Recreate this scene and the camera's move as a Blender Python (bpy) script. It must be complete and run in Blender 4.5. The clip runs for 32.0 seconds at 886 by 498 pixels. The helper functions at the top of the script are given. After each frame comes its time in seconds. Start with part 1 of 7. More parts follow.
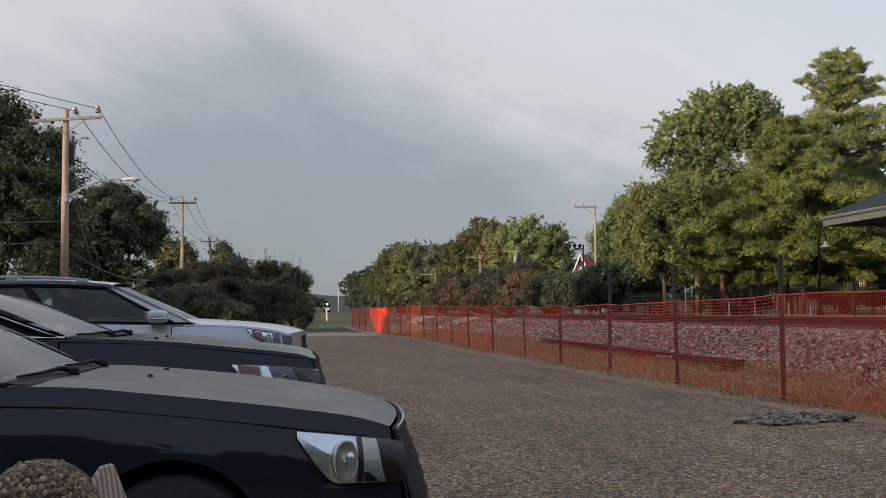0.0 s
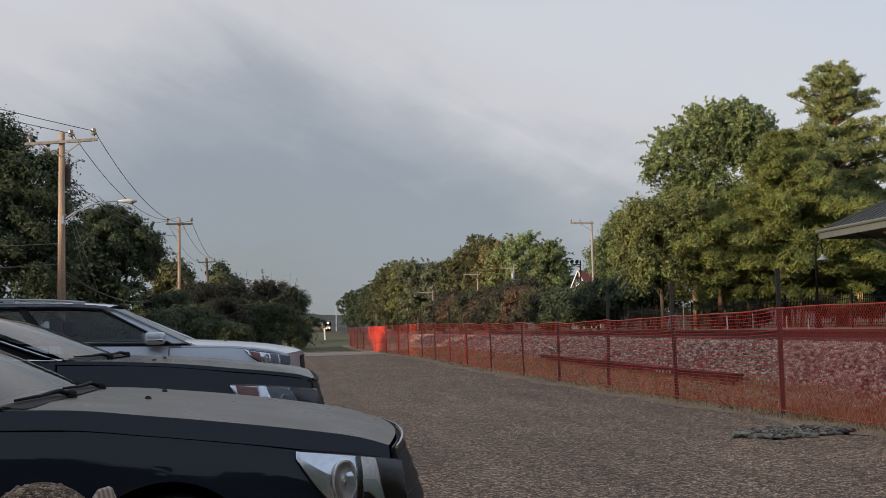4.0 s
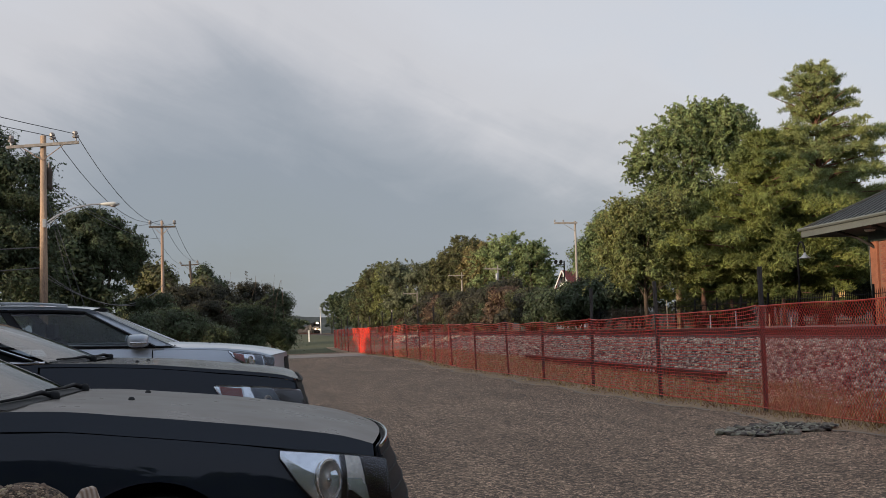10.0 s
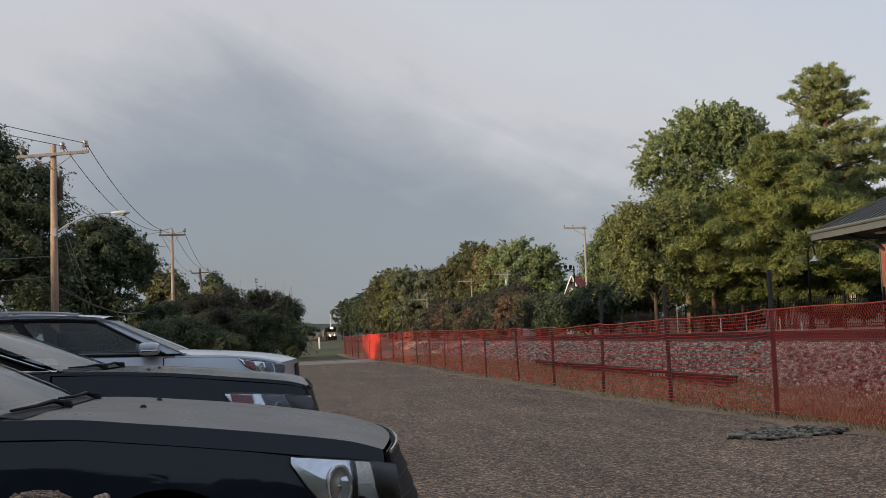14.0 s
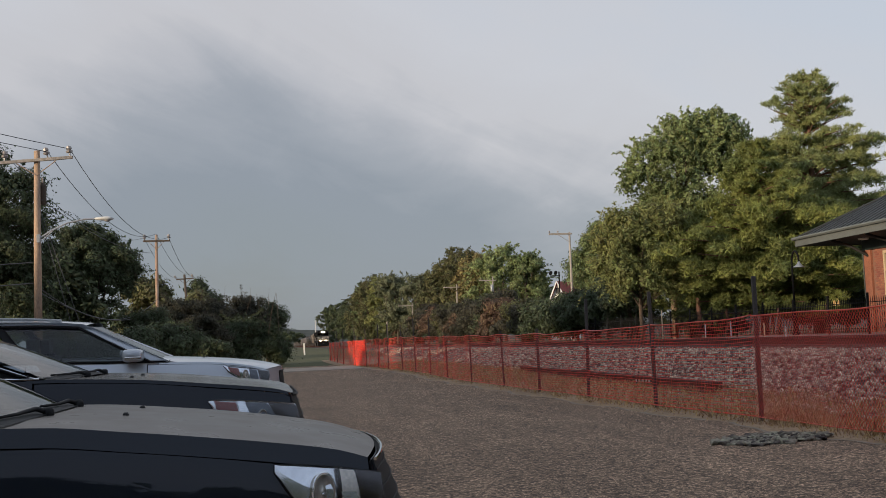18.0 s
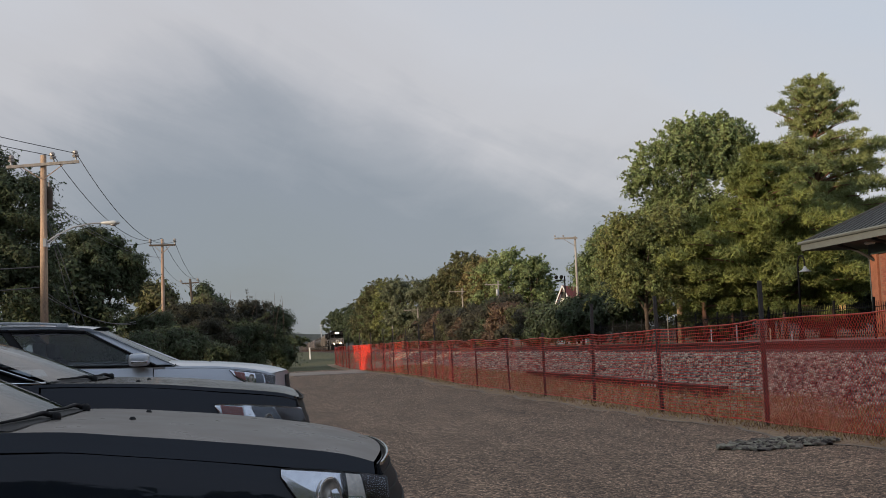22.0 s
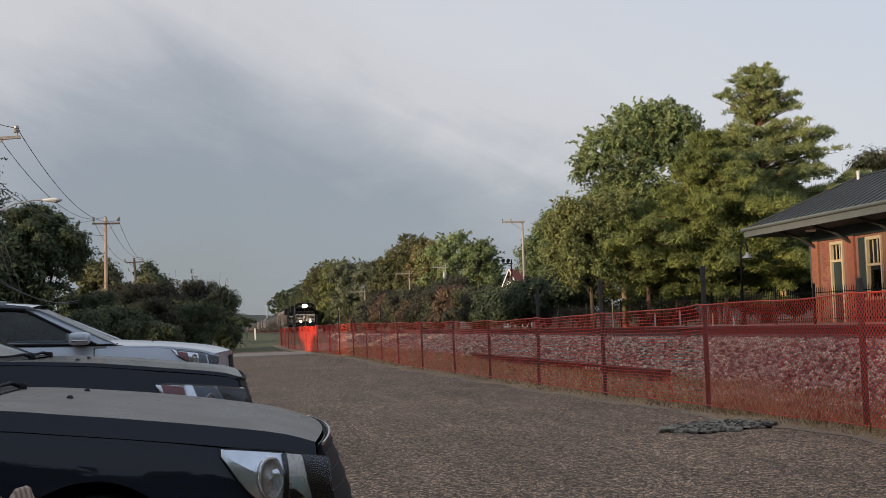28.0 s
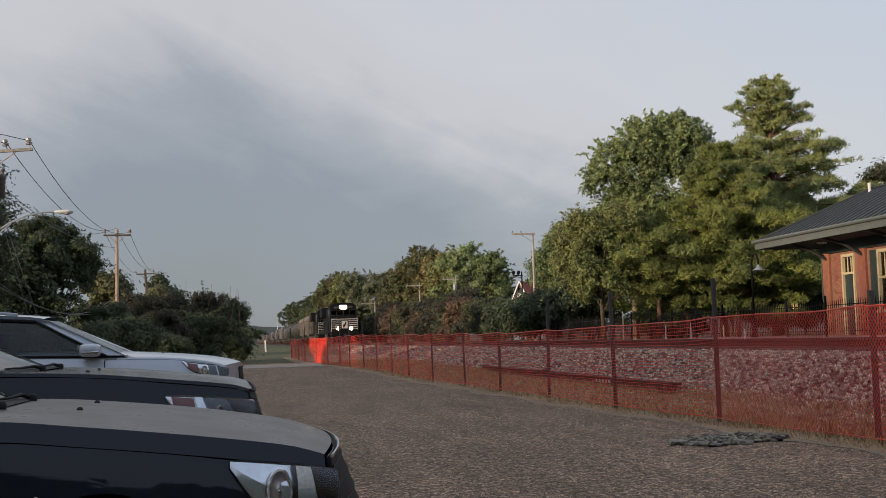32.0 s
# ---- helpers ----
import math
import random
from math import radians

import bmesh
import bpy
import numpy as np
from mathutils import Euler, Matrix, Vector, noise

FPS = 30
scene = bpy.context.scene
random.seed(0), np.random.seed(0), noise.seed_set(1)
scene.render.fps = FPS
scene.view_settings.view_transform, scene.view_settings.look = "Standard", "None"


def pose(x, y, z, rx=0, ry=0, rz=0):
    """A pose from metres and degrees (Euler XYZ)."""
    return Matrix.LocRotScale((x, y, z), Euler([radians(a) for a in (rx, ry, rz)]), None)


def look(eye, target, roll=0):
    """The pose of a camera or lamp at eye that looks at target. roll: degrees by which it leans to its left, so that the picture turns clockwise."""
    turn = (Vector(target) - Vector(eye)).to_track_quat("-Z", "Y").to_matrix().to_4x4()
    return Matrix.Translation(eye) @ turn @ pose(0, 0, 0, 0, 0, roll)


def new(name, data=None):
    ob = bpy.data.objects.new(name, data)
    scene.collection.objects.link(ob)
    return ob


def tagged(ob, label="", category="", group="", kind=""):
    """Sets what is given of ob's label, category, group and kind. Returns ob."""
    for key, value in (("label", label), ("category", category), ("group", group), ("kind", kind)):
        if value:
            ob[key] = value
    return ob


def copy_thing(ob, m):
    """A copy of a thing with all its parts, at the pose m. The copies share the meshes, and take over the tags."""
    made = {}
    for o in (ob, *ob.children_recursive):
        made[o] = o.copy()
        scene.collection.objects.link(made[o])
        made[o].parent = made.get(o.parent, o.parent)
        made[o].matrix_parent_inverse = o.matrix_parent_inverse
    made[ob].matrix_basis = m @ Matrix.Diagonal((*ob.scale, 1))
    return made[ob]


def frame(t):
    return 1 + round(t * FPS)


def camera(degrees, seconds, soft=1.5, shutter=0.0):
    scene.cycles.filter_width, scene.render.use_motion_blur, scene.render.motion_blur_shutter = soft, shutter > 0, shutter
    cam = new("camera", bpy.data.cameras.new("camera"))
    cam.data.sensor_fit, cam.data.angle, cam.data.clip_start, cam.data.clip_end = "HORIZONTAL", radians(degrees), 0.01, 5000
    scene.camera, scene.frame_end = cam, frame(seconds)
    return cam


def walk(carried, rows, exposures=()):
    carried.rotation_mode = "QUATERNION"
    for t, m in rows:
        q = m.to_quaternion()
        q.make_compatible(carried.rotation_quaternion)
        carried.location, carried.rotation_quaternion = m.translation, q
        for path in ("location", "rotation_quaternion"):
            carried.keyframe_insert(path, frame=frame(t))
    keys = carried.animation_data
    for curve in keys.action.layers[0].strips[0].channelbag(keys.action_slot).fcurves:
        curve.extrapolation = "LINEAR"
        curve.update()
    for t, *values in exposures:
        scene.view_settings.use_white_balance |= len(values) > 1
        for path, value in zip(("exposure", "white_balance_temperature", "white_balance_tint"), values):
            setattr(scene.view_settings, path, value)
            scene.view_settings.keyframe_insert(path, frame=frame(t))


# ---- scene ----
cam = camera(43.4, 32.0, soft=0.65)
# seconds, x, y, z, and the three Euler angles of the hand-held camera
PATH = [
    (0, -0.006, 0.022, 1.202, 93.19, 0.47, -7.01), (0.2, -0.006, 0.024, 1.202, 93.30, 0.62, -7.09),
    (0.5, -0.005, 0.026, 1.203, 93.43, 0.76, -7.19), (1, -0.003, 0.021, 1.200, 93.47, 0.98, -7.20),
    (1.5, -0.006, 0.016, 1.201, 93.49, 1.06, -7.15), (2, -0.004, 0.026, 1.201, 93.59, 0.94, -7.22),
    (2.5, -0.004, 0.018, 1.201, 93.73, 0.96, -7.19), (3, -0.003, 0.009, 1.201, 93.92, 1.08, -7.18),
    (3.5, -0.005, 0.022, 1.202, 93.99, 1.21, -7.10), (5.5, -0.005, 0.010, 1.201, 94.43, 1.34, -7.24),
    (6, -0.007, 0.004, 1.200, 94.33, 1.49, -7.28), (6.5, -0.004, 0.002, 1.199, 93.91, 1.36, -7.34),
    (7, -0.002, 0.024, 1.190, 93.08, 1.21, -7.65), (7.5, -0.006, 0.013, 1.186, 93.07, 1.06, -7.87),
    (8, -0.002, 0.012, 1.186, 93.25, 1.24, -7.95), (8.5, -0.004, 0.008, 1.189, 93.52, 1.44, -8.01),
    (9, 0.001, 0.012, 1.189, 93.65, 1.71, -8.00), (9.5, 0.002, 0.010, 1.190, 93.93, 1.65, -8.00),
    (10, -0.001, 0.008, 1.191, 94.14, 1.67, -7.90), (10.5, -0.002, 0.005, 1.193, 94.29, 1.83, -7.72),
    (11, -0.001, 0.004, 1.191, 94.32, 2.00, -7.55), (11.5, -0.002, 0.006, 1.193, 94.20, 2.06, -7.46),
    (12, 0.001, -0.004, 1.192, 94.28, 2.17, -7.41), (12.5, -0.002, -0.008, 1.195, 94.32, 2.25, -7.45),
    (13, -0.001, -0.015, 1.191, 94.27, 2.27, -7.37), (13.5, 0.002, -0.015, 1.192, 94.32, 2.15, -7.36),
    (14, 0.000, -0.017, 1.191, 94.46, 2.09, -7.38), (14.5, 0.003, -0.010, 1.192, 94.53, 2.22, -7.47),
    (16.5, 0.002, -0.013, 1.191, 94.74, 2.06, -7.53), (17, 0.002, -0.004, 1.193, 94.84, 2.13, -7.72),
    (17.5, 0.002, -0.009, 1.192, 94.78, 2.17, -7.91), (18, 0.004, -0.007, 1.195, 94.74, 2.15, -8.13),
    (18.5, 0.004, -0.007, 1.193, 94.74, 2.23, -8.20), (19, 0.004, -0.000, 1.194, 94.78, 2.30, -8.16),
    (19.5, 0.006, -0.008, 1.193, 94.84, 2.38, -8.03), (20, 0.001, -0.002, 1.196, 94.92, 2.30, -8.09),
    (20.5, 0.000, -0.018, 1.197, 95.04, 2.17, -8.07), (21, 0.002, -0.012, 1.196, 95.04, 2.15, -8.04),
    (21.5, 0.003, -0.005, 1.195, 95.04, 2.15, -7.97), (22, 0.001, -0.012, 1.196, 94.97, 2.11, -7.85),
    (22.5, 0.005, -0.008, 1.194, 94.97, 2.00, -7.92), (23, 0.002, -0.009, 1.196, 95.04, 1.83, -7.95),
    (23.5, 0.004, -0.017, 1.199, 95.12, 1.71, -8.00), (24, 0.006, -0.014, 1.195, 95.09, 1.78, -8.07),
    (24.5, 0.005, -0.014, 1.196, 94.52, 1.72, -8.27), (25, 0.008, 0.003, 1.186, 93.30, 1.46, -8.79),
    (25.5, 0.008, 0.002, 1.184, 92.87, 1.09, -9.69),
    (26, 0.010, 0.014, 1.186, 93.13, 0.93, -10.31), (26.5, 0.011, 0.013, 1.188, 93.57, 1.00, -10.66),
    (28.5, 0.015, 0.007, 1.189, 94.02, 1.70, -10.52), (29, 0.014, 0.006, 1.191, 94.11, 1.64, -10.38),
    (29.5, 0.013, -0.001, 1.188, 94.17, 1.54, -10.10), (30, 0.014, 0.007, 1.189, 94.21, 1.34, -10.05),
    (30.5, 0.015, -0.001, 1.191, 94.32, 1.32, -9.87), (31, 0.015, -0.005, 1.191, 94.39, 1.38, -9.79),
    (31.5, 0.016, -0.006, 1.192, 94.48, 1.47, -9.93), (32, 0.018, 0.002, 1.190, 94.61, 1.52, -10.07)]
# the clip's camera
walk(cam, [(t, pose(x, y, z, rx, ry, rz)) for t, x, y, z, rx, ry, rz in PATH], exposures=[(0.0, 0.10), (3.0, 0.03), (6.0, 0.0), (8.0, 0.04), (12.0, -0.02), (18.0, -0.08), (24.0, -0.09), (26.0, 0.06), (29.0, 0.0), (32.0, -0.05)])

# ---- world and sun ----
SUN_AZ = 242.0   # compass-like, degrees clockwise from +Y: low, to the camera's left and a little behind it
SUN_EL = 9.0


def build_world():
    w = bpy.data.worlds.new("evening_sky")
    scene.world = w
    w.use_nodes = True
    nt = w.node_tree
    nt.nodes.clear()
    N, L = nt.nodes.new, nt.links.new

    def math_node(op, a, b=None):
        n = N("ShaderNodeMath")
        n.operation = op
        for i, v in enumerate((a, b)):
            if v is None:
                continue
            if isinstance(v, (int, float)):
                n.inputs[i].default_value = v
            else:
                L(v, n.inputs[i])
        return n.outputs[0]

    sky = N("ShaderNodeTexSky")
    sky.sky_type = "NISHITA"
    sky.sun_disc = False
    sky.sun_elevation = radians(SUN_EL)
    sky.sun_rotation = radians(SUN_AZ)
    tc = N("ShaderNodeTexCoord")
    sep = N("ShaderNodeSeparateXYZ")
    L(tc.outputs["Generated"], sep.inputs[0])
    x, y, z = sep.outputs
    # a flat cloud deck seen in perspective
    zz = math_node("ADD", math_node("MAXIMUM", z, 0.0), 0.10)
    comb = N("ShaderNodeCombineXYZ")
    px, py = math_node("DIVIDE", x, zz), math_node("DIVIDE", y, zz)
    L(px, comb.inputs[0])
    L(py, comb.inputs[1])
    mp = N("ShaderNodeMapping")
    mp.inputs["Rotation"].default_value = (0, 0, radians(24))
    mp.inputs["Scale"].default_value = (1.1, 0.42, 1)
    L(comb.outputs[0], mp.inputs[0])
    big = N("ShaderNodeTexNoise")
    big.inputs["Scale"].default_value = 0.85
    big.inputs["Detail"].default_value = 7
    big.inputs["Roughness"].default_value = 0.52
    big.inputs["Distortion"].default_value = 0.35
    L(mp.outputs[0], big.inputs["Vector"])
    fine = N("ShaderNodeTexNoise")
    fine.inputs["Scale"].default_value = 2.6
    fine.inputs["Detail"].default_value = 8
    fine.inputs["Roughness"].default_value = 0.6
    fine.inputs["Distortion"].default_value = 0.5
    L(mp.outputs[0], fine.inputs["Vector"])
    # streaks that run along the edge of the bank
    along = N("ShaderNodeCombineXYZ")
    L(math_node("MULTIPLY", math_node("ADD", z, math_node("MULTIPLY", x, 0.44)), 9.0), along.inputs[0])
    L(math_node("MULTIPLY", math_node("SUBTRACT", math_node("MULTIPLY", z, 0.5), x), 2.2), along.inputs[1])
    L(y, along.inputs[2])
    streak = N("ShaderNodeTexNoise")
    streak.inputs["Scale"].default_value = 1.5
    streak.inputs["Detail"].default_value = 8
    streak.inputs["Roughness"].default_value = 0.56
    streak.inputs["Distortion"].default_value = 0.6
    L(along.outputs[0], streak.inputs["Vector"])
    # the thick bank lies low ahead and ends along a slanting edge; above it, to the right and far left the deck thins
    left = math_node("MULTIPLY", math_node("MAXIMUM", math_node("SUBTRACT", -0.02, x), 0.0), 1.55)
    bank = math_node("ADD", math_node("ADD", math_node("MULTIPLY", z, 2.0), math_node("MULTIPLY", x, 0.92)), left)
    v = math_node("ADD", bank, math_node("MULTIPLY", math_node("SUBTRACT", big.outputs[0], 0.5), 0.16))
    v = math_node("ADD", v, math_node("MULTIPLY", math_node("SUBTRACT", fine.outputs[0], 0.5), 0.14))
    v = math_node("ADD", v, math_node("MULTIPLY", math_node("SUBTRACT", streak.outputs[0], 0.5), 0.30))
    ramp = N("ShaderNodeValToRGB")
    L(v, ramp.inputs[0])
    e = ramp.color_ramp.elements
    e[0].position, e[0].color = 0.0, (0.290, 0.318, 0.341, 1)
    e[1].position, e[1].color = 1.0, (0.62, 0.675, 0.770, 1)
    for at, colour in ((0.14, (0.308, 0.347, 0.395)), (0.30, (0.316, 0.354, 0.414)), (0.42, (0.408, 0.437, 0.493)), (0.50, (0.540, 0.552, 0.600)), (0.58, (0.644, 0.644, 0.682)), (0.72, (0.673, 0.684, 0.734))):
        k = e.new(at)
        k.color = (*colour, 1)
    clear = N("ShaderNodeMix")
    clear.data_type = "RGBA"
    south = N("ShaderNodeMapRange")
    south.inputs[1].default_value, south.inputs[2].default_value = 0.1, -0.6
    south.inputs[3].default_value, south.inputs[4].default_value = 0.0, 0.5
    L(y, south.inputs[0])
    L(south.outputs[0], clear.inputs[0])
    L(ramp.outputs[0], clear.inputs[6])
    clear.inputs[7].default_value = (0.40, 0.53, 0.80, 1)
    mix = N("ShaderNodeMix")
    mix.data_type = "RGBA"
    mix.inputs[0].default_value = 0.88
    hsv = N("ShaderNodeHueSaturation")
    hsv.inputs["Value"].default_value = 0.09
    L(sky.outputs[0], hsv.inputs["Color"])
    L(hsv.outputs[0], mix.inputs[6])
    L(clear.outputs[2], mix.inputs[7])
    bg = N("ShaderNodeBackground")
    bg.inputs["Strength"].default_value = 1.0
    L(mix.outputs[2], bg.inputs["Color"])
    out = N("ShaderNodeOutputWorld")
    L(bg.outputs[0], out.inputs[0])


build_world()
sun = new("sun", bpy.data.lights.new("sun", "SUN"))
sun.data.energy = 4.6
sun.data.angle = radians(2)
sun.data.color = (1.0, 0.80, 0.58)
_az, _el = radians(SUN_AZ), radians(SUN_EL)
_from = Vector((math.sin(_az) * math.cos(_el), math.cos(_az) * math.cos(_el), math.sin(_el)))
sun.matrix_world = look(_from * 60, (0, 0, 0))


# ---- materials ----
def material(name, colour, rough=0.7, metal=0.0, vary=0.25, scale=3.0, grain=40.0, bump=0.15, coat=0.0, emit=0.0,
             second=None, island=0.0, thing=0.0, stretch=(1, 1, 1), dist=0.01, spec=0.5):
    """A surface with two scales of variation: broad stains and fine grain; second: the colour of the stains."""
    m = bpy.data.materials.new(name)
    m.use_nodes = True
    nt = m.node_tree
    N, L = nt.nodes.new, nt.links.new
    b = nt.nodes["Principled BSDF"]
    b.inputs["Roughness"].default_value = rough
    b.inputs["Metallic"].default_value = metal
    b.inputs["Coat Weight"].default_value = coat
    b.inputs["Coat Roughness"].default_value = 0.04
    b.inputs["Specular IOR Level"].default_value = spec
    tc = N("ShaderNodeTexCoord")
    mp = N("ShaderNodeMapping")
    mp.inputs["Scale"].default_value = stretch
    L(tc.outputs["Object"], mp.inputs[0])
    n1 = N("ShaderNodeTexNoise")
    n1.inputs["Scale"].default_value = scale
    n1.inputs["Detail"].default_value = 5
    n2 = N("ShaderNodeTexNoise")
    n2.inputs["Scale"].default_value = grain
    n2.inputs["Detail"].default_value = 3
    L(mp.outputs[0], n1.inputs["Vector"])
    L(mp.outputs[0], n2.inputs["Vector"])
    c = Vector(colour)
    s = Vector(second) if second else c * (1 - vary)
    r = N("ShaderNodeValToRGB")
    r.color_ramp.elements[0].position, r.color_ramp.elements[1].position = 0.32, 0.68
    r.color_ramp.elements[0].color = (*s, 1)
    r.color_ramp.elements[1].color = (*c, 1)
    L(n1.outputs[0], r.inputs[0])
    h = N("ShaderNodeHueSaturation")
    L(r.outputs[0], h.inputs["Color"])
    mr = N("ShaderNodeMapRange")
    mr.inputs[1].default_value, mr.inputs[2].default_value = 0.25, 0.75
    mr.inputs[3].default_value, mr.inputs[4].default_value = 1 - vary, 1 + vary
    L(n2.outputs[0], mr.inputs[0])
    val = mr.outputs[0]
    for amount, node, out in ((island, "ShaderNodeNewGeometry", "Random Per Island"), (thing, "ShaderNodeObjectInfo", "Random")):
        if amount:
            g = N(node)
            k = N("ShaderNodeMapRange")
            k.inputs[3].default_value, k.inputs[4].default_value = 1 - amount, 1 + amount
            L(g.outputs[out], k.inputs[0])
            mu = N("ShaderNodeMath")
            mu.operation = "MULTIPLY"
            L(val, mu.inputs[0])
            L(k.outputs[0], mu.inputs[1])
            val = mu.outputs[0]
            hu = N("ShaderNodeMapRange")
            hu.inputs[3].default_value, hu.inputs[4].default_value = 0.5 - amount * 0.05, 0.5 + amount * 0.05
            L(g.outputs[out], hu.inputs[0])
            L(hu.outputs[0], h.inputs["Hue"])
    L(val, h.inputs["Value"])
    L(h.outputs[0], b.inputs["Base Color"])
    if bump:
        bp = N("ShaderNodeBump")
        bp.inputs["Strength"].default_value = bump
        bp.inputs["Distance"].default_value = dist
        L(n2.outputs[0], bp.inputs["Height"])
        L(bp.outputs[0], b.inputs["Normal"])
    if emit:
        b.inputs["Emission Color"].default_value = (*colour, 1)
        b.inputs["Emission Strength"].default_value = emit
    return m


def glass(name, tint, gloss=0.03, ior=1.55):
    """Tinted sheet glass: dimmed view through, mirror gloss by Fresnel."""
    m = bpy.data.materials.new(name)
    m.use_nodes = True
    nt = m.node_tree
    nt.nodes.clear()
    N, L = nt.nodes.new, nt.links.new
    t, g, f, x, o = (N("ShaderNodeBsdfTransparent"), N("ShaderNodeBsdfGlossy"), N("ShaderNodeFresnel"),
                     N("ShaderNodeMixShader"), N("ShaderNodeOutputMaterial"))
    t.inputs[0].default_value = (*tint, 1)
    g.inputs["Roughness"].default_value = gloss
    f.inputs[0].default_value = ior
    L(f.outputs[0], x.inputs[0])
    L(t.outputs[0], x.inputs[1])
    L(g.outputs[0], x.inputs[2])
    L(x.outputs[0], o.inputs[0])
    return m


def chip_seal(name, small=96, large=44, tone_=1.0):
    """Worn chip-seal asphalt: stone chips of mixed tone in a brown-grey binder, with broad stains."""
    m = bpy.data.materials.new(name)
    m.use_nodes = True
    nt = m.node_tree
    N, L = nt.nodes.new, nt.links.new
    b = nt.nodes["Principled BSDF"]
    b.inputs["Roughness"].default_value = 0.9
    b.inputs["Specular IOR Level"].default_value = 0.25
    tc = N("ShaderNodeTexCoord")
    chips, coarse, stain, streak = N("ShaderNodeTexVoronoi"), N("ShaderNodeTexVoronoi"), N("ShaderNodeTexNoise"), N("ShaderNodeTexNoise")
    chips.inputs["Scale"].default_value = small
    coarse.inputs["Scale"].default_value = large
    stain.inputs["Scale"].default_value = 0.33
    stain.inputs["Detail"].default_value = 6
    streak.inputs["Scale"].default_value = 1.0
    streak.inputs["Detail"].default_value = 4
    mp = N("ShaderNodeMapping")
    mp.inputs["Scale"].default_value = (2.2, 0.35, 1)
    L(tc.outputs["Object"], mp.inputs[0])
    for n in (chips, coarse, stain):
        L(tc.outputs["Object"], n.inputs["Vector"])
    L(mp.outputs[0], streak.inputs["Vector"])
    tone = N("ShaderNodeValToRGB")
    e = tone.color_ramp.elements
    e[0].position, e[0].color = 0.0, (0.025, 0.018, 0.012, 1)
    e[1].position, e[1].color = 1.0, (0.967, 0.663, 0.435, 1)
    k = e.new(0.36)
    k.color = (0.075, 0.053, 0.037, 1)
    k = e.new(0.55)
    k.color = (0.179, 0.119, 0.078, 1)
    k = e.new(0.76)
    k.color = (0.390, 0.259, 0.172, 1)
    mixc = N("ShaderNodeMix")
    mixc.data_type = "RGBA"
    mixc.inputs[0].default_value = 0.5
    L(chips.outputs["Color"], mixc.inputs[6])
    L(coarse.outputs["Color"], mixc.inputs[7])
    sep = N("ShaderNodeSeparateColor")
    L(mixc.outputs[2], sep.inputs[0])
    L(sep.outputs[0], tone.inputs[0])
    amount = N("ShaderNodeMath")
    amount.operation = "ADD"
    L(stain.outputs[0], amount.inputs[0])
    L(streak.outputs[0], amount.inputs[1])
    mr = N("ShaderNodeMapRange")
    mr.inputs[1].default_value, mr.inputs[2].default_value = 0.65, 1.35
    mr.inputs[3].default_value, mr.inputs[4].default_value = 0.74 * tone_, 1.30 * tone_
    L(amount.outputs[0], mr.inputs[0])
    hsv = N("ShaderNodeHueSaturation")
    L(tone.outputs[0], hsv.inputs["Color"])
    L(mr.outputs[0], hsv.inputs["Value"])
    L(hsv.outputs[0], b.inputs["Base Color"])
    bp = N("ShaderNodeBump")
    bp.inputs["Strength"].default_value = 0.55
    bp.inputs["Distance"].default_value = 0.012
    L(sep.outputs[1], bp.inputs["Height"])
    L(bp.outputs[0], b.inputs["Normal"])
    return m


M = {}
M["asphalt"] = chip_seal("asphalt")
M["concrete"] = material("concrete", (0.33, 0.275, 0.22), 0.9, vary=0.2, scale=0.8, grain=30, bump=0.3)
M["soil"] = material("soil", (0.32, 0.215, 0.12), 0.95, vary=0.35, scale=0.6, grain=14, bump=0.5, second=(0.20, 0.135, 0.078))
M["lawn"] = material("lawn", (0.080, 0.076, 0.024), 0.95, vary=0.35, scale=0.15, grain=9, bump=0.6, second=(0.052, 0.060, 0.022), dist=0.05)
M["edge_crumble"] = material("crumbled_asphalt_edge", (0.26, 0.205, 0.15), 0.95, vary=0.3, scale=3, grain=60, bump=0.4)
# near black: the shade in the gaps between stones is put into this colour
M["shade_dark_bed"] = material("shade_dark_bed", (0.055, 0.046, 0.042), 0.95, vary=0.5, scale=2, grain=16, bump=0.9, dist=0.05)
M["stone"] = material("ballast_stone", (0.42, 0.335, 0.262), 0.9, vary=0.35, scale=9, grain=40, bump=0.3, island=0.75)
M["rubble"] = material("rubble_stone", (0.20, 0.17, 0.135), 0.95, vary=0.3, scale=9, grain=40, bump=0.3, island=0.9)
M["dry_grass"] = material("dry_grass", (0.42, 0.27, 0.13), 0.9, vary=0.3, scale=2, grain=30, bump=0, island=0.5, second=(0.31, 0.20, 0.098))
M["net"] = material("orange_plastic_net", (0.84, 0.048, 0.026), 0.5, vary=0.12, scale=1.5, grain=20, bump=0.05, second=(0.76, 0.05, 0.022))
M["net_tape"] = material("orange_plastic_tape", (0.72, 0.075, 0.035), 0.45, vary=0.1, scale=2, grain=20, bump=0.05)
M["post"] = material("weathered_steel_post", (0.065, 0.055, 0.050), 0.8, 0.0, vary=0.3, scale=6, grain=60, bump=0.2)
M["rust"] = material("rusty_rail_steel", (0.10, 0.04, 0.03), 0.8, 0.2, vary=0.3, scale=3, grain=50, bump=0.3, second=(0.065, 0.03, 0.024))
M["tie"] = material("creosoted_timber", (0.09, 0.065, 0.05), 0.9, vary=0.35, scale=3, grain=25, bump=0.4, thing=0.3)
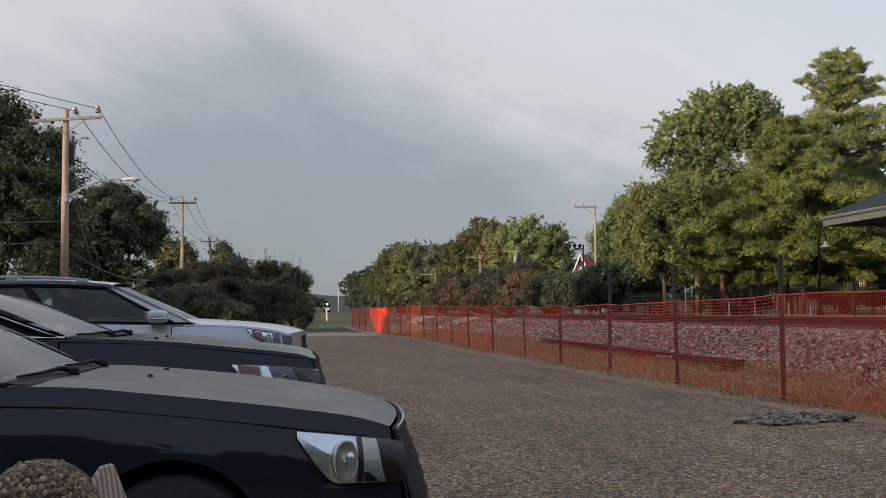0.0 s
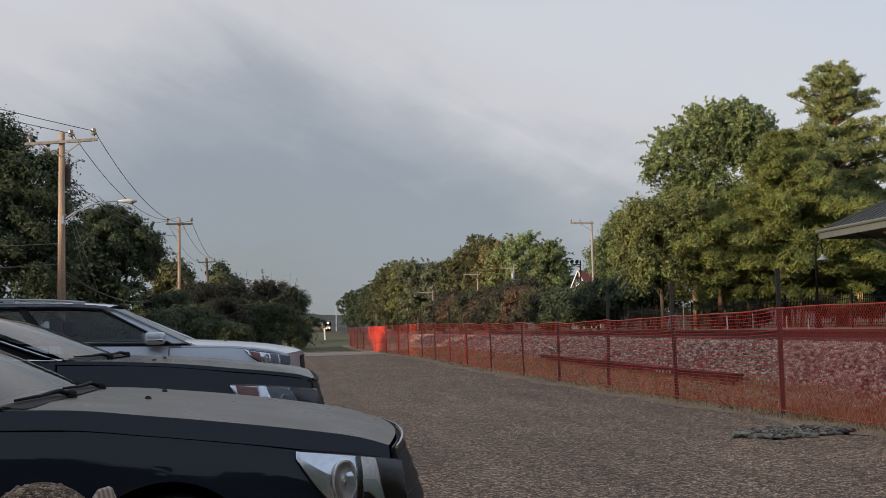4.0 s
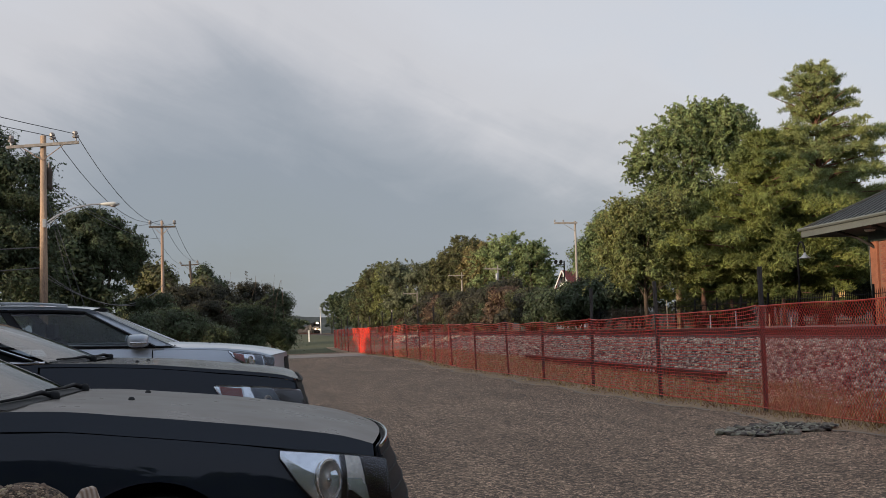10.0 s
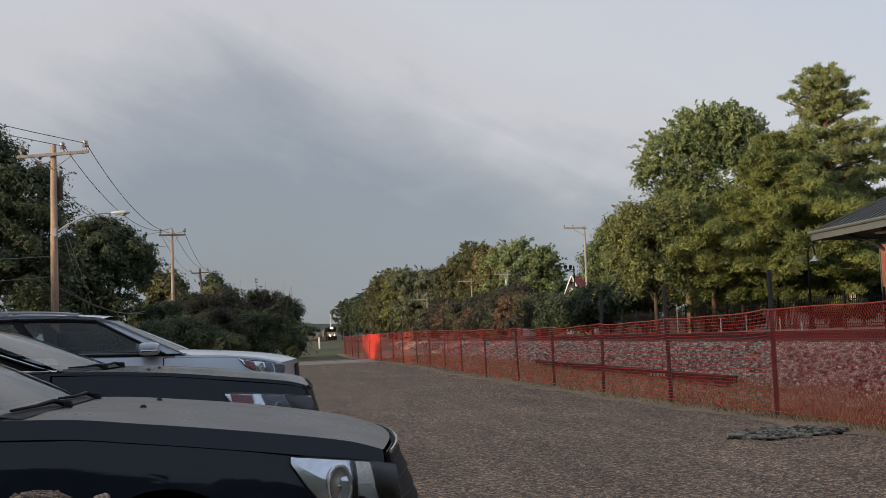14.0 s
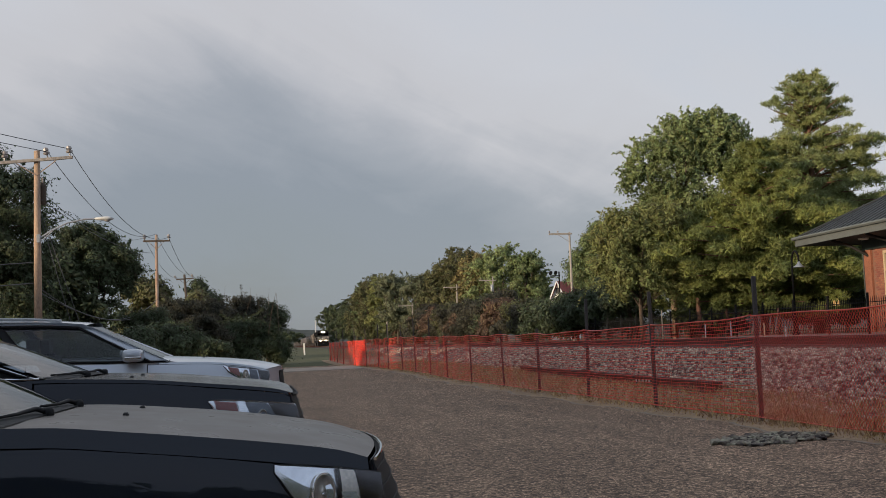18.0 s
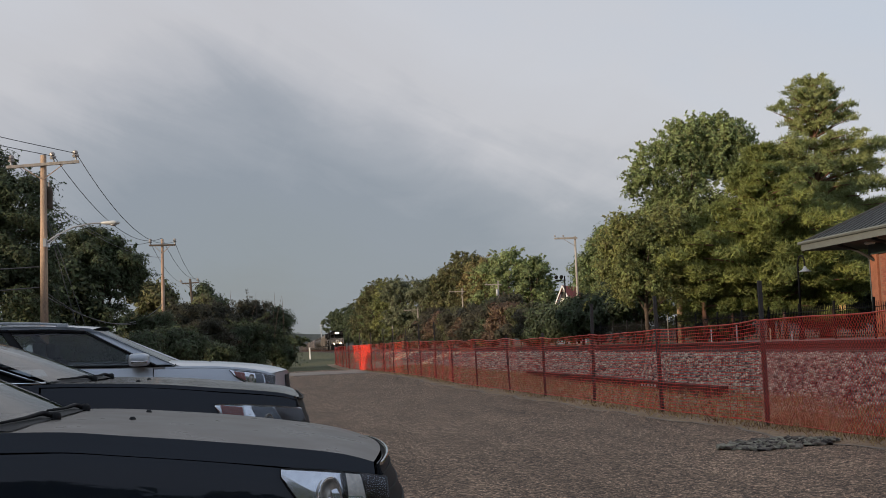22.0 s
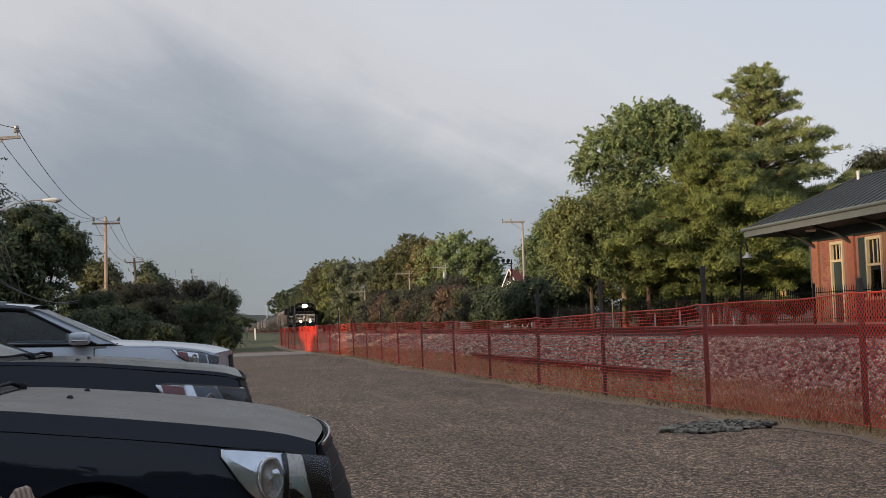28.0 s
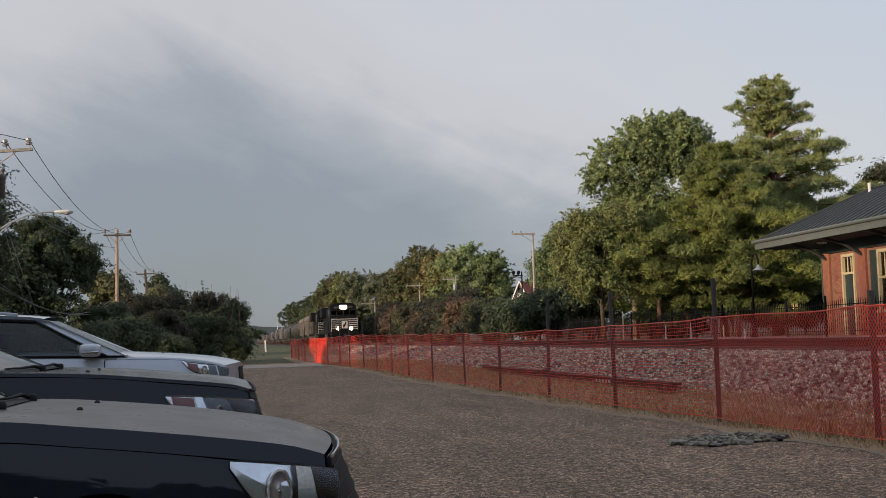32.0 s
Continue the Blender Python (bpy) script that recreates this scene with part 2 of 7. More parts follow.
M["pole_wood"] = material("weathered_pole_wood", (0.52, 0.35, 0.225), 0.85, vary=0.4, scale=1.2, grain=18, bump=0.4, stretch=(6, 6, 0.5), second=(0.22, 0.16, 0.12))
M["pole_grey"] = material("grey_pole_wood", (0.38, 0.34, 0.295), 0.85, vary=0.3, scale=1.2, grain=18, bump=0.4, stretch=(6, 6, 0.5))
M["pole_dark"] = material("dark_pole_wood", (0.10, 0.075, 0.055), 0.85, vary=0.25, scale=1.2, grain=18, bump=0.4, stretch=(6, 6, 0.5))
M["pole_rust"] = material("rust_streaked_pole_wood", (0.30, 0.17, 0.11), 0.85, vary=0.3, scale=1.0, grain=18, bump=0.4, stretch=(6, 6, 0.8), second=(0.45, 0.36, 0.27))
M["ceramic"] = material("glazed_insulator", (0.30, 0.27, 0.25), 0.25, vary=0.15, scale=8, grain=60, bump=0.02)
M["galv"] = material("galvanised_steel", (0.42, 0.43, 0.44), 0.5, 0.6, vary=0.15, scale=6, grain=60, bump=0.05)
M["lamp_white"] = material("pale_lamp_housing", (0.62, 0.62, 0.58), 0.5, vary=0.12, scale=6, grain=40, bump=0.05)
M["wire"] = material("weathered_grey_cable", (0.085, 0.085, 0.09), 0.6, vary=0.2, scale=3, grain=30, bump=0)
M["bark"] = material("grey_brown_bark", (0.13, 0.095, 0.07), 0.95, vary=0.35, scale=2, grain=16, bump=0.8, stretch=(3, 3, 0.7), dist=0.03)
M["bark_red"] = material("reddish_pine_bark", (0.21, 0.105, 0.07), 0.95, vary=0.35, scale=2, grain=16, bump=0.8, stretch=(3, 3, 0.7), dist=0.03)


def leaf_mat(name, colour, second, island=0.55):
    """Foliage: a thin blade that also lets some light through."""
    m = material(name, colour, 0.62, vary=0.18, scale=0.35, grain=2.2, bump=0, second=second, island=island, spec=0.3)
    nt = m.node_tree
    b, out = nt.nodes["Principled BSDF"], nt.nodes["Material Output"]
    tr, mix = nt.nodes.new("ShaderNodeBsdfTranslucent"), nt.nodes.new("ShaderNodeMixShader")
    mix.inputs[0].default_value = 0.30
    nt.links.new(b.inputs["Base Color"].links[0].from_socket, tr.inputs["Color"])
    nt.links.new(b.outputs[0], mix.inputs[1])
    nt.links.new(tr.outputs[0], mix.inputs[2])
    nt.links.new(mix.outputs[0], out.inputs["Surface"])
    return m


M["leaf_dark"] = leaf_mat("dark_green_leaves", (0.093, 0.112, 0.052), (0.059, 0.075, 0.040))
M["leaf_mid"] = leaf_mat("green_leaves", (0.196, 0.235, 0.090), (0.109, 0.140, 0.064))
M["leaf_yellow"] = leaf_mat("yellowing_leaves", (0.259, 0.255, 0.087), (0.147, 0.171, 0.064))
M["leaf_olive"] = leaf_mat("olive_leaves", (0.154, 0.142, 0.061), (0.092, 0.098, 0.044))
M["leaf_brown"] = leaf_mat("browning_leaves", (0.217, 0.128, 0.075), (0.112, 0.075, 0.053))
M["leaf_brown_dark"] = leaf_mat("dark_brown_shrub_leaves", (0.086, 0.074, 0.048), (0.054, 0.053, 0.035))
M["leaf_grey"] = leaf_mat("greyish_leaves", (0.200, 0.205, 0.118), (0.105, 0.120, 0.068))
M["leaf_light"] = leaf_mat("light_green_leaves", (0.283, 0.321, 0.129), (0.173, 0.210, 0.091))
M["leaf_autumn"] = leaf_mat("autumn_yellow_brown_leaves", (0.27, 0.215, 0.092), (0.165, 0.140, 0.062))
M["needle"] = leaf_mat("yellow_green_pine_needles", (0.270, 0.282, 0.072), (0.125, 0.158, 0.058), 0.35)
M["needle_dark"] = leaf_mat("green_pine_needles", (0.345, 0.360, 0.130), (0.190, 0.225, 0.098), 0.35)
M["hill"] = material("distant_wooded_hill", (0.10, 0.108, 0.10), 1.0, vary=0.25, scale=0.02, grain=0.15, bump=0, spec=0.0)


# ---- mesh tools ----
def finish(name, bm, mat, parent=None, label="", smooth=False):
    me = bpy.data.meshes.new(name)
    bmesh.ops.recalc_face_normals(bm, faces=bm.faces[:])
    bm.to_mesh(me)
    bm.free()
    me.materials.append(mat)
    if smooth:
        for p in me.polygons:
            p.use_smooth = True
    ob = new(name, me)
    if parent is not None:
        ob.parent = parent
    if label:
        ob["label"] = label
    return ob


def part(name, bm, mat, parent, label="", smooth=False):
    """One mesh object under a thing or under a part."""
    return finish(name, bm, mat, parent, label, smooth)


def share(name, me, m, parent):
    ob = new(name, me)
    ob.parent = parent
    ob.matrix_basis = m
    return ob


def thing(name, label, category, group="", kind="", at=None):
    ob = new(name)
    ob.empty_display_size = 0.2
    if at is not None:
        ob.matrix_basis = at
    return tagged(ob, label, category, group, kind)


def bevelled(bm, w, seg=1):
    bmesh.ops.bevel(bm, geom=bm.edges[:], offset=w, segments=seg, affect="EDGES", profile=0.7)
    return bm


def box(bm, x0, x1, y0, y1, z0, z1, m=None):
    v = [bm.verts.new(Vector(p) if m is None else m @ Vector(p)) for p in
         ((x0, y0, z0), (x1, y0, z0), (x1, y1, z0), (x0, y1, z0), (x0, y0, z1), (x1, y0, z1), (x1, y1, z1), (x0, y1, z1))]
    for f in ((3, 2, 1, 0), (4, 5, 6, 7), (0, 1, 5, 4), (1, 2, 6, 5), (2, 3, 7, 6), (3, 0, 4, 7)):
        bm.faces.new([v[i] for i in f])
    return bm


def boxes(*rows):
    bm = bmesh.new()
    for r in rows:
        box(bm, *r)
    return bm


def bbox(x0, x1, y0, y1, z0, z1, w=0.01, seg=1):
    return bevelled(boxes((x0, x1, y0, y1, z0, z1)), w, seg)


def tube(bm, pts, radii, seg=8, cap=True):
    """A round bar through points, with a radius at each."""
    pts = [Vector(p) for p in pts]
    rings = []
    for i, p in enumerate(pts):
        d = (pts[min(i + 1, len(pts) - 1)] - pts[max(i - 1, 0)]).normalized()
        a = d.orthogonal() if abs(d.z) > 0.9 else d.cross(Vector((0, 0, 1)))
        a.normalize()
        b = d.cross(a).normalized()
        r = radii[i] if hasattr(radii, "__len__") else radii
        rings.append([bm.verts.new(p + (a * math.cos(k * math.tau / seg) + b * math.sin(k * math.tau / seg)) * r) for k in range(seg)])
    for r0, r1 in zip(rings, rings[1:]):
        for k in range(seg):
            bm.faces.new((r0[k], r0[(k + 1) % seg], r1[(k + 1) % seg], r1[k]))
    if cap:
        bm.faces.new(rings[0][::-1])
        bm.faces.new(rings[-1])
    return bm


def tubes(*rows, seg=8):
    bm = bmesh.new()
    for pts, r in rows:
        tube(bm, pts, r, seg)
    return bm


def lathe(profile, seg=16, m=None):
    """A turned form: (radius, height) pairs."""
    bm = bmesh.new()
    m = m or Matrix()
    rings = []
    for r, z in profile:
        rings.append([bm.verts.new(m @ Vector((r * math.cos(k * math.tau / seg), r * math.sin(k * math.tau / seg), z))) for k in range(seg)])
    for r0, r1 in zip(rings, rings[1:]):
        for k in range(seg):
            bm.faces.new((r0[k], r0[(k + 1) % seg], r1[(k + 1) % seg], r1[k]))
    bm.faces.new(rings[0][::-1])
    bm.faces.new(rings[-1])
    return bm


def prism(profile, length, m=None):
    """A closed outline in x, z pushed along y from 0 to length."""
    bm = bmesh.new()
    m = m or Matrix()
    a = [bm.verts.new(m @ Vector((x, 0, z))) for x, z in profile]
    b = [bm.verts.new(m @ Vector((x, length, z))) for x, z in profile]
    n = len(a)
    for i in range(n):
        bm.faces.new((a[i], a[(i + 1) % n], b[(i + 1) % n], b[i]))
    bm.faces.new(a[::-1])
    bm.faces.new(b)
    return bm


def sheet(fn, nu, nv, thick=0.0):
    """A surface fn(u, v) over the unit square; thick: rim folded back along the normal."""
    bm = bmesh.new()
    g = [[bm.verts.new(fn(i / nu, j / nv)) for j in range(nv + 1)] for i in range(nu + 1)]
    for i in range(nu):
        for j in range(nv):
            bm.faces.new((g[i][j], g[i + 1][j], g[i + 1][j + 1], g[i][j + 1]))
    if thick:
        bm.normal_update()
        edge = [g[i][0] for i in range(nu)] + [g[nu][j] for j in range(nv)] + [g[i][nv] for i in range(nu, 0, -1)] + [g[0][j] for j in range(nv, 0, -1)]
        low = [bm.verts.new(v.co - v.normal * thick) for v in edge]
        edge = [bm.verts.new(v.co) for v in edge]
        n = len(edge)
        for i in range(n):
            bm.faces.new((edge[i], low[i], low[(i + 1) % n], edge[(i + 1) % n]))
    return bm


def quads(name, corners, mat, parent=None, kind=""):
    """A mesh of loose faces from an array (faces, corners, 3)."""
    n, k = corners.shape[:2]
    me = bpy.data.meshes.new(name)
    me.vertices.add(n * k)
    me.vertices.foreach_set("co", np.ascontiguousarray(corners, dtype=np.float32).ravel())
    me.loops.add(n * k)
    me.loops.foreach_set("vertex_index", np.arange(n * k, dtype=np.int32))
    me.polygons.add(n)
    me.polygons.foreach_set("loop_start", np.arange(0, n * k, k, dtype=np.int32))
    me.update(calc_edges=True)
    me.materials.append(mat)
    ob = new(name, me)
    if parent is not None:
        ob.parent = parent
    if kind:
        ob["kind"] = kind
    return ob


# ---- trees ----
def unit(rng, n):
    v = rng.normal(size=(n, 3))
    return v / np.linalg.norm(v, axis=1, keepdims=True)


def leaf_quads(rng, centre, normal, size, slim=0.55):
    """Pointed leaf blades: a long and a short axis in the plane across the normal."""
    n = len(centre)
    a = np.cross(normal, unit(rng, n))
    a /= np.linalg.norm(a, axis=1, keepdims=True) + 1e-9
    b = np.cross(normal, a)
    s = size * rng.uniform(0.6, 1.35, size=(n, 1))
    a, b = a * s, b * s * slim
    return np.stack([centre - a - b, centre - a * 0.8 + b, centre + a], axis=1)


def clumped(rng, lobes, clumps, n, leaf, spread, squash=0.8, inner=0.55):
    """Leaves in clumps that sit on and inside the lobes of a crown (cx, cy, cz, rx, ry, rz)."""
    L = np.array(lobes, float)
    wt = (L[:, 3] * L[:, 4] + L[:, 4] * L[:, 5]) ** 1.0
    pick = rng.choice(len(L), clumps, p=wt / wt.sum())
    d = unit(rng, clumps)
    d[:, 2] = np.where(d[:, 2] < -0.55, -d[:, 2], d[:, 2])
    rad = rng.uniform(inner, 1.06, size=(clumps, 1)) ** 0.6
    cc = L[pick, :3] + d * rad * L[pick, 3:6]
    cr = spread * rng.uniform(0.55, 1.45, size=clumps)
    k = rng.integers(0, clumps, n)
    off = unit(rng, n) * (rng.uniform(0, 1, size=(n, 1)) ** 0.5) * cr[k][:, None]
    stray = rng.uniform(size=n) < 0.16
    off[stray] *= rng.uniform(1.05, 1.45, size=(int(stray.sum()), 1))
    off[:, 2] *= squash
    pos = cc[k] + off
    nor = off / (np.linalg.norm(off, axis=1, keepdims=True) + 1e-6) + 0.5 * d[k] + unit(rng, n) * 0.7 + np.array([0, 0, 0.35])
    nor /= np.linalg.norm(nor, axis=1, keepdims=True)
    return leaf_quads(rng, pos, nor, leaf), cc


def wood(rng, base, top, r, limbs, mat, parent, seg=8):
    """A tapered, slightly crooked trunk and limbs that reach to the given places."""
    bm = bmesh.new()
    base, top = Vector(base), Vector(top)
    n = 6
    pts = [base.lerp(top, i / n) + Vector((rng.normal() * 0.04, rng.normal() * 0.04, 0)) * (i > 0) * (top - base).length * 0.12 for i in range(n + 1)]
    tube(bm, pts, [r * (1.25 if i == 0 else 1 - 0.8 * i / n) for i in range(n + 1)], seg)
    for p in limbs:
        p = Vector(p)
        f = rng.uniform(0.3, 0.8)
        s = base.lerp(top, f)
        if p.z < s.z:
            s = base.lerp(top, 0.3)
        mid = s.lerp(p, 0.5) + Vector((0, 0, 0.12 * (p - s).length))
        rr = r * (1 - 0.8 * f) * 0.6
        tube(bm, [s, mid, p], [rr, rr * 0.65, rr * 0.2], 6)
    return part("trunk", bm, mat, parent, smooth=True)


def tree(name, label, x, y, z, height, lobes, mat, n=9000, leaf=0.16, clumps=160, spread=0.6, trunk=0.2, seed=1,
         bark="bark", group="", category="tree", squash=0.8, inner=0.55, sprays=0, reach=0.8):
    """lobes: crown forms relative to the tree's foot."""
    rng = np.random.default_rng(seed)
    t = thing(name, label, category, group, at=pose(x, y, z))
    q, cc = clumped(rng, lobes, clumps, n, leaf, spread, squash, inner)
    wood(rng, (0, 0, -0.15), (lobes[0][0] * 0.6, lobes[0][1] * 0.6, height * 0.82), trunk, [Vector(c) for c in cc[:: max(1, len(cc) // 16)]], M[bark], t)
    if sprays:
        q = np.concatenate([q, spray_leaves(rng, lobes, sprays, leaf, reach)])
    quads("crown", q, M[mat], t)
    return t


def spray_leaves(rng, lobes, count, leaf, reach, each=34):
    """Thin sprays of leaves that stand out of the crown and droop at the tip."""
    L = np.array(lobes, float)
    wt = L[:, 3] * L[:, 4] + L[:, 4] * L[:, 5]
    pick = rng.choice(len(L), count, p=wt / wt.sum())
    d = unit(rng, count)
    d[:, 2] = np.where(d[:, 2] < -0.4, -d[:, 2], d[:, 2])
    p = L[pick, :3] + d * L[pick, 3:6] * rng.uniform(0.85, 1.05, size=(count, 1))
    ln = reach * rng.uniform(0.4, 1.25, size=(count, 1, 1))
    f = rng.uniform(0, 1, size=(count, each, 1))
    aim = d + 0.45 * unit(rng, count) + np.array([0, 0, 0.25])
    pts = p[:, None] + aim[:, None] * f * ln
    pts[..., 2] -= (0.55 * f * f * ln)[..., 0]
    pts += rng.normal(0, 0.07, size=pts.shape) * (1.15 - f * 0.8)
    pts = pts.reshape(-1, 3)
    nor = unit(rng, len(pts)) + np.array([0, 0, 0.5])
    nor /= np.linalg.norm(nor, axis=1, keepdims=True)
    return leaf_quads(rng, pts, nor, leaf * 0.9, 0.42)


def blob_lobes(rng, w, d, z0, z1, k=9):
    """Uneven lobes that fill a crown w wide, d deep, between two heights."""
    h = z1 - z0
    out = [(0, 0, z0 + h * 0.5, w * 0.36, d * 0.36, h * 0.40)]
    for i in range(k):
        a = math.tau * i / k + rng.uniform(-0.4, 0.4)
        f = rng.uniform(0.12, 0.86)
        rr = math.sin(math.pi * (0.15 + 0.75 * f)) * rng.uniform(0.55, 1.0)
        s = rng.uniform(0.16, 0.26)
        out.append((math.cos(a) * w * 0.34 * rr, math.sin(a) * d * 0.34 * rr, z0 + h * f, w * s, d * s, h * s * 0.8))
    out.append((rng.uniform(-0.1, 0.1) * w, 0, z1 - h * 0.2, w * 0.24, d * 0.24, h * 0.2))
    return out


def pine(name, label, x, y, z, height, radius, mat, seed, n=26000, crown_from=0.12, group="", profile=None, steep=0.7):
    """A pine with level tiers of branches that carry flat pads of needle tufts."""
    rng = np.random.default_rng(seed)
    t = thing(name, label, "pine tree", group, at=pose(x, y, z))
    bm = bmesh.new()
    tube(bm, [(0, 0, -0.15), (0.05, 0, height * 0.5), (0, 0, height * 0.97)], [height * 0.024, height * 0.014, 0.03], 8)
    pads, rads = [], []
    zc = height * crown_from
    lean = []
    while zc < height * 0.985:
        f = (zc / height - crown_from) / (1 - crown_from)
        r = radius * (profile(f) if profile else (1 - f) ** 0.75 + 0.06)
        k = 7
        a0 = rng.uniform(0, math.tau)
        for i in range(k):
            a = a0 + math.tau * i / k + rng.uniform(-0.3, 0.3)
            ln = r * rng.uniform(0.60, 1.14)
            rise = rng.uniform(0.0, 0.20) if f < steep else rng.uniform(0.25, 0.6)
            tip = Vector((math.cos(a) * ln, math.sin(a) * ln, zc + ln * rise))
            tube(bm, [(0, 0, zc), Vector((0, 0, zc)).lerp(tip, 0.55) + Vector((0, 0, 0.04 * ln)), tip], [0.02 + 0.012 * ln, 0.02 + 0.006 * ln, 0.012], 5, cap=False)
            m = max(3 if f < steep else 4, int(ln / 0.70))
            for j in range(m):
                g = (j + 1) / m
                p = Vector((0, 0, zc)).lerp(tip, 0.12 + 0.88 * g)
                side = Vector((-math.sin(a), math.cos(a), 0)) * rng.uniform(-0.40, 0.40) * ln * g
                pads.append(p + side + Vector((0, 0, rng.uniform(-0.05, 0.15))))
                rads.append(rng.uniform(0.6, 1.1) * (0.26 + 0.11 * r) * (1.0 if f < steep else 0.8))
                lean.append((math.cos(a), math.sin(a), 0.6 if f < steep else 1.6))
        zc += height * (0.043 if f < steep else 0.036) * rng.uniform(0.8, 1.25)
    part("trunk", bm, M["bark_red"], t, smooth=True)
    P, R, D = np.array(pads), np.array(rads), np.array(lean)
    # each pad is a heap of small puffs; sprays of needles lie over a puff and bristle out of it
    per = 4
    np_ = len(P) * per
    pk = np.repeat(np.arange(len(P)), per)
    po = unit(rng, np_) * rng.uniform(0.2, 1, size=(np_, 1)) ** 0.5 * R[pk][:, None]
    po[:, 2] *= 0.38
    C = P[pk] + po + D[pk] * (0.12 * R[pk])[:, None]
    S = R[pk] * rng.uniform(0.42, 0.74, size=np_)
    k = rng.choice(np_, n, p=S ** 2 / (S ** 2).sum())
    o = unit(rng, n)
    o[:, 2] = np.where(o[:, 2] < -0.35, -o[:, 2], o[:, 2])
    c = C[k] + o * (S[k] * rng.uniform(0.55, 1.05, size=n))[:, None] * np.array([1, 1, 0.8])
    half = n * 6 // 10
    nor = o[:half] + 0.45 * unit(rng, half) + np.array([0, 0, 0.2])
    nor /= np.linalg.norm(nor, axis=1, keepdims=True)
    flat = leaf_quads(rng, c[:half], nor, 0.085, 0.32)
    d = o[half:] + 0.6 * D[pk[k[half:]]] + 0.5 * unit(rng, n - half)
    d /= np.linalg.norm(d, axis=1, keepdims=True)
    w = np.cross(d, unit(rng, n - half))
    w *= 0.017 / (np.linalg.norm(w, axis=1, keepdims=True) + 1e-6)
    ln = rng.uniform(0.10, 0.24, size=(n - half, 1))
    spike = np.stack([c[half:] - w, c[half:] + w, c[half:] + d * ln], axis=1)
    q = np.concatenate([flat, spike])
    quads("crown", q, M[mat], t)
    return t


# ---- ground ----
RAIL_X, RAIL_Z = 11.3, 1.0
FENCE = [(6.9, 3.6), (6.66, 7.2), (6.44, 10.75), (6.21, 14.2), (5.92, 17.6), (5.79, 21.2), (5.60, 24.6), (5.47, 28.0), (5.24, 31.6), (5.19, 36.0), (5.24, 40.6),
         (5.17, 44.6), (5.04, 48.4), (4.78, 52.2), (4.65, 56.2), (4.30, 59.6), (3.94, 63.6), (3.53, 68.0), (3.36, 72.4), (3.19, 79.0)]


def fence_x(y):
    return float(np.interp(y, [p[1] for p in FENCE], [p[0] for p in FENCE]))


def smoothstep(a, b, x):
    t = min(max((x - a) / (b - a), 0.0), 1.0)
    return t * t * (3 - 2 * t)


def ground_z(x, y):
    """The lie of the land: a flat lot, a lawn that climbs to the railway, and level ground behind the platform."""
    z = 0.0
    bank = smoothstep(fence_x(y) + 0.2, 8.2, x) * 0.16 if y < 84 else 0.0
    z += bank
    far = smoothstep(62, 118, y) * 0.62
    z += far * smoothstep(-16, 2.5, x) * (1 - bank)
    z += smoothstep(12.4, 13.3, x) * max(0.0, 0.93 - z)
    if 8.2 < x < 12.4:
        z = max(z, 0.16)
    return z


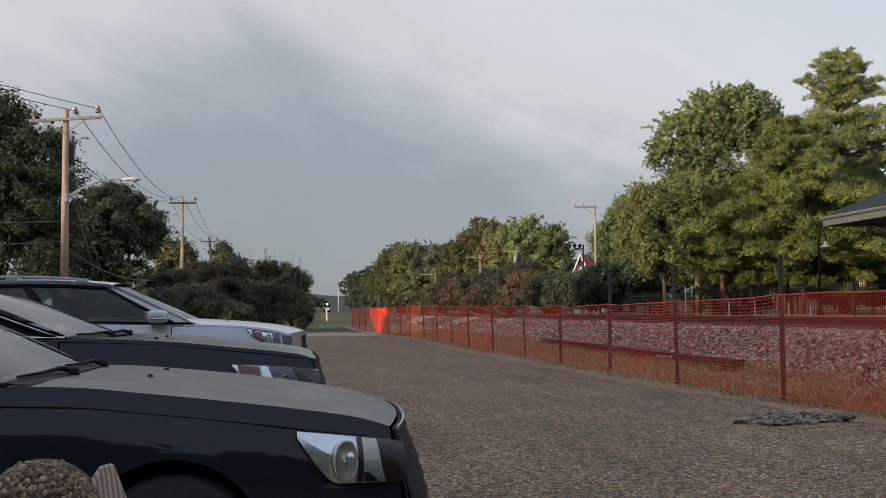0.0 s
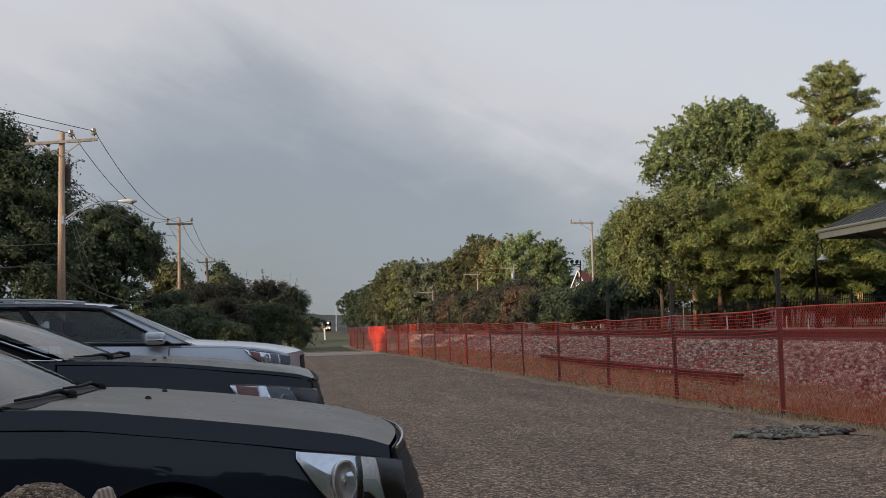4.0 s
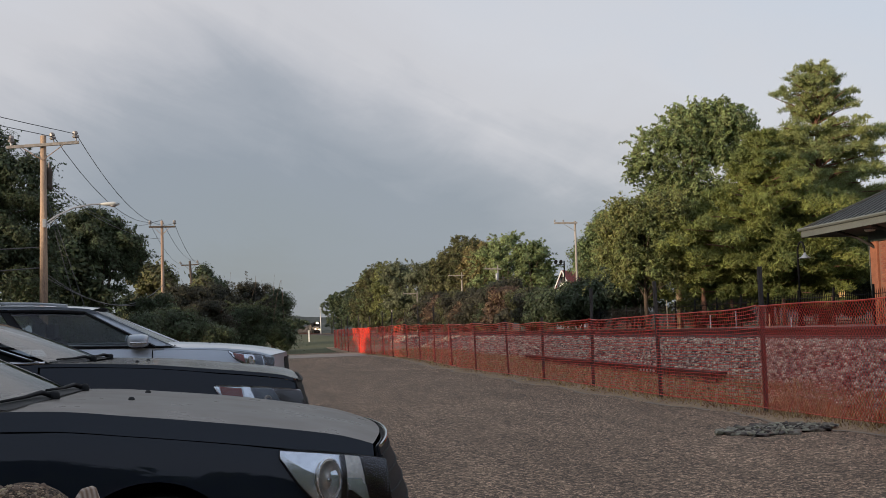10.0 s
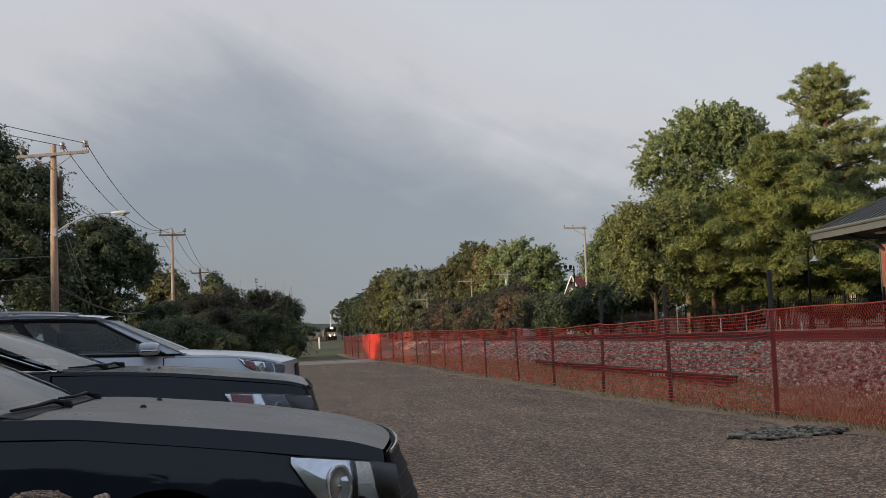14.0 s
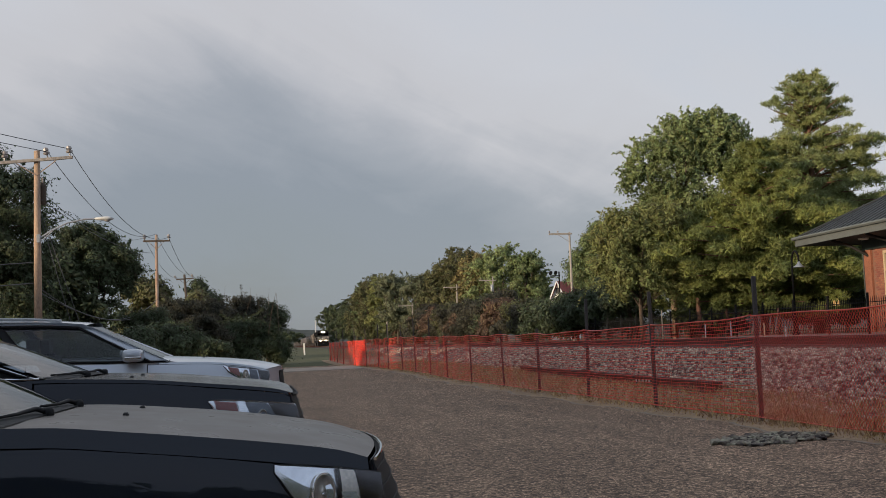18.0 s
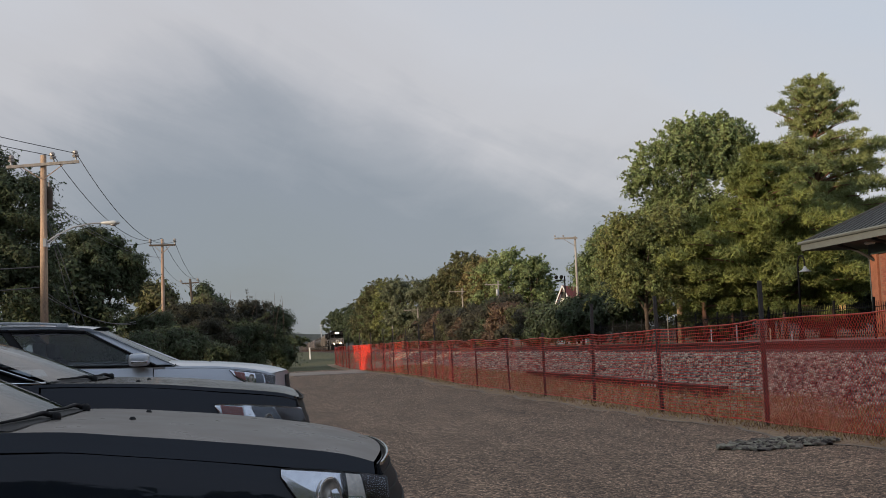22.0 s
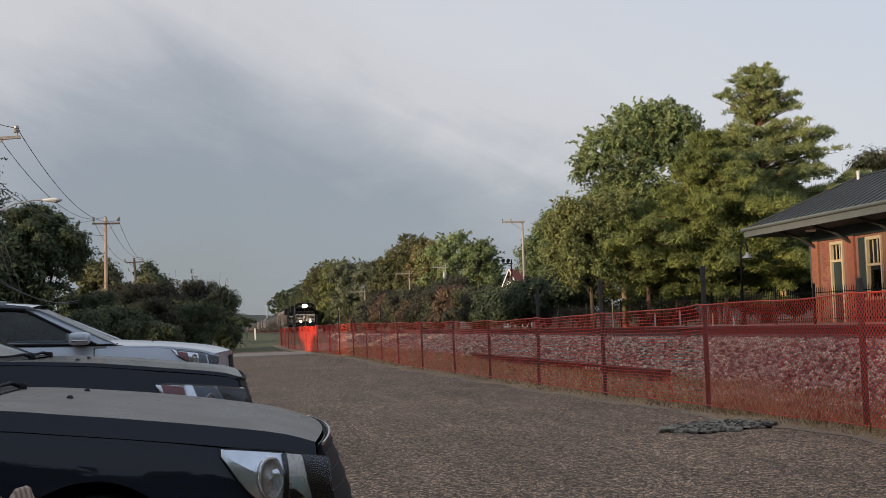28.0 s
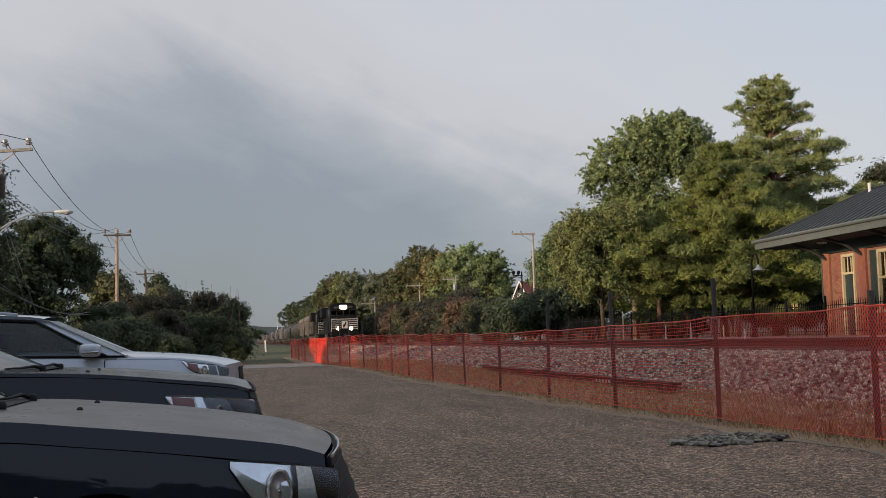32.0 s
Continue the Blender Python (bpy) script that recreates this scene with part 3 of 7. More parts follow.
def build_ground():
    xs = sorted(set([-1600, -500, -160, -60, -30, -20, -16, -13, -10, -8, -6, -4, -2, 0, 1, 2, 3, 4, 4.6, 5.2, 5.8, 6.2, 6.8, 7.4, 8.2, 9.5, 11.3, 12.4, 12.8, 13.3, 15, 18, 24, 32, 60, 160, 500, 1600]))
    ys = sorted(set([-600, -120, -40, -15, -6, 0, 4, 8, 12, 16, 20, 25, 30, 36, 42, 48, 54, 60, 64, 68, 72, 76, 80, 84, 88, 92, 98, 104, 110, 116, 122, 140, 180, 260, 420, 800, 1500, 3200]))
    bm = bmesh.new()
    g = [[bm.verts.new((x, y, ground_z(x, y) - 0.03)) for y in ys] for x in xs]
    for i in range(len(xs) - 1):
        for j in range(len(ys) - 1):
            bm.faces.new((g[i][j], g[i + 1][j], g[i + 1][j + 1], g[i][j + 1]))
    tagged(finish("ground", bm, M["lawn"], smooth=True), "rough mown grass and soil around the car park", "ground", kind="structure")

    # asphalt lot: its edge follows the fence, ragged
    rng = np.random.default_rng(5)
    bm = bmesh.new()
    ys = np.concatenate([np.arange(-14, 30, 0.5), np.arange(30, 57.1, 1.0)])
    rows = []
    for y in ys:
        e = fence_x(max(y, 4)) - 0.62 - 0.10 * math.sin(y * 1.7) + rng.normal() * 0.05
        e = min(e, 6.3)
        rows.append([bm.verts.new((x, y, 0.0)) for x in (-24, -12, -4, 0, 2, e - 1.0, e)] + [bm.verts.new((e + 0.05, y, -0.03))])
    for a, b in zip(rows, rows[1:]):
        for k in range(len(a) - 1):
            bm.faces.new((a[k], a[k + 1], b[k + 1], b[k]))
    lip = bmesh.new()
    for a, b in zip(rows, rows[1:]):
        if rng.uniform() < 0.15:
            continue
        p, q = a[6].co, b[6].co
        w0, w1 = rng.uniform(0.03, 0.10), rng.uniform(0.03, 0.10)
        lip.faces.new([lip.verts.new(v) for v in ((p.x - w0, p.y, 0.006), (p.x + 0.01, p.y, 0.006), (q.x + 0.01, q.y - 0.02, 0.006), (q.x - w1, q.y - 0.02, 0.006))])
    tagged(finish("lot_edge", lip, M["edge_crumble"]), "pale crumbling edge of the asphalt", "edge", kind="structure")
    tagged(finish("parking_lot", bm, M["asphalt"]), "worn grey-brown asphalt of the car park", "asphalt", kind="structure")

    # pale concrete strip across the far end, then a darker lane
    bm = bmesh.new()
    for (y0, y1, sk) in ((54.6, 62.6, 1.6),):
        for i in range(14):
            xa, xb = -24 + i * 2.0, -24 + i * 2.0 + 1.985
            va = [bm.verts.new((xa, y0 + sk * xa * 0.2, 0.012)), bm.verts.new((xb, y0 + sk * xb * 0.2, 0.012)),
                  bm.verts.new((xb, y1 + sk * xb * 0.2, 0.012)), bm.verts.new((xa, y1 + sk * xa * 0.2, 0.012))]
            bm.faces.new(va)
    r = bmesh.ops.extrude_face_region(bm, geom=bm.faces[:])
    bmesh.ops.translate(bm, verts=[v for v in r["geom"] if isinstance(v, bmesh.types.BMVert)], vec=(0, 0, -0.06))
    tagged(finish("concrete_apron", bm, M["concrete"]), "pale concrete strip at the end of the car park", "pavement", kind="structure")
    bm = bmesh.new()
    ys = np.arange(56.4, 66.1, 1.2)
    rows = [[bm.verts.new((x, y + x * 0.32, ground_z(x, y + x * 0.32) - 0.012 + 0.018)) for x in (-24, -14, -8, -4, -1, 1.2, 3.0)] for y in ys]
    for a, b in zip(rows, rows[1:]):
        for k in range(len(a) - 1):
            bm.faces.new((a[k], a[k + 1], b[k + 1], b[k]))
    tagged(finish("back_lane", bm, M["asphalt"]), "grey lane beyond the car park", "road", kind="structure")

    # dry verge between the lot and the ballast
    bm = bmesh.new()
    ys = np.arange(-10, 82, 1.0)
    rows = []
    for y in ys:
        fx = fence_x(max(y, 4))
        xs = [fx - 0.75, fx - 0.3, fx + 0.3, fx + 0.9, 0.5 * (fx + 0.9 + 8.0), 8.0] if y < 60 else [fx - 0.5, fx - 0.3, fx + 0.3, fx + 0.9, 0.5 * (fx + 0.9 + 8.0), 8.0]
        rows.append([bm.verts.new((x, y, ground_z(x, y) - 0.012 + rng.normal() * 0.004)) for x in xs])
    for a, b in zip(rows, rows[1:]):
        for k in range(len(a) - 1):
            bm.faces.new((a[k], a[k + 1], b[k + 1], b[k]))
    tagged(finish("verge", bm, M["soil"], smooth=True), "dry brown verge along the fence", "verge", kind="structure")


build_ground()


def build_track():
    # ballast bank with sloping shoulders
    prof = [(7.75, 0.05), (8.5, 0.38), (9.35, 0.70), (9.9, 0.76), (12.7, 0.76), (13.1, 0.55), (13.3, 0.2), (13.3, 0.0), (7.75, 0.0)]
    tagged(finish("shade_dark_bed", prism(prof, 1500, Matrix.Translation((0, -40, 0)))
                  , M["shade_dark_bed"]), "ballast bed under the railway track, near black for the shade between its stones", "ballast", kind="structure")
    # loose stones on the visible flank
    rng = np.random.default_rng(11)
    base = np.array([(-1, -1, -0.5), (1, -0.8, -0.6), (0.8, 1, -0.5), (-0.9, 0.8, -0.6), (-0.7, -0.6, 0.6), (0.6, -0.7, 0.5), (0.7, 0.6, 0.7), (-0.6, 0.7, 0.45)])
    faces = np.array([(3, 2, 1, 0), (4, 5, 6, 7), (0, 1, 5, 4), (1, 2, 6, 5), (2, 3, 7, 6), (3, 0, 4, 7)])

    def stones(name, pts, size, mat, label):
        n = len(pts)
        v = base[None] + rng.normal(0, 0.22, size=(n, 8, 3))
        s = size * rng.uniform(0.6, 1.5, size=(n, 1, 3))
        v = v * s
        a, b = rng.uniform(0, math.tau, n), rng.normal(0, 0.5, n)
        ca, sa, cb, sb = np.cos(a), np.sin(a), np.cos(b), np.sin(b)
        Rm = np.zeros((n, 3, 3))
        Rm[:, 0, 0], Rm[:, 0, 1], Rm[:, 1, 0], Rm[:, 1, 1], Rm[:, 2, 2] = ca, -sa, sa, ca, 1
        T = np.zeros((n, 3, 3))
        T[:, 0, 0], T[:, 1, 1], T[:, 1, 2], T[:, 2, 1], T[:, 2, 2] = 1, cb, -sb, sb, cb
        v = np.einsum("nij,njk,nlk->nli", Rm, T, v) + pts[:, None]
        me = bpy.data.meshes.new(name)
        me.vertices.add(n * 8)
        me.vertices.foreach_set("co", v.astype(np.float32).ravel())
        f = (faces[None] + (np.arange(n) * 8)[:, None, None]).reshape(-1, 4)
        me.loops.add(f.size)
        me.loops.foreach_set("vertex_index", f.astype(np.int32).ravel())
        me.polygons.add(len(f))
        me.polygons.foreach_set("loop_start", np.arange(0, f.size, 4, dtype=np.int32))
        me.update(calc_edges=True)
        me.materials.append(mat)
        tagged(new(name, me), label, "stones", kind="stuff")

    px, pz = [7.6, 8.5, 9.35, 9.9, 10.6], [0.06, 0.38, 0.70, 0.76, 0.76]
    out = []
    for y0, y1, dens in ((8, 22, 300), (22, 36, 210), (36, 60, 80), (60, 110, 28)):
        n = int((y1 - y0) * 3.0 * dens)
        x = rng.uniform(7.55, 10.5, n)
        x = np.where(rng.uniform(size=n) < 0.12, rng.normal(7.6, 0.25, n), x)
        y = rng.uniform(y0, y1, n)
        z = np.interp(x, px, pz) + rng.uniform(-0.015, 0.035, n)
        out.append((np.stack([x, y, z], 1), 0.036 if y0 < 36 else 0.055))
    stones("ballast_stones", np.concatenate([out[0][0], out[1][0]]), 0.028, M["stone"], "loose crushed ballast stones on the railway bank")
    stones("ballast_stones", np.concatenate([out[2][0], out[3][0]]), 0.038, M["stone"], "loose crushed ballast stones on the railway bank")
    # broken asphalt and stones at the edge of the lot
    n = 620
    a, r = rng.uniform(0, math.tau, n), rng.uniform(0, 1, n) ** 0.6
    r = r * (0.72 + 0.28 * np.sin(a * 3 + 1) * np.sin(a * 5))
    pts = np.stack([5.19 + np.cos(a) * r * 0.74 + np.sin(a) * r * 0.2, 11.5 + np.sin(a) * r * 0.66, 0.006 + 0.020 * (1 - r) + rng.uniform(0, 0.012, n)], 1)
    stones("rubble_heap", pts, np.array([0.048, 0.040, 0.020]), M["rubble"], "low heap of broken asphalt and stones at the lot's edge")

    # rails and sleepers
    rail = [(-0.07, 0), (0.07, 0), (0.07, 0.012), (0.012, 0.03), (0.010, 0.12), (0.036, 0.135), (0.036, 0.168), (-0.036, 0.168), (-0.036, 0.135), (-0.010, 0.12), (-0.012, 0.03), (-0.07, 0.012)]
    track = thing("railway_track", "single railway track with rusty rails on timber sleepers", "railway track", kind="structure", at=pose(RAIL_X, 0, 0))
    for sx in (-0.7525, 0.7525):
        part("rail", prism(rail, 1400, Matrix.Translation((sx, -40, RAIL_Z - 0.168))), M["rust"], track, "long rusty steel rail")
    me = None
    for i in range(290):
        y = -2 + i * 0.5
        if me is None:
            o = part("sleeper", bbox(-1.28, 1.28, -0.115, 0.115, -0.18, 0, 0.012), M["tie"], track)
            me = o.data
            o.matrix_basis = pose(0, y, RAIL_Z - 0.165)
        else:
            share("sleeper", me, pose(0, y, RAIL_Z - 0.165, 0, 0, rng.normal() * 0.6), track)


build_track()


def spare_rails():
    """Two lengths of rail that lie one behind the other beside the ballast."""
    rail = [(-0.07, 0), (0.07, 0), (0.07, 0.02), (0.014, 0.04), (0.012, 0.14), (0.036, 0.155), (0.036, 0.19), (-0.036, 0.19), (-0.036, 0.155), (-0.012, 0.14), (-0.014, 0.04), (-0.07, 0.02)]
    for i, (x, y, ln, rz) in enumerate(((7.55, 18.9, 9.6, 0.4), (7.62, 27.2, 8.3, 0.3))):
        t = thing("spare_rail", "rusty spare rails lying in a bundle beside the ballast", "rail", "spare rails", at=pose(x, y, 0.11, 0, 0, -rz))
        for dx in (-0.08, 0.08):
            part("rail", prism(rail, ln + dx, Matrix.Translation((dx, 0, 0))), M["rust"], t)
        if i == 0:
            for k in range(5):
                part("paint_mark", boxes((-0.098, -0.094, 3.4 + k * 0.22, 3.52 + k * 0.22, 0.07, 0.13)), M["lamp_white"], t, "worn white paint mark")


spare_rails()


def build_grass():
    rng = np.random.default_rng(21)
    n = 42000
    y = 4 + 60 * rng.uniform(0, 1, n) ** 1.7
    fx = np.interp(y, [p[1] for p in FENCE], [p[0] for p in FENCE])
    x = fx - 0.55 + rng.uniform(0, 1, n) ** 0.8 * (8.0 - fx + 0.55)
    tuft = np.sin(x * 3.1 + y * 1.3) * np.sin(y * 0.9) * 0.5 + 0.6
    h = rng.uniform(0.04, 0.16, n) * (0.5 + 0.7 * np.clip(tuft, 0, 1)) * np.clip((x - fx + 0.55) / 0.6, 0.2, 1)
    z = np.array([ground_z(a, b) for a, b in zip(x, y)]) - 0.03
    base = np.stack([x, y, z], 1)
    lean = rng.normal(0, 0.5, size=(n, 3))
    lean[:, 2] = 1
    tip = base + lean * h[:, None]
    w = np.zeros((n, 3))
    a = rng.uniform(0, math.tau, n)
    w[:, 0], w[:, 1] = np.cos(a) * 0.008, np.sin(a) * 0.008
    q = np.stack([base - w, base + w, tip + w * 0.3, tip - w * 0.3], 1)
    tagged(quads("dry_grass", q, M["dry_grass"]), "dry straw-coloured grass along the fence", "grass", kind="stuff")


build_grass()


# ---- orange net fence ----
def strand_mesh(lines, r=0.0055, flat=1.5):
    """Thin four-sided strands; lines: array (n, 2, 3) of ends in the plane of the net, whose normal is y."""
    p, q = lines[:, 0], lines[:, 1]
    d = q - p
    d /= np.linalg.norm(d, axis=1, keepdims=True)
    nrm = np.array([0.0, 1.0, 0.0])
    s = np.cross(d, nrm) * r * flat
    t = np.broadcast_to(nrm * r * 0.5, s.shape)
    out = []
    for a, b in ((s, t), (t, -s), (-s, -t), (-t, s)):
        out.append(np.stack([p + a, p + b, q + b, q + a], 1))
    return np.concatenate(out)


def clip_diag(x0, slope, w, h0, h1):
    """A slanted strand cut to the panel 0..w by h0..h1."""
    h = h1 - h0
    xa, xb = x0, x0 + slope * h
    za, zb = h0, h1
    pts = []
    for x, z, ox, oz in ((xa, za, xb, zb), (xb, zb, xa, za)):
        if x < 0:
            f = (0 - x) / (ox - x) if ox != x else 0
            x, z = 0.0, z + (oz - z) * f
        elif x > w:
            f = (x - w) / (x - ox) if ox != x else 0
            x, z = w, z + (oz - z) * f
        pts.append((x, 0.0, z))
    return pts


def curve_at(xs, ys):
    return lambda x: float(np.interp(x, xs, ys))


def build_fence():
    fence = thing("safety_fence", "orange plastic safety net on steel posts along the railway", "fence")
    rng = np.random.default_rng(31)
    n = len(FENCE)
    tall = {2: 1.60, 3: 1.93, 4: 1.90, 5: 1.93}
    level = curve_at([0, 2, 3, 4, 5, 6, 8, 10, 12, 16, 19], [1.44, 1.42, 1.39, 1.34, 1.31, 1.29, 1.34, 1.40, 1.46, 1.43, 1.40])
    tops = []
    for i, (x, y) in enumerate(FENCE):
        z0 = ground_z(x, y) - 0.02
        h = tall.get(i, 1.42 if i < 10 else 2.05 + 0.06 * (i % 3))
        m = pose(x + 0.07, y, z0, rng.normal(0, 0.8), rng.normal(-0.6, 0.8), 0)
        if i < 7:
            ob = finish("post", bevelled(boxes((-0.027, 0.027, -0.027, 0.027, 0, h)), 0.007), M["post"], fence)
        else:
            # a T-shaped steel post with studs
            bm = boxes((-0.024, 0.024, -0.006, 0.006, 0, h), (-0.006, 0.006, 0.0065, 0.04, 0, h))
            for k in range(int(h / 0.12)):
                box(bm, -0.011, 0.011, -0.016, -0.0065, 0.1 + k * 0.12, 0.125 + k * 0.12)
            ob = finish("post", bm, M["post"], fence)
        ob.matrix_basis = m
        tops.append(level(i))
    for i in range(n - 1):
        (xa, ya), (xb, yb) = FENCE[i], FENCE[i + 1]
        w = math.hypot(xb - xa, yb - ya)
        za, zb = ground_z(xa, ya), ground_z(xb, yb)
        h = 0.5 * (tops[i] + tops[i + 1]) - 0.5 * (za + zb)
        near = i < 3
        lines = []
        if near:
            step, sl = 0.053, 0.80
            k = -h * sl
            while k < w:
                lines.append(clip_diag(k, sl, w, 0.05, h))
                lines.append(clip_diag(k + h * sl, -sl, w, 0.05, h))
                k += step
        else:
            ms = 0.06 if i < 9 else 0.07 if 13 <= i <= 16 else 0.085
            for k in range(int(w / ms) + 1):
                lines.append([(k * ms, 0, 0.05), (k * ms, 0, h)])
            nz = int((h - 0.05) / (ms * 0.8))
            for k in range(nz + 1):
                zz = 0.05 + (h - 0.05) * k / nz
                lines.append([(0, 0, zz), (w, 0, zz)])
        L = np.array(lines, float)
        L = L[np.linalg.norm(L[:, 1] - L[:, 0], axis=1) > 0.02]
        # cut into short lengths so that the net can sag and belly
        m = 8
        f = np.linspace(0, 1, m + 1)
        P = L[:, 0][:, None] + (L[:, 1] - L[:, 0])[:, None] * f[None, :, None]
        seg = np.stack([P[:, :-1], P[:, 1:]], 2).reshape(-1, 2, 3)
        q = strand_mesh(seg, 0.0024 if near else 0.0026 if i < 9 else 0.0038 if 13 <= i <= 16 else 0.0036)
        u, v = q[..., 0] / w, q[..., 2] / h
        sag = 0.035 if not near else 0.02
        q[..., 2] = q[..., 2] * ((tops[i] - za) * (1 - u) + (tops[i + 1] - zb) * u) / h - sag * np.sin(np.pi * u) * v + 0.010 * np.sin(u * 9 + i) * v
        q[..., 1] += 0.05 * np.sin(np.pi * u) * np.sin(v * 3 + i) + 0.02 * np.sin(u * 14 + i)
        q[..., 2] += za * (1 - u) + zb * u
        yaw = math.atan2(yb - ya, xb - xa)
        c, s = math.cos(yaw), math.sin(yaw)
        X = xa + q[..., 0] * c - q[..., 1] * s
        Y = ya + q[..., 0] * s + q[..., 1] * c
        quads("net_panel", np.stack([X, Y, q[..., 2]], -1), M["net"], fence)
        if i == 15:
            quads("net_panel", np.stack([X + 0.09, Y + 0.02, q[..., 2] - 0.03], -1), M["net"], fence)
        # selvage cords along the top and the foot
        for name, va, r in (("top_cord", 1.0, 0.010), ("bottom_cord", 0.03, 0.007)):
            pts = []
            for k in range(13):
                u = k / 12
                zt = (za + (tops[i] - za) * va) * (1 - u) + (zb + (tops[i + 1] - zb) * va) * u - sag * math.sin(math.pi * u) * va + 0.010 * math.sin(u * 9 + i) * va
                off = (0.05 * math.sin(math.pi * u) * math.sin(va * 3 + i) + 0.02 * math.sin(u * 14 + i))
                pts.append((xa + u * w * c - off * s, ya + u * w * s + off * c, zt))
            part(name, tubes((pts, r), seg=6), M["net_tape"], fence, "bright orange edge cord of the net")


build_fence()


# ---- poles and wires ----
rng_pin = np.random.default_rng(33)


def utility_pole(x, y, z, h, arms, mat, lean=(0, 0), group="utility poles", label="weathered wooden utility pole with a crossarm and insulators", r=0.15, turn=0, pins=(-0.95, 0.3, 0.95)):
    t = thing("utility_pole", label, "utility pole", group, at=pose(x, y, z, lean[0], lean[1], turn))
    part("pole", tubes(([(0, 0, -0.15), (0, 0, h * 0.5), (0, 0, h)], [r * 1.15, r * 0.95, r * 0.75]), seg=10), M[mat], t, smooth=True)
    for (za, xl, xr, tilt) in arms:
        m = pose(0, -r - 0.03, za, 0, tilt, 0)
        arm = part("crossarm", bevelled(box(bmesh.new(), xl, xr, -0.05, 0.05, -0.055, 0.055), 0.008), M["pole_dark" if mat in ("pole_rust", "pole_dark") else "pole_grey"], t, "sawn timber crossarm")
        arm.matrix_basis = m
        for sx in ((xl, xr) if xl < -0.3 and xr > 0.3 else (xl,)):
            f = 0.55 * sx
            part("brace", tubes(([(f, -r - 0.05, za - 0.07 - math.tan(radians(tilt)) * f), (0, -r * 0.8, za - 0.55)], 0.018), seg=5), M[mat], t, "steel arm brace")
        for px in pins:
            if xl <= px <= xr or abs(px) <= max(abs(xl), abs(xr)):
                if not xl - 0.01 <= px <= xr + 0.01:
                    continue
                ins = part("insulator", lathe([(0.02, 0), (0.02, 0.09), (0.085, 0.10), (0.095, 0.15), (0.05, 0.18), (0.08, 0.20), (0.07, 0.27), (0.02, 0.30)], 8), M["ceramic"], t, "glazed pin insulator")
                ins.matrix_basis = pose(px, -r - 0.03, za + 0.05 - math.tan(radians(tilt)) * px, rng_pin.uniform(-8, 8), rng_pin.uniform(-28, 28), 0) @ Matrix.Diagonal((*[1.3 if mat != "pole_grey" else 0.6] * 3, 1))
    return t


def wire(pts_sag, r=0.014, n=14, label="black overhead cable sagging between utility poles"):
    a, b, s = Vector(pts_sag[0]), Vector(pts_sag[1]), pts_sag[2]
    pts = [a.lerp(b, k / n) - Vector((0, 0, 4 * s * (k / n) * (1 - k / n))) for k in range(n + 1)]
    return tagged(finish("overhead_wire", tubes((pts, r), seg=5), M["wire"]), label, "cable", "overhead wires")


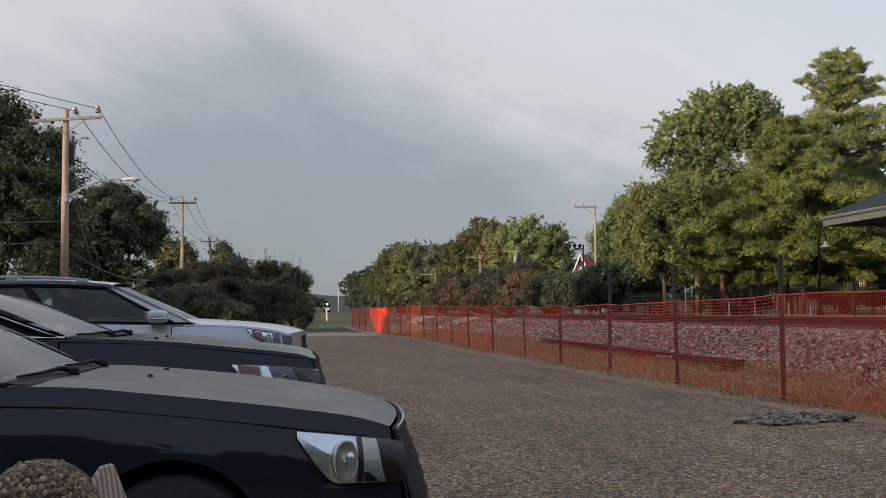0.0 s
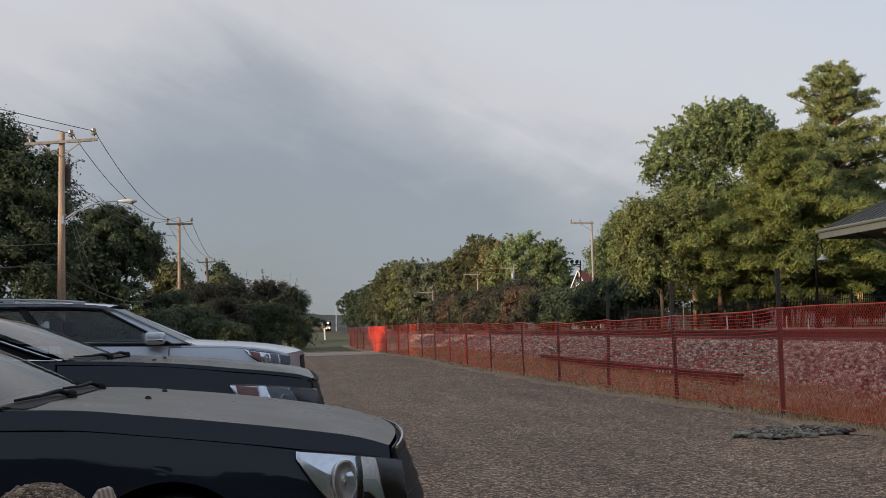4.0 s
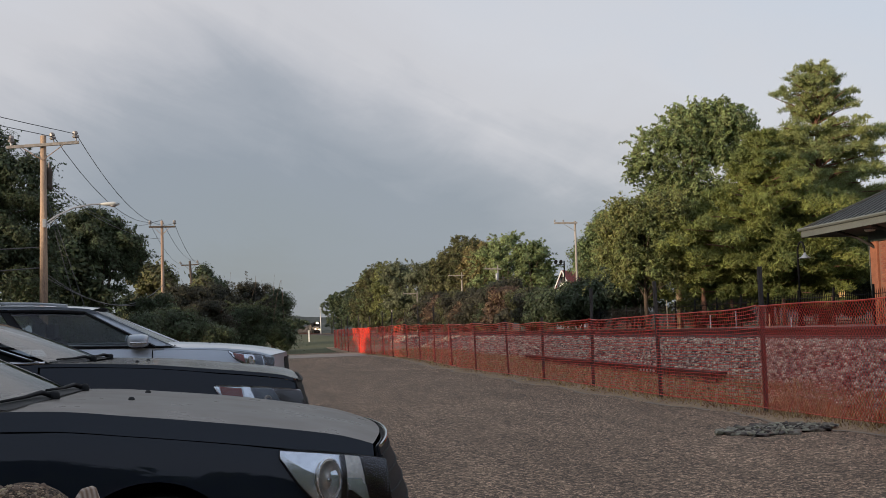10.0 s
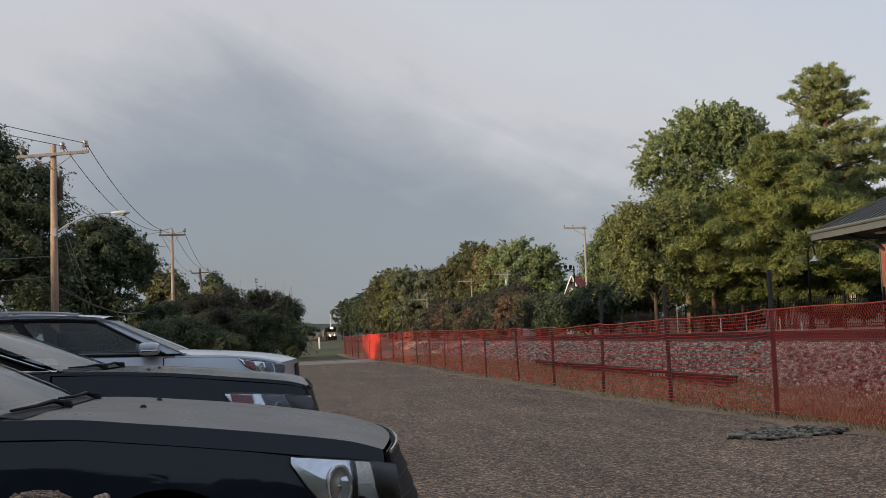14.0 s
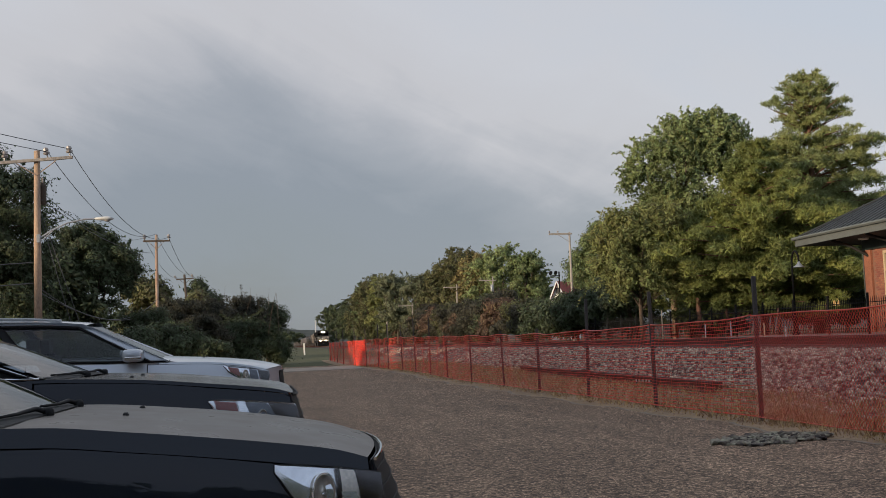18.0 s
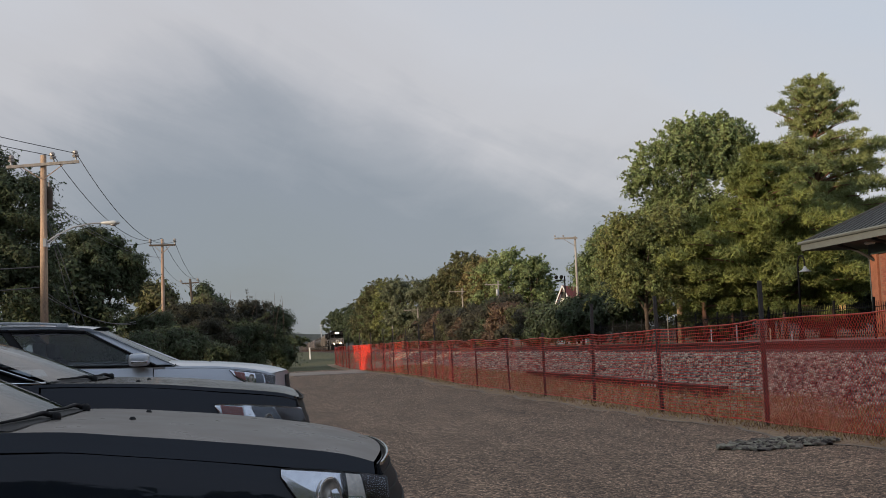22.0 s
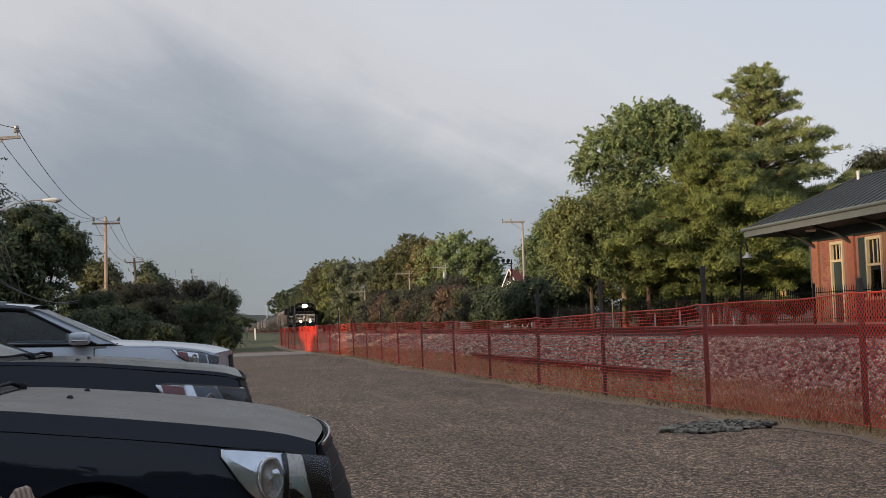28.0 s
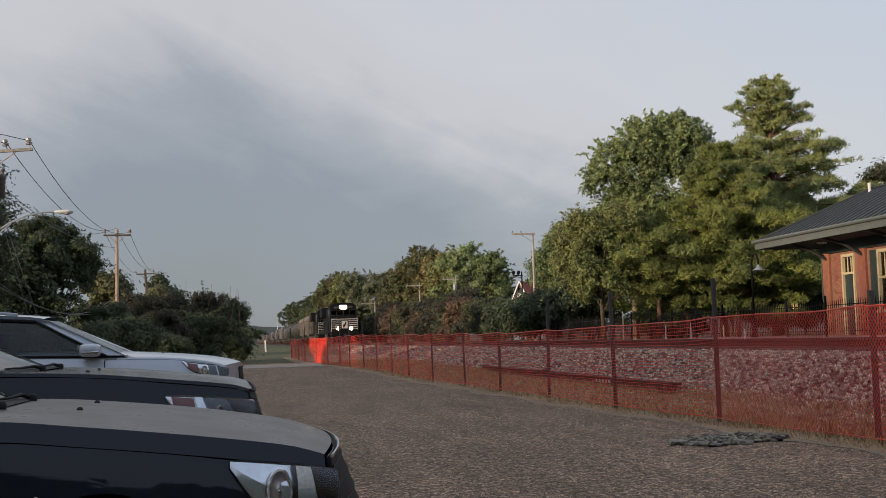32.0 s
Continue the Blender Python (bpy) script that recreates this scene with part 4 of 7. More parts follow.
def build_poles():
    a = utility_pole(-8.75, 42, 0, 8.7, [(8.33, -1.25, 1.3, -4)], "pole_wood", turn=0, r=0.14, pins=(-1.1, 0.42, 1.2))
    # street lamp arm and head on the first pole
    lamp = thing("street_lamp", "pale cobra-head street lamp on a curved arm from a utility pole", "street lamp", at=pose(-8.75, 41.78, 0))
    arm = [(0.1, 0, 5.45), (0.5, 0, 5.72), (1.1, 0, 6.0), (1.7, 0, 6.12), (2.1, 0, 6.13)]
    part("arm", tubes((arm, 0.03)), M["galv"], lamp, "curved steel arm")
    part("bracket", bbox(0.02, 0.14, -0.06, 0.06, 5.3, 5.6), M["galv"], lamp)
    part("brace", tubes(([(0.1, 0, 5.3), (0.6, 0, 5.74)], 0.014)), M["galv"], lamp)
    bm = lathe([(0.03, 0), (0.07, 0.05), (0.11, 0.25), (0.13, 0.45), (0.10, 0.62), (0.03, 0.68)], 12, pose(2.05, 0, 6.13, 0, 90, 0) @ Matrix.Diagonal((0.65, 1.2, 1, 1)))
    part("head", bm, M["lamp_white"], lamp, "pale weathered lamp housing", smooth=True)
    part("lens", lathe([(0.02, -0.05), (0.09, -0.035), (0.12, 0.0)], 12, pose(2.5, 0, 6.06)), M["ceramic"], lamp, "clouded lens bowl", smooth=True)
    tr = thing("pole_transformer", "dark weathered can transformer hung on a utility pole", "transformer", at=pose(-8.6, 42.25, 6.75))
    part("can", lathe([(0.10, 0), (0.12, 0.04), (0.12, 0.62), (0.13, 0.65), (0.08, 0.8)], 14), M["pole_dark"], tr, smooth=True)
    part("bushing", lathe([(0.03, 0.8), (0.05, 0.85), (0.03, 0.9), (0.05, 0.95), (0.02, 1.0)], 8), M["ceramic"], tr)
    b = utility_pole(-8.0, 74, 0, 8.8, [(8.38, -0.82, 0.86, 0)], "pole_rust", pins=(-0.75, 0.8), r=0.115)
    c = utility_pole(-9.12, 114, 0.2, 8.65, [(8.2, -0.85, 0.9, 1)], "pole_dark", pins=(-0.8, 0.8), lean=(0, -3.5))
    utility_pole(-8.3, 132, 0.2, 7.3, [(6.8, -0.7, 0.9, -6)], "pole_wood", pins=(-0.6, 0.7), lean=(0, -4), r=0.12)
    back = [(-30.0, 30, 12.4), (-29.0, 29, 13.4), (-29.0, 28, 13.75)]
    pa = [(-9.85, 41.8, 8.6), (-8.33, 41.8, 8.62), (-7.55, 41.8, 8.72)]
    pb = [(-8.75, 73.8, 8.6), (-8.0, 73.9, 8.85), (-7.2, 73.8, 8.6)]
    pc = [(-9.95, 113.8, 8.5), (-8.9, 113.8, 8.9), (-8.35, 113.8, 8.55)]
    for k in range(3):
        wire((back[k], pa[k], 0.5))
        wire((pa[k], pb[k], 1.2))
        wire((pb[k], pc[k], 0.9))
        wire((pc[k], (pc[k][0], 170, 8.4), 0.8))
    wire(((-8.6, 42, 6.9), (-8.1, 73.9, 7.6), 0.5))
    wire(((-8.75, 42, 3.7), (-8.0, 74, 4.6), 1.25), 0.02)
    wire(((-8.75, 42, 3.55), (-8.0, 74, 4.0), 0.9), 0.02)
    wire(((-22, 38, 5.0), (-8.9, 42, 4.6), 0.35), 0.02)
    wire(((-22, 39, 3.6), (-8.9, 42, 3.85), 0.2), 0.02)
    for dx in (0, 0.22):
        wire(((-8.65, 42, 6.3 + dx), (-7.05 + dx * 2, 42.4, 0.0), 0.0), 0.012, 4, "guy wire from a utility pole to the ground")
    # behind the railway
    utility_pole(18.55, 70, 0.95, 7.0, [(6.88, -1.4, 0.12, 0)], "pole_grey", pins=(-1.35, -0.75), r=0.085, label="tall pale wooden pole with a one-sided crossarm")
    utility_pole(21.0, 110, 0.9, 6.6, [(6.2, -1.4, 0.3, 2)], "pole_grey", pins=(-1.2,), r=0.09)
    tr = thing("pole_transformer", "pale can transformer hung on a far utility pole", "transformer", at=pose(20.85, 109.85, 6.0))
    part("can", lathe([(0.11, 0), (0.13, 0.04), (0.13, 0.6), (0.08, 0.68)], 12), M["galv"], tr, smooth=True)
    utility_pole(17.2, 148, 0.8, 5.6, [(5.3, -1.9, 0.1, 0)], "pole_grey", pins=(-1.8,), r=0.12)
    utility_pole(15.3, 165, 0.8, 5.0, [(4.6, -1.3, 0.1, 8)], "pole_grey", pins=(-1.4,), r=0.13)
    utility_pole(21.4, 136, 0.8, 7.4, [(7.0, -1.7, 0.3, 0)], "pole_grey", pins=(-1.5,), r=0.12)
    utility_pole(18.3, 50.5, 0.95, 6.0, [], "pole_wood", r=0.14, label="weathered wooden pole among trees")
    # a slender radio mast far off
    mast = thing("radio_mast", "slender grey mast in the far distance", "mast", at=pose(12.4, 430, 0.9))
    part("mast", tubes(([(0, 0, 0), (0, 0, 10)], [0.25, 0.14])), M["galv"], mast)
    part("crossbar", bbox(-0.6, 0.6, -0.1, 0.1, 9.7, 10.0), M["galv"], mast)


build_poles()


# ---- vegetation ----
def build_trees():
    rng = np.random.default_rng(41)
    # left side: tall dark trees behind the pole line
    L = blob_lobes(rng, 8.6, 7.5, 1.0, 9.9, 11) + [(2.6, -1, 6.8, 1.5, 1.4, 1.6), (-2, -1, 9.2, 1.8, 1.6, 1.4), (2.0, -1, 3.5, 2, 2, 2), (2.9, -1.2, 5.4, 1.6, 1.4, 1.9), (3.2, -1, 3.2, 1.5, 1.5, 1.8)]
    tree("tall_tree", "tall dark green roadside tree with feathery leaves", -13.1, 46, 0, 9.7, L, "leaf_dark", 95000, 0.075, 380, 0.6, 0.28, 42, sprays=700, reach=0.8)
    tree("tall_tree", "dark green tree at the edge of the car park", -21.5, 42, 0, 10.0, blob_lobes(rng, 9, 8, 0.8, 10.5), "leaf_dark", 24000, 0.17, 200, 0.8, 0.3, 43)
    L = blob_lobes(rng, 4.9, 4.6, 0.8, 7.2, 9) + [(-0.3, 0, 6.2, 1.5, 1.4, 1.1), (1.2, -0.4, 5.2, 1.2, 1.2, 1.0)]
    tree("broadleaf_tree", "dense dark green broadleaf tree", -10.05, 62, 0, 8.0, [tuple(c * 1.117 for c in lobe) for lobe in L], "leaf_dark", 70000, 0.08, 240, 0.48, 0.22, 44, sprays=300, reach=0.6)
    tree("broadleaf_tree", "dark green tree behind the pole line", -12.2, 60, 0, 6.6, blob_lobes(rng, 6, 5, 0.6, 6.4), "leaf_dark", 15000, 0.16, 130, 0.7, 0.2, 45)
    tree("small_tree", "olive green tree behind a utility pole", -9.6, 86, 0.1, 6.9, blob_lobes(rng, 5.0, 4.5, 0.8, 6.9), "leaf_olive", 14000, 0.16, 120, 0.6, 0.16, 46)
    tree("small_tree", "yellow green tree behind a utility pole", -7.0, 92, 0.2, 5.6, blob_lobes(rng, 4.0, 4.0, 0.6, 5.6), "leaf_olive", 10000, 0.16, 100, 0.6, 0.16, 47)
    tree("broadleaf_tree", "rounded dark green tree in the distance", -8.6, 124, 0.2, 8.8, blob_lobes(rng, 4.4, 4.4, 2.0, 8.6), "leaf_dark", 12000, 0.18, 110, 0.7, 0.2, 48)
    # hedge and shrubs
    for i, (x, y, w, h, m) in enumerate(((-8.6, 46.5, 3.6, 2.3, "leaf_dark"), (-6.3, 49, 3.4, 2.1, "leaf_dark"), (-5.4, 55, 3.6, 2.5, "leaf_dark"), (-4.5, 61, 3.2, 2.0, "leaf_dark"),
                                         (-12.0, 45, 4.2, 2.9, "leaf_mid"), (-16, 44, 4.2, 2.8, "leaf_mid"), (-7.4, 64, 4.4, 3.6, "leaf_dark"))):
        tree("shrub", "leafy green shrub beside the car park", x, y, 0, h, blob_lobes(rng, w, w * 0.9, 0.1, h, 7), m, 18000, 0.068, 120, 0.38, 0.06, 60 + i, group="roadside shrubs", category="shrub")
    for i, (x, y, w, h, m) in enumerate(((-6.6, 72, 4.6, 4.3, "leaf_brown_dark"), (-4.3, 73, 4.6, 4.5, "leaf_brown_dark"), (-2.4, 75, 4.2, 4.6, "leaf_brown_dark"), (-1.1, 77, 3.4, 4.1, "leaf_dark"),
                                         (-4.8, 68, 3.4, 3.1, "leaf_brown_dark"), (-2.6, 70, 3.4, 2.9, "leaf_dark"), (-0.9, 74, 2.4, 2.6, "leaf_dark"))):
        tree("overgrown_shrub", "dense brownish overgrown shrub with bare twigs", x, y, 0.05, h, blob_lobes(rng, w, w * 0.9, 0.1, h, 8), m, 27000, 0.066, 170, 0.38, 0.08, 80 + i, group="overgrown shrubs", category="shrub", sprays=110, reach=0.9)
        # bare twigs that stand out of the top
    tw = thing("bare_twigs", "bare leaning twigs above the overgrown shrubs", "twigs", at=pose(-2.6, 74, 2.5))
    for k in range(14):
        x0, y0 = rng.uniform(-3.5, 2.4), rng.uniform(-1, 1)
        dx = rng.uniform(-0.5, 0.7)
        part("twig", tubes(([(x0, y0, -0.5), (x0 + dx * 0.5, y0, 1.2), (x0 + dx, y0, 2.1 + rng.uniform(0, 0.7))], [0.03, 0.018, 0.008]), seg=4), M["bark"], tw)
    # right side: the group behind the platform
    dec = [(0.7, 0, 7.0, 2.3, 2.2, 3.2), (-1.5, -0.5, 8.5, 1.5, 1.4, 1.3), (1.7, 0, 10.2, 1.5, 1.4, 1.1), (-0.9, 0, 6.4, 1.4, 1.4, 1.3), (2.3, 0, 9.0, 1.5, 1.5, 1.5), (-0.3, 0, 9.7, 1.4, 1.3, 1.1),
           (-0.9, 0, 4.4, 1.4, 1.4, 1.5), (1.6, 0, 5.2, 2, 1.8, 1.8), (-2.4, 0, 7.9, 0.8, 0.8, 0.6), (0.5, 0, 10.5, 0.9, 0.9, 0.7), (-1.5, 0, 5.7, 1.0, 1.0, 1.3), (-2.3, 0, 5.2, 0.6, 0.6, 0.5)]
    tree("tall_broadleaf_tree", "tall spreading broadleaf tree with drooping leaves", 20.35, 54, 0.95, 11.3, dec, "leaf_light", 38000, 0.095, 210, 0.46, 0.25, 101, inner=0.35, sprays=1500, reach=0.70)
    wil = [(0, 0, 3.6, 1.7, 1.5, 1.7), (-0.9, -0.2, 4.6, 1.0, 0.9, 0.9), (0.9, 0, 4.9, 1.2, 1.1, 0.9), (0.2, -0.3, 2.4, 1.6, 1.2, 1.0), (-1.1, 0, 3.0, 0.9, 0.9, 1.1)]
    tree("small_tree", "yellowing small tree with hanging leaves behind the platform", 15.7, 47.5, 0.95, 5.7, wil, "leaf_yellow", 34000, 0.075, 200, 0.36, 0.12, 102, squash=1.2, sprays=500, reach=0.7)

    def spread(f):
        return max(0.05, (1 - f) ** 0.55 * (0.75 + 0.5 * math.sin(math.pi * min(1, f * 1.5))))

    pine("pine_tree", "broad yellow-green pine with layered branches", 21.4, 47.5, 0.95, 8.6, 4.6, "needle", 111, 340000, 0.10, profile=spread, steep=1.1)
    pine("pine_tree", "tall pine with a narrow lit top and layered branches", 26.85, 53, 0.95, 13.1, 4.9, "needle_dark", 112, 300000, 0.12, steep=0.70,
         profile=lambda f: 0.97 * (1 - f) ** 0.42 if f < 0.70 else 0.47 * min(1.0, 0.55 + (f - 0.70) * 7) * (1 - (f - 0.70) / 0.31) ** 0.6)
    pine("pine_tree", "green pine behind the depot", 31.5, 52, 0.95, 7.6, 4.0, "needle_dark", 113, 90000, 0.14, profile=spread, steep=1.1)
    tree("broadleaf_tree", "yellowing tree behind the depot roof", 38.9, 58, 0.95, 10.0, blob_lobes(rng, 8.5, 8, 2.5, 9.9), "leaf_autumn", 36000, 0.115, 220, 0.65, 0.25, 114)
    # dense dark undergrowth behind the platform fence
    for i, (x, y, w, h) in enumerate(((19.2, 60, 5, 4.2), (23, 58, 5.5, 4.0), (27.5, 60, 5.5, 4.2), (32, 60, 6, 4.4), (17.2, 66, 4.2, 1.7), (36, 56, 6, 4.5), (21.5, 68, 5, 5.2), (25, 50, 5, 2.6), (29, 48, 5, 2.8), (33, 47, 5, 3), (37, 46, 6, 3.4), (42, 48, 6, 4.5), (46, 44, 6, 4.5), (20.5, 52, 4, 2.4))):
        tree("undergrowth", "dark leafy undergrowth beneath the tall trees", x, y, 0.95, h, blob_lobes(rng, w, w * 0.8, 0.1, h, 8), "leaf_dark", 9000, 0.125, 120, 0.48, 0.08, 120 + i, group="undergrowth", category="shrub")
    L = blob_lobes(rng, 6.0, 6.0, 1.5, 9.6, 10)
    tree("broadleaf_tree", "tall green tree with climbing vines", 25.7, 86, 0.95, 9.6, L, "leaf_mid", 40000, 0.11, 220, 0.6, 0.25, 131)
    tree("broadleaf_tree", "green tree beside a tall pole", 24.2, 74, 0.95, 7.0, blob_lobes(rng, 4.6, 4.6, 0.8, 7.2), "leaf_mid", 28000, 0.105, 170, 0.55, 0.2, 132)
    # the hedgerow of browning shrubs along the line
    rows = []
    y, k = 62.0, 0
    while y < 230:
        kind = ("leaf_brown_dark", "leaf_brown", "leaf_brown_dark", "leaf_dark", "leaf_brown_dark", "leaf_olive")[k % 6]
        if y < 74:
            kind = "leaf_dark"
        w = rng.uniform(4.0, 5.4)
        h = rng.uniform(2.7, 3.0) if y < 84 else rng.uniform(3.0, 4.6) if y < 120 else rng.uniform(3.2, 4.8)
        rows.append((16.6 + rng.uniform(-0.5, 0.9) + (y - 62) * 0.012, y, w, h, kind))
        y += w * rng.uniform(0.55, 0.85)
        k += 1
    for i, (x, y, w, h, m) in enumerate(rows):
        tree("hedgerow_shrub", "browning shrub in the hedgerow beside the railway" if "brown" in m else "green shrub in the hedgerow beside the railway", x, y, 0.9, h,
             blob_lobes(rng, w, w * 0.9, 0.05, h, 7), m, 10500 if y < 130 else 5500, 0.10 if y < 130 else 0.16, 100, 0.45, 0.07, 140 + i, group="hedgerow", category="shrub")
    # trees behind the hedgerow
    far = [(26.3, 131, 10.0, 11.3, "leaf_light"), (22.3, 139, 8.6, 11.9, "leaf_olive"), (24.4, 137, 7.6, 11.2, "leaf_autumn"), (18.6, 150, 6.4, 9.6, "leaf_grey"), (21.2, 148, 7.0, 10.6, "leaf_olive"), (16.4, 160, 6.2, 9.9, "leaf_grey"), (15.6, 172, 6.6, 10.4, "leaf_yellow"),
           (15.0, 186, 7.0, 11.0, "leaf_olive"), (12.9 + 3, 200, 7.5, 11.6, "leaf_mid"), (15.4, 216, 7.5, 11.6, "leaf_olive"), (15.3, 234, 7.0, 9.8, "leaf_dark"), (15.6, 252, 7.0, 8.6, "leaf_dark"),
           (28.5, 128, 7, 10.0, "leaf_mid"), (34, 118, 7, 7.2, "leaf_olive"), (16.2, 275, 8, 8.5, "leaf_dark"), (17.4, 300, 8, 12.5, "leaf_dark"), (17.2, 345, 8, 13.5, "leaf_dark"), (17.6, 400, 8.5, 15, "leaf_dark"), (17.8, 460, 9, 16, "leaf_dark")]
    for i, (x, y, w, h, m) in enumerate(far):
        tree("far_tree", "tall autumn tree behind the railway hedgerow", x, y, 0.9, h, blob_lobes(rng, w, w, 0.8, h, 10), m, 19000 if y < 260 else 9000, 0.16 if y < 260 else 0.24, 170, 0.62, 0.22, 200 + i, group="trees behind the railway", sprays=220 if y < 260 else 0, reach=1.0)
    # left of the line, far beyond the lawn
    for i, (x, y, w, h) in enumerate(((-14, 190, 9, 6.5), (-9, 240, 9, 6.0), (-22, 170, 12, 8), (-5, 320, 10, 6), (2, 420, 12, 6.5), (-12, 380, 14, 7))):
        tree("far_tree", "hazy green tree beyond the lawn", x, y, 0.6, h, blob_lobes(rng, w, w, 0.3, h, 8), "leaf_dark", 3500, 0.34, 90, 0.9, 0.2, 230 + i, group="trees beyond the lawn")

    # unseen trees behind and beside the camera, added to mirror in the car paint and to keep the low sun off the lot
    for i, (x, y, w, h) in enumerate(((-46, -24, 13, 16), (-37, -21, 13, 16), (-27, -19, 12, 15), (-19, -18, 10, 13.5), (-12, -19, 9, 11), (-5, -18, 9, 6.4), (2, -19, 9, 6.6), (9, -18, 9, 8), (16, -19, 10, 13), (24, -20, 11, 13), (34, -22, 12, 13),
                                      (-48, -14, 13, 16), (-47, -5, 12, 15), (-46, 4, 12, 14.5), (-45, 12, 11, 13), (-44, 20.5, 10, 11), (-44, 29, 9, 7.0), (-46, 35, 10, 7.5), (-47, 43, 11, 9))):
        tree("unseen_shade_tree", "unseen green tree added to shade the car park and mirror in car paint", x, y, 0, h, blob_lobes(rng, w, w * 0.8, 0.2, h, 9), "leaf_mid", 6000, 0.55, 150, 1.1, 0.28, 260 + i, group="wood behind the car park")


build_trees()


def build_hills():
    rng = np.random.default_rng(51)
    for name, y, h, x0, x1, s in (("distant_hill", 1300, 24, -500, 700, 1), ("distant_hill", 1900, 44, -900, 1100, 2)):
        bm = bmesh.new()
        n = 90
        front, top, back = [], [], []
        for i in range(n + 1):
            x = x0 + (x1 - x0) * i / n
            hh = h * (0.62 + 0.25 * math.sin(x * 0.011 * s + s) + 0.13 * math.sin(x * 0.043 + s * 2) + rng.uniform(-0.05, 0.05))
            front.append(bm.verts.new((x, y - 60, 0)))
            top.append(bm.verts.new((x, y, hh)))
            back.append(bm.verts.new((x, y + 160, 0)))
        for r0, r1 in ((front, top), (top, back)):
            for i in range(n):
                bm.faces.new((r0[i], r0[i + 1], r1[i + 1], r1[i]))
        tagged(finish(name, bm, M["hill"], smooth=True), "low wooded hill on the horizon", "hill", kind="structure")


build_hills()


# ---- platform and depot ----
M["brick"] = material("red_brick", (0.29, 0.105, 0.068), 0.88, vary=0.22, scale=6, grain=45, bump=0.3, thing=0.22)
M["mortar"] = material("brick_wall_mortar", (0.25, 0.125, 0.088), 0.95, vary=0.15, scale=4, grain=40, bump=0.3)
M["roof"] = material("dark_metal_roof", (0.045, 0.05, 0.052), 0.5, 0.5, vary=0.2, scale=1.5, grain=30, bump=0.1)
M["fascia"] = material("grey_green_painted_trim", (0.115, 0.125, 0.115), 0.6, vary=0.15, scale=2, grain=30, bump=0.1)
M["soffit"] = material("dark_soffit_boards", (0.04, 0.04, 0.038), 0.8, vary=0.2, scale=2, grain=30, bump=0.1)
M["cream"] = material("cream_window_trim", (0.55, 0.45, 0.29), 0.6, vary=0.15, scale=3, grain=40, bump=0.1)
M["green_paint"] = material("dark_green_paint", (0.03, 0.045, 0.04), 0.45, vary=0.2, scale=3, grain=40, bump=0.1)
M["blind"] = material("pale_window_blind", (0.62, 0.57, 0.45), 0.8, vary=0.12, scale=4, grain=40, bump=0.05)
M["iron"] = material("black_iron", (0.014, 0.014, 0.014), 0.8, 0.0, spec=0.1, vary=0.2, scale=4, grain=50, bump=0.1)
M["window_glass"] = glass("window_glass", (0.55, 0.56, 0.55))
M["edge"] = material("timber_platform_edge", (0.46, 0.36, 0.24), 0.85, vary=0.2, scale=1.5, grain=18, bump=0.3, stretch=(1, 0.3, 1))
M["paver"] = material("platform_paving", (0.30, 0.20, 0.16), 0.9, vary=0.25, scale=1.0, grain=25, bump=0.3)
M["white_paint"] = material("white_paint", (0.75, 0.73, 0.68), 0.6, vary=0.1, scale=3, grain=30, bump=0.1)
M["yellow_paint"] = material("yellow_paint", (0.65, 0.45, 0.08), 0.6, vary=0.15, scale=3, grain=30, bump=0.1)
M["window_glow"] = material("lit_window", (1.0, 0.62, 0.25), 0.6, vary=0.1, scale=6, grain=30, bump=0, emit=0.28)
PZ = 0.95


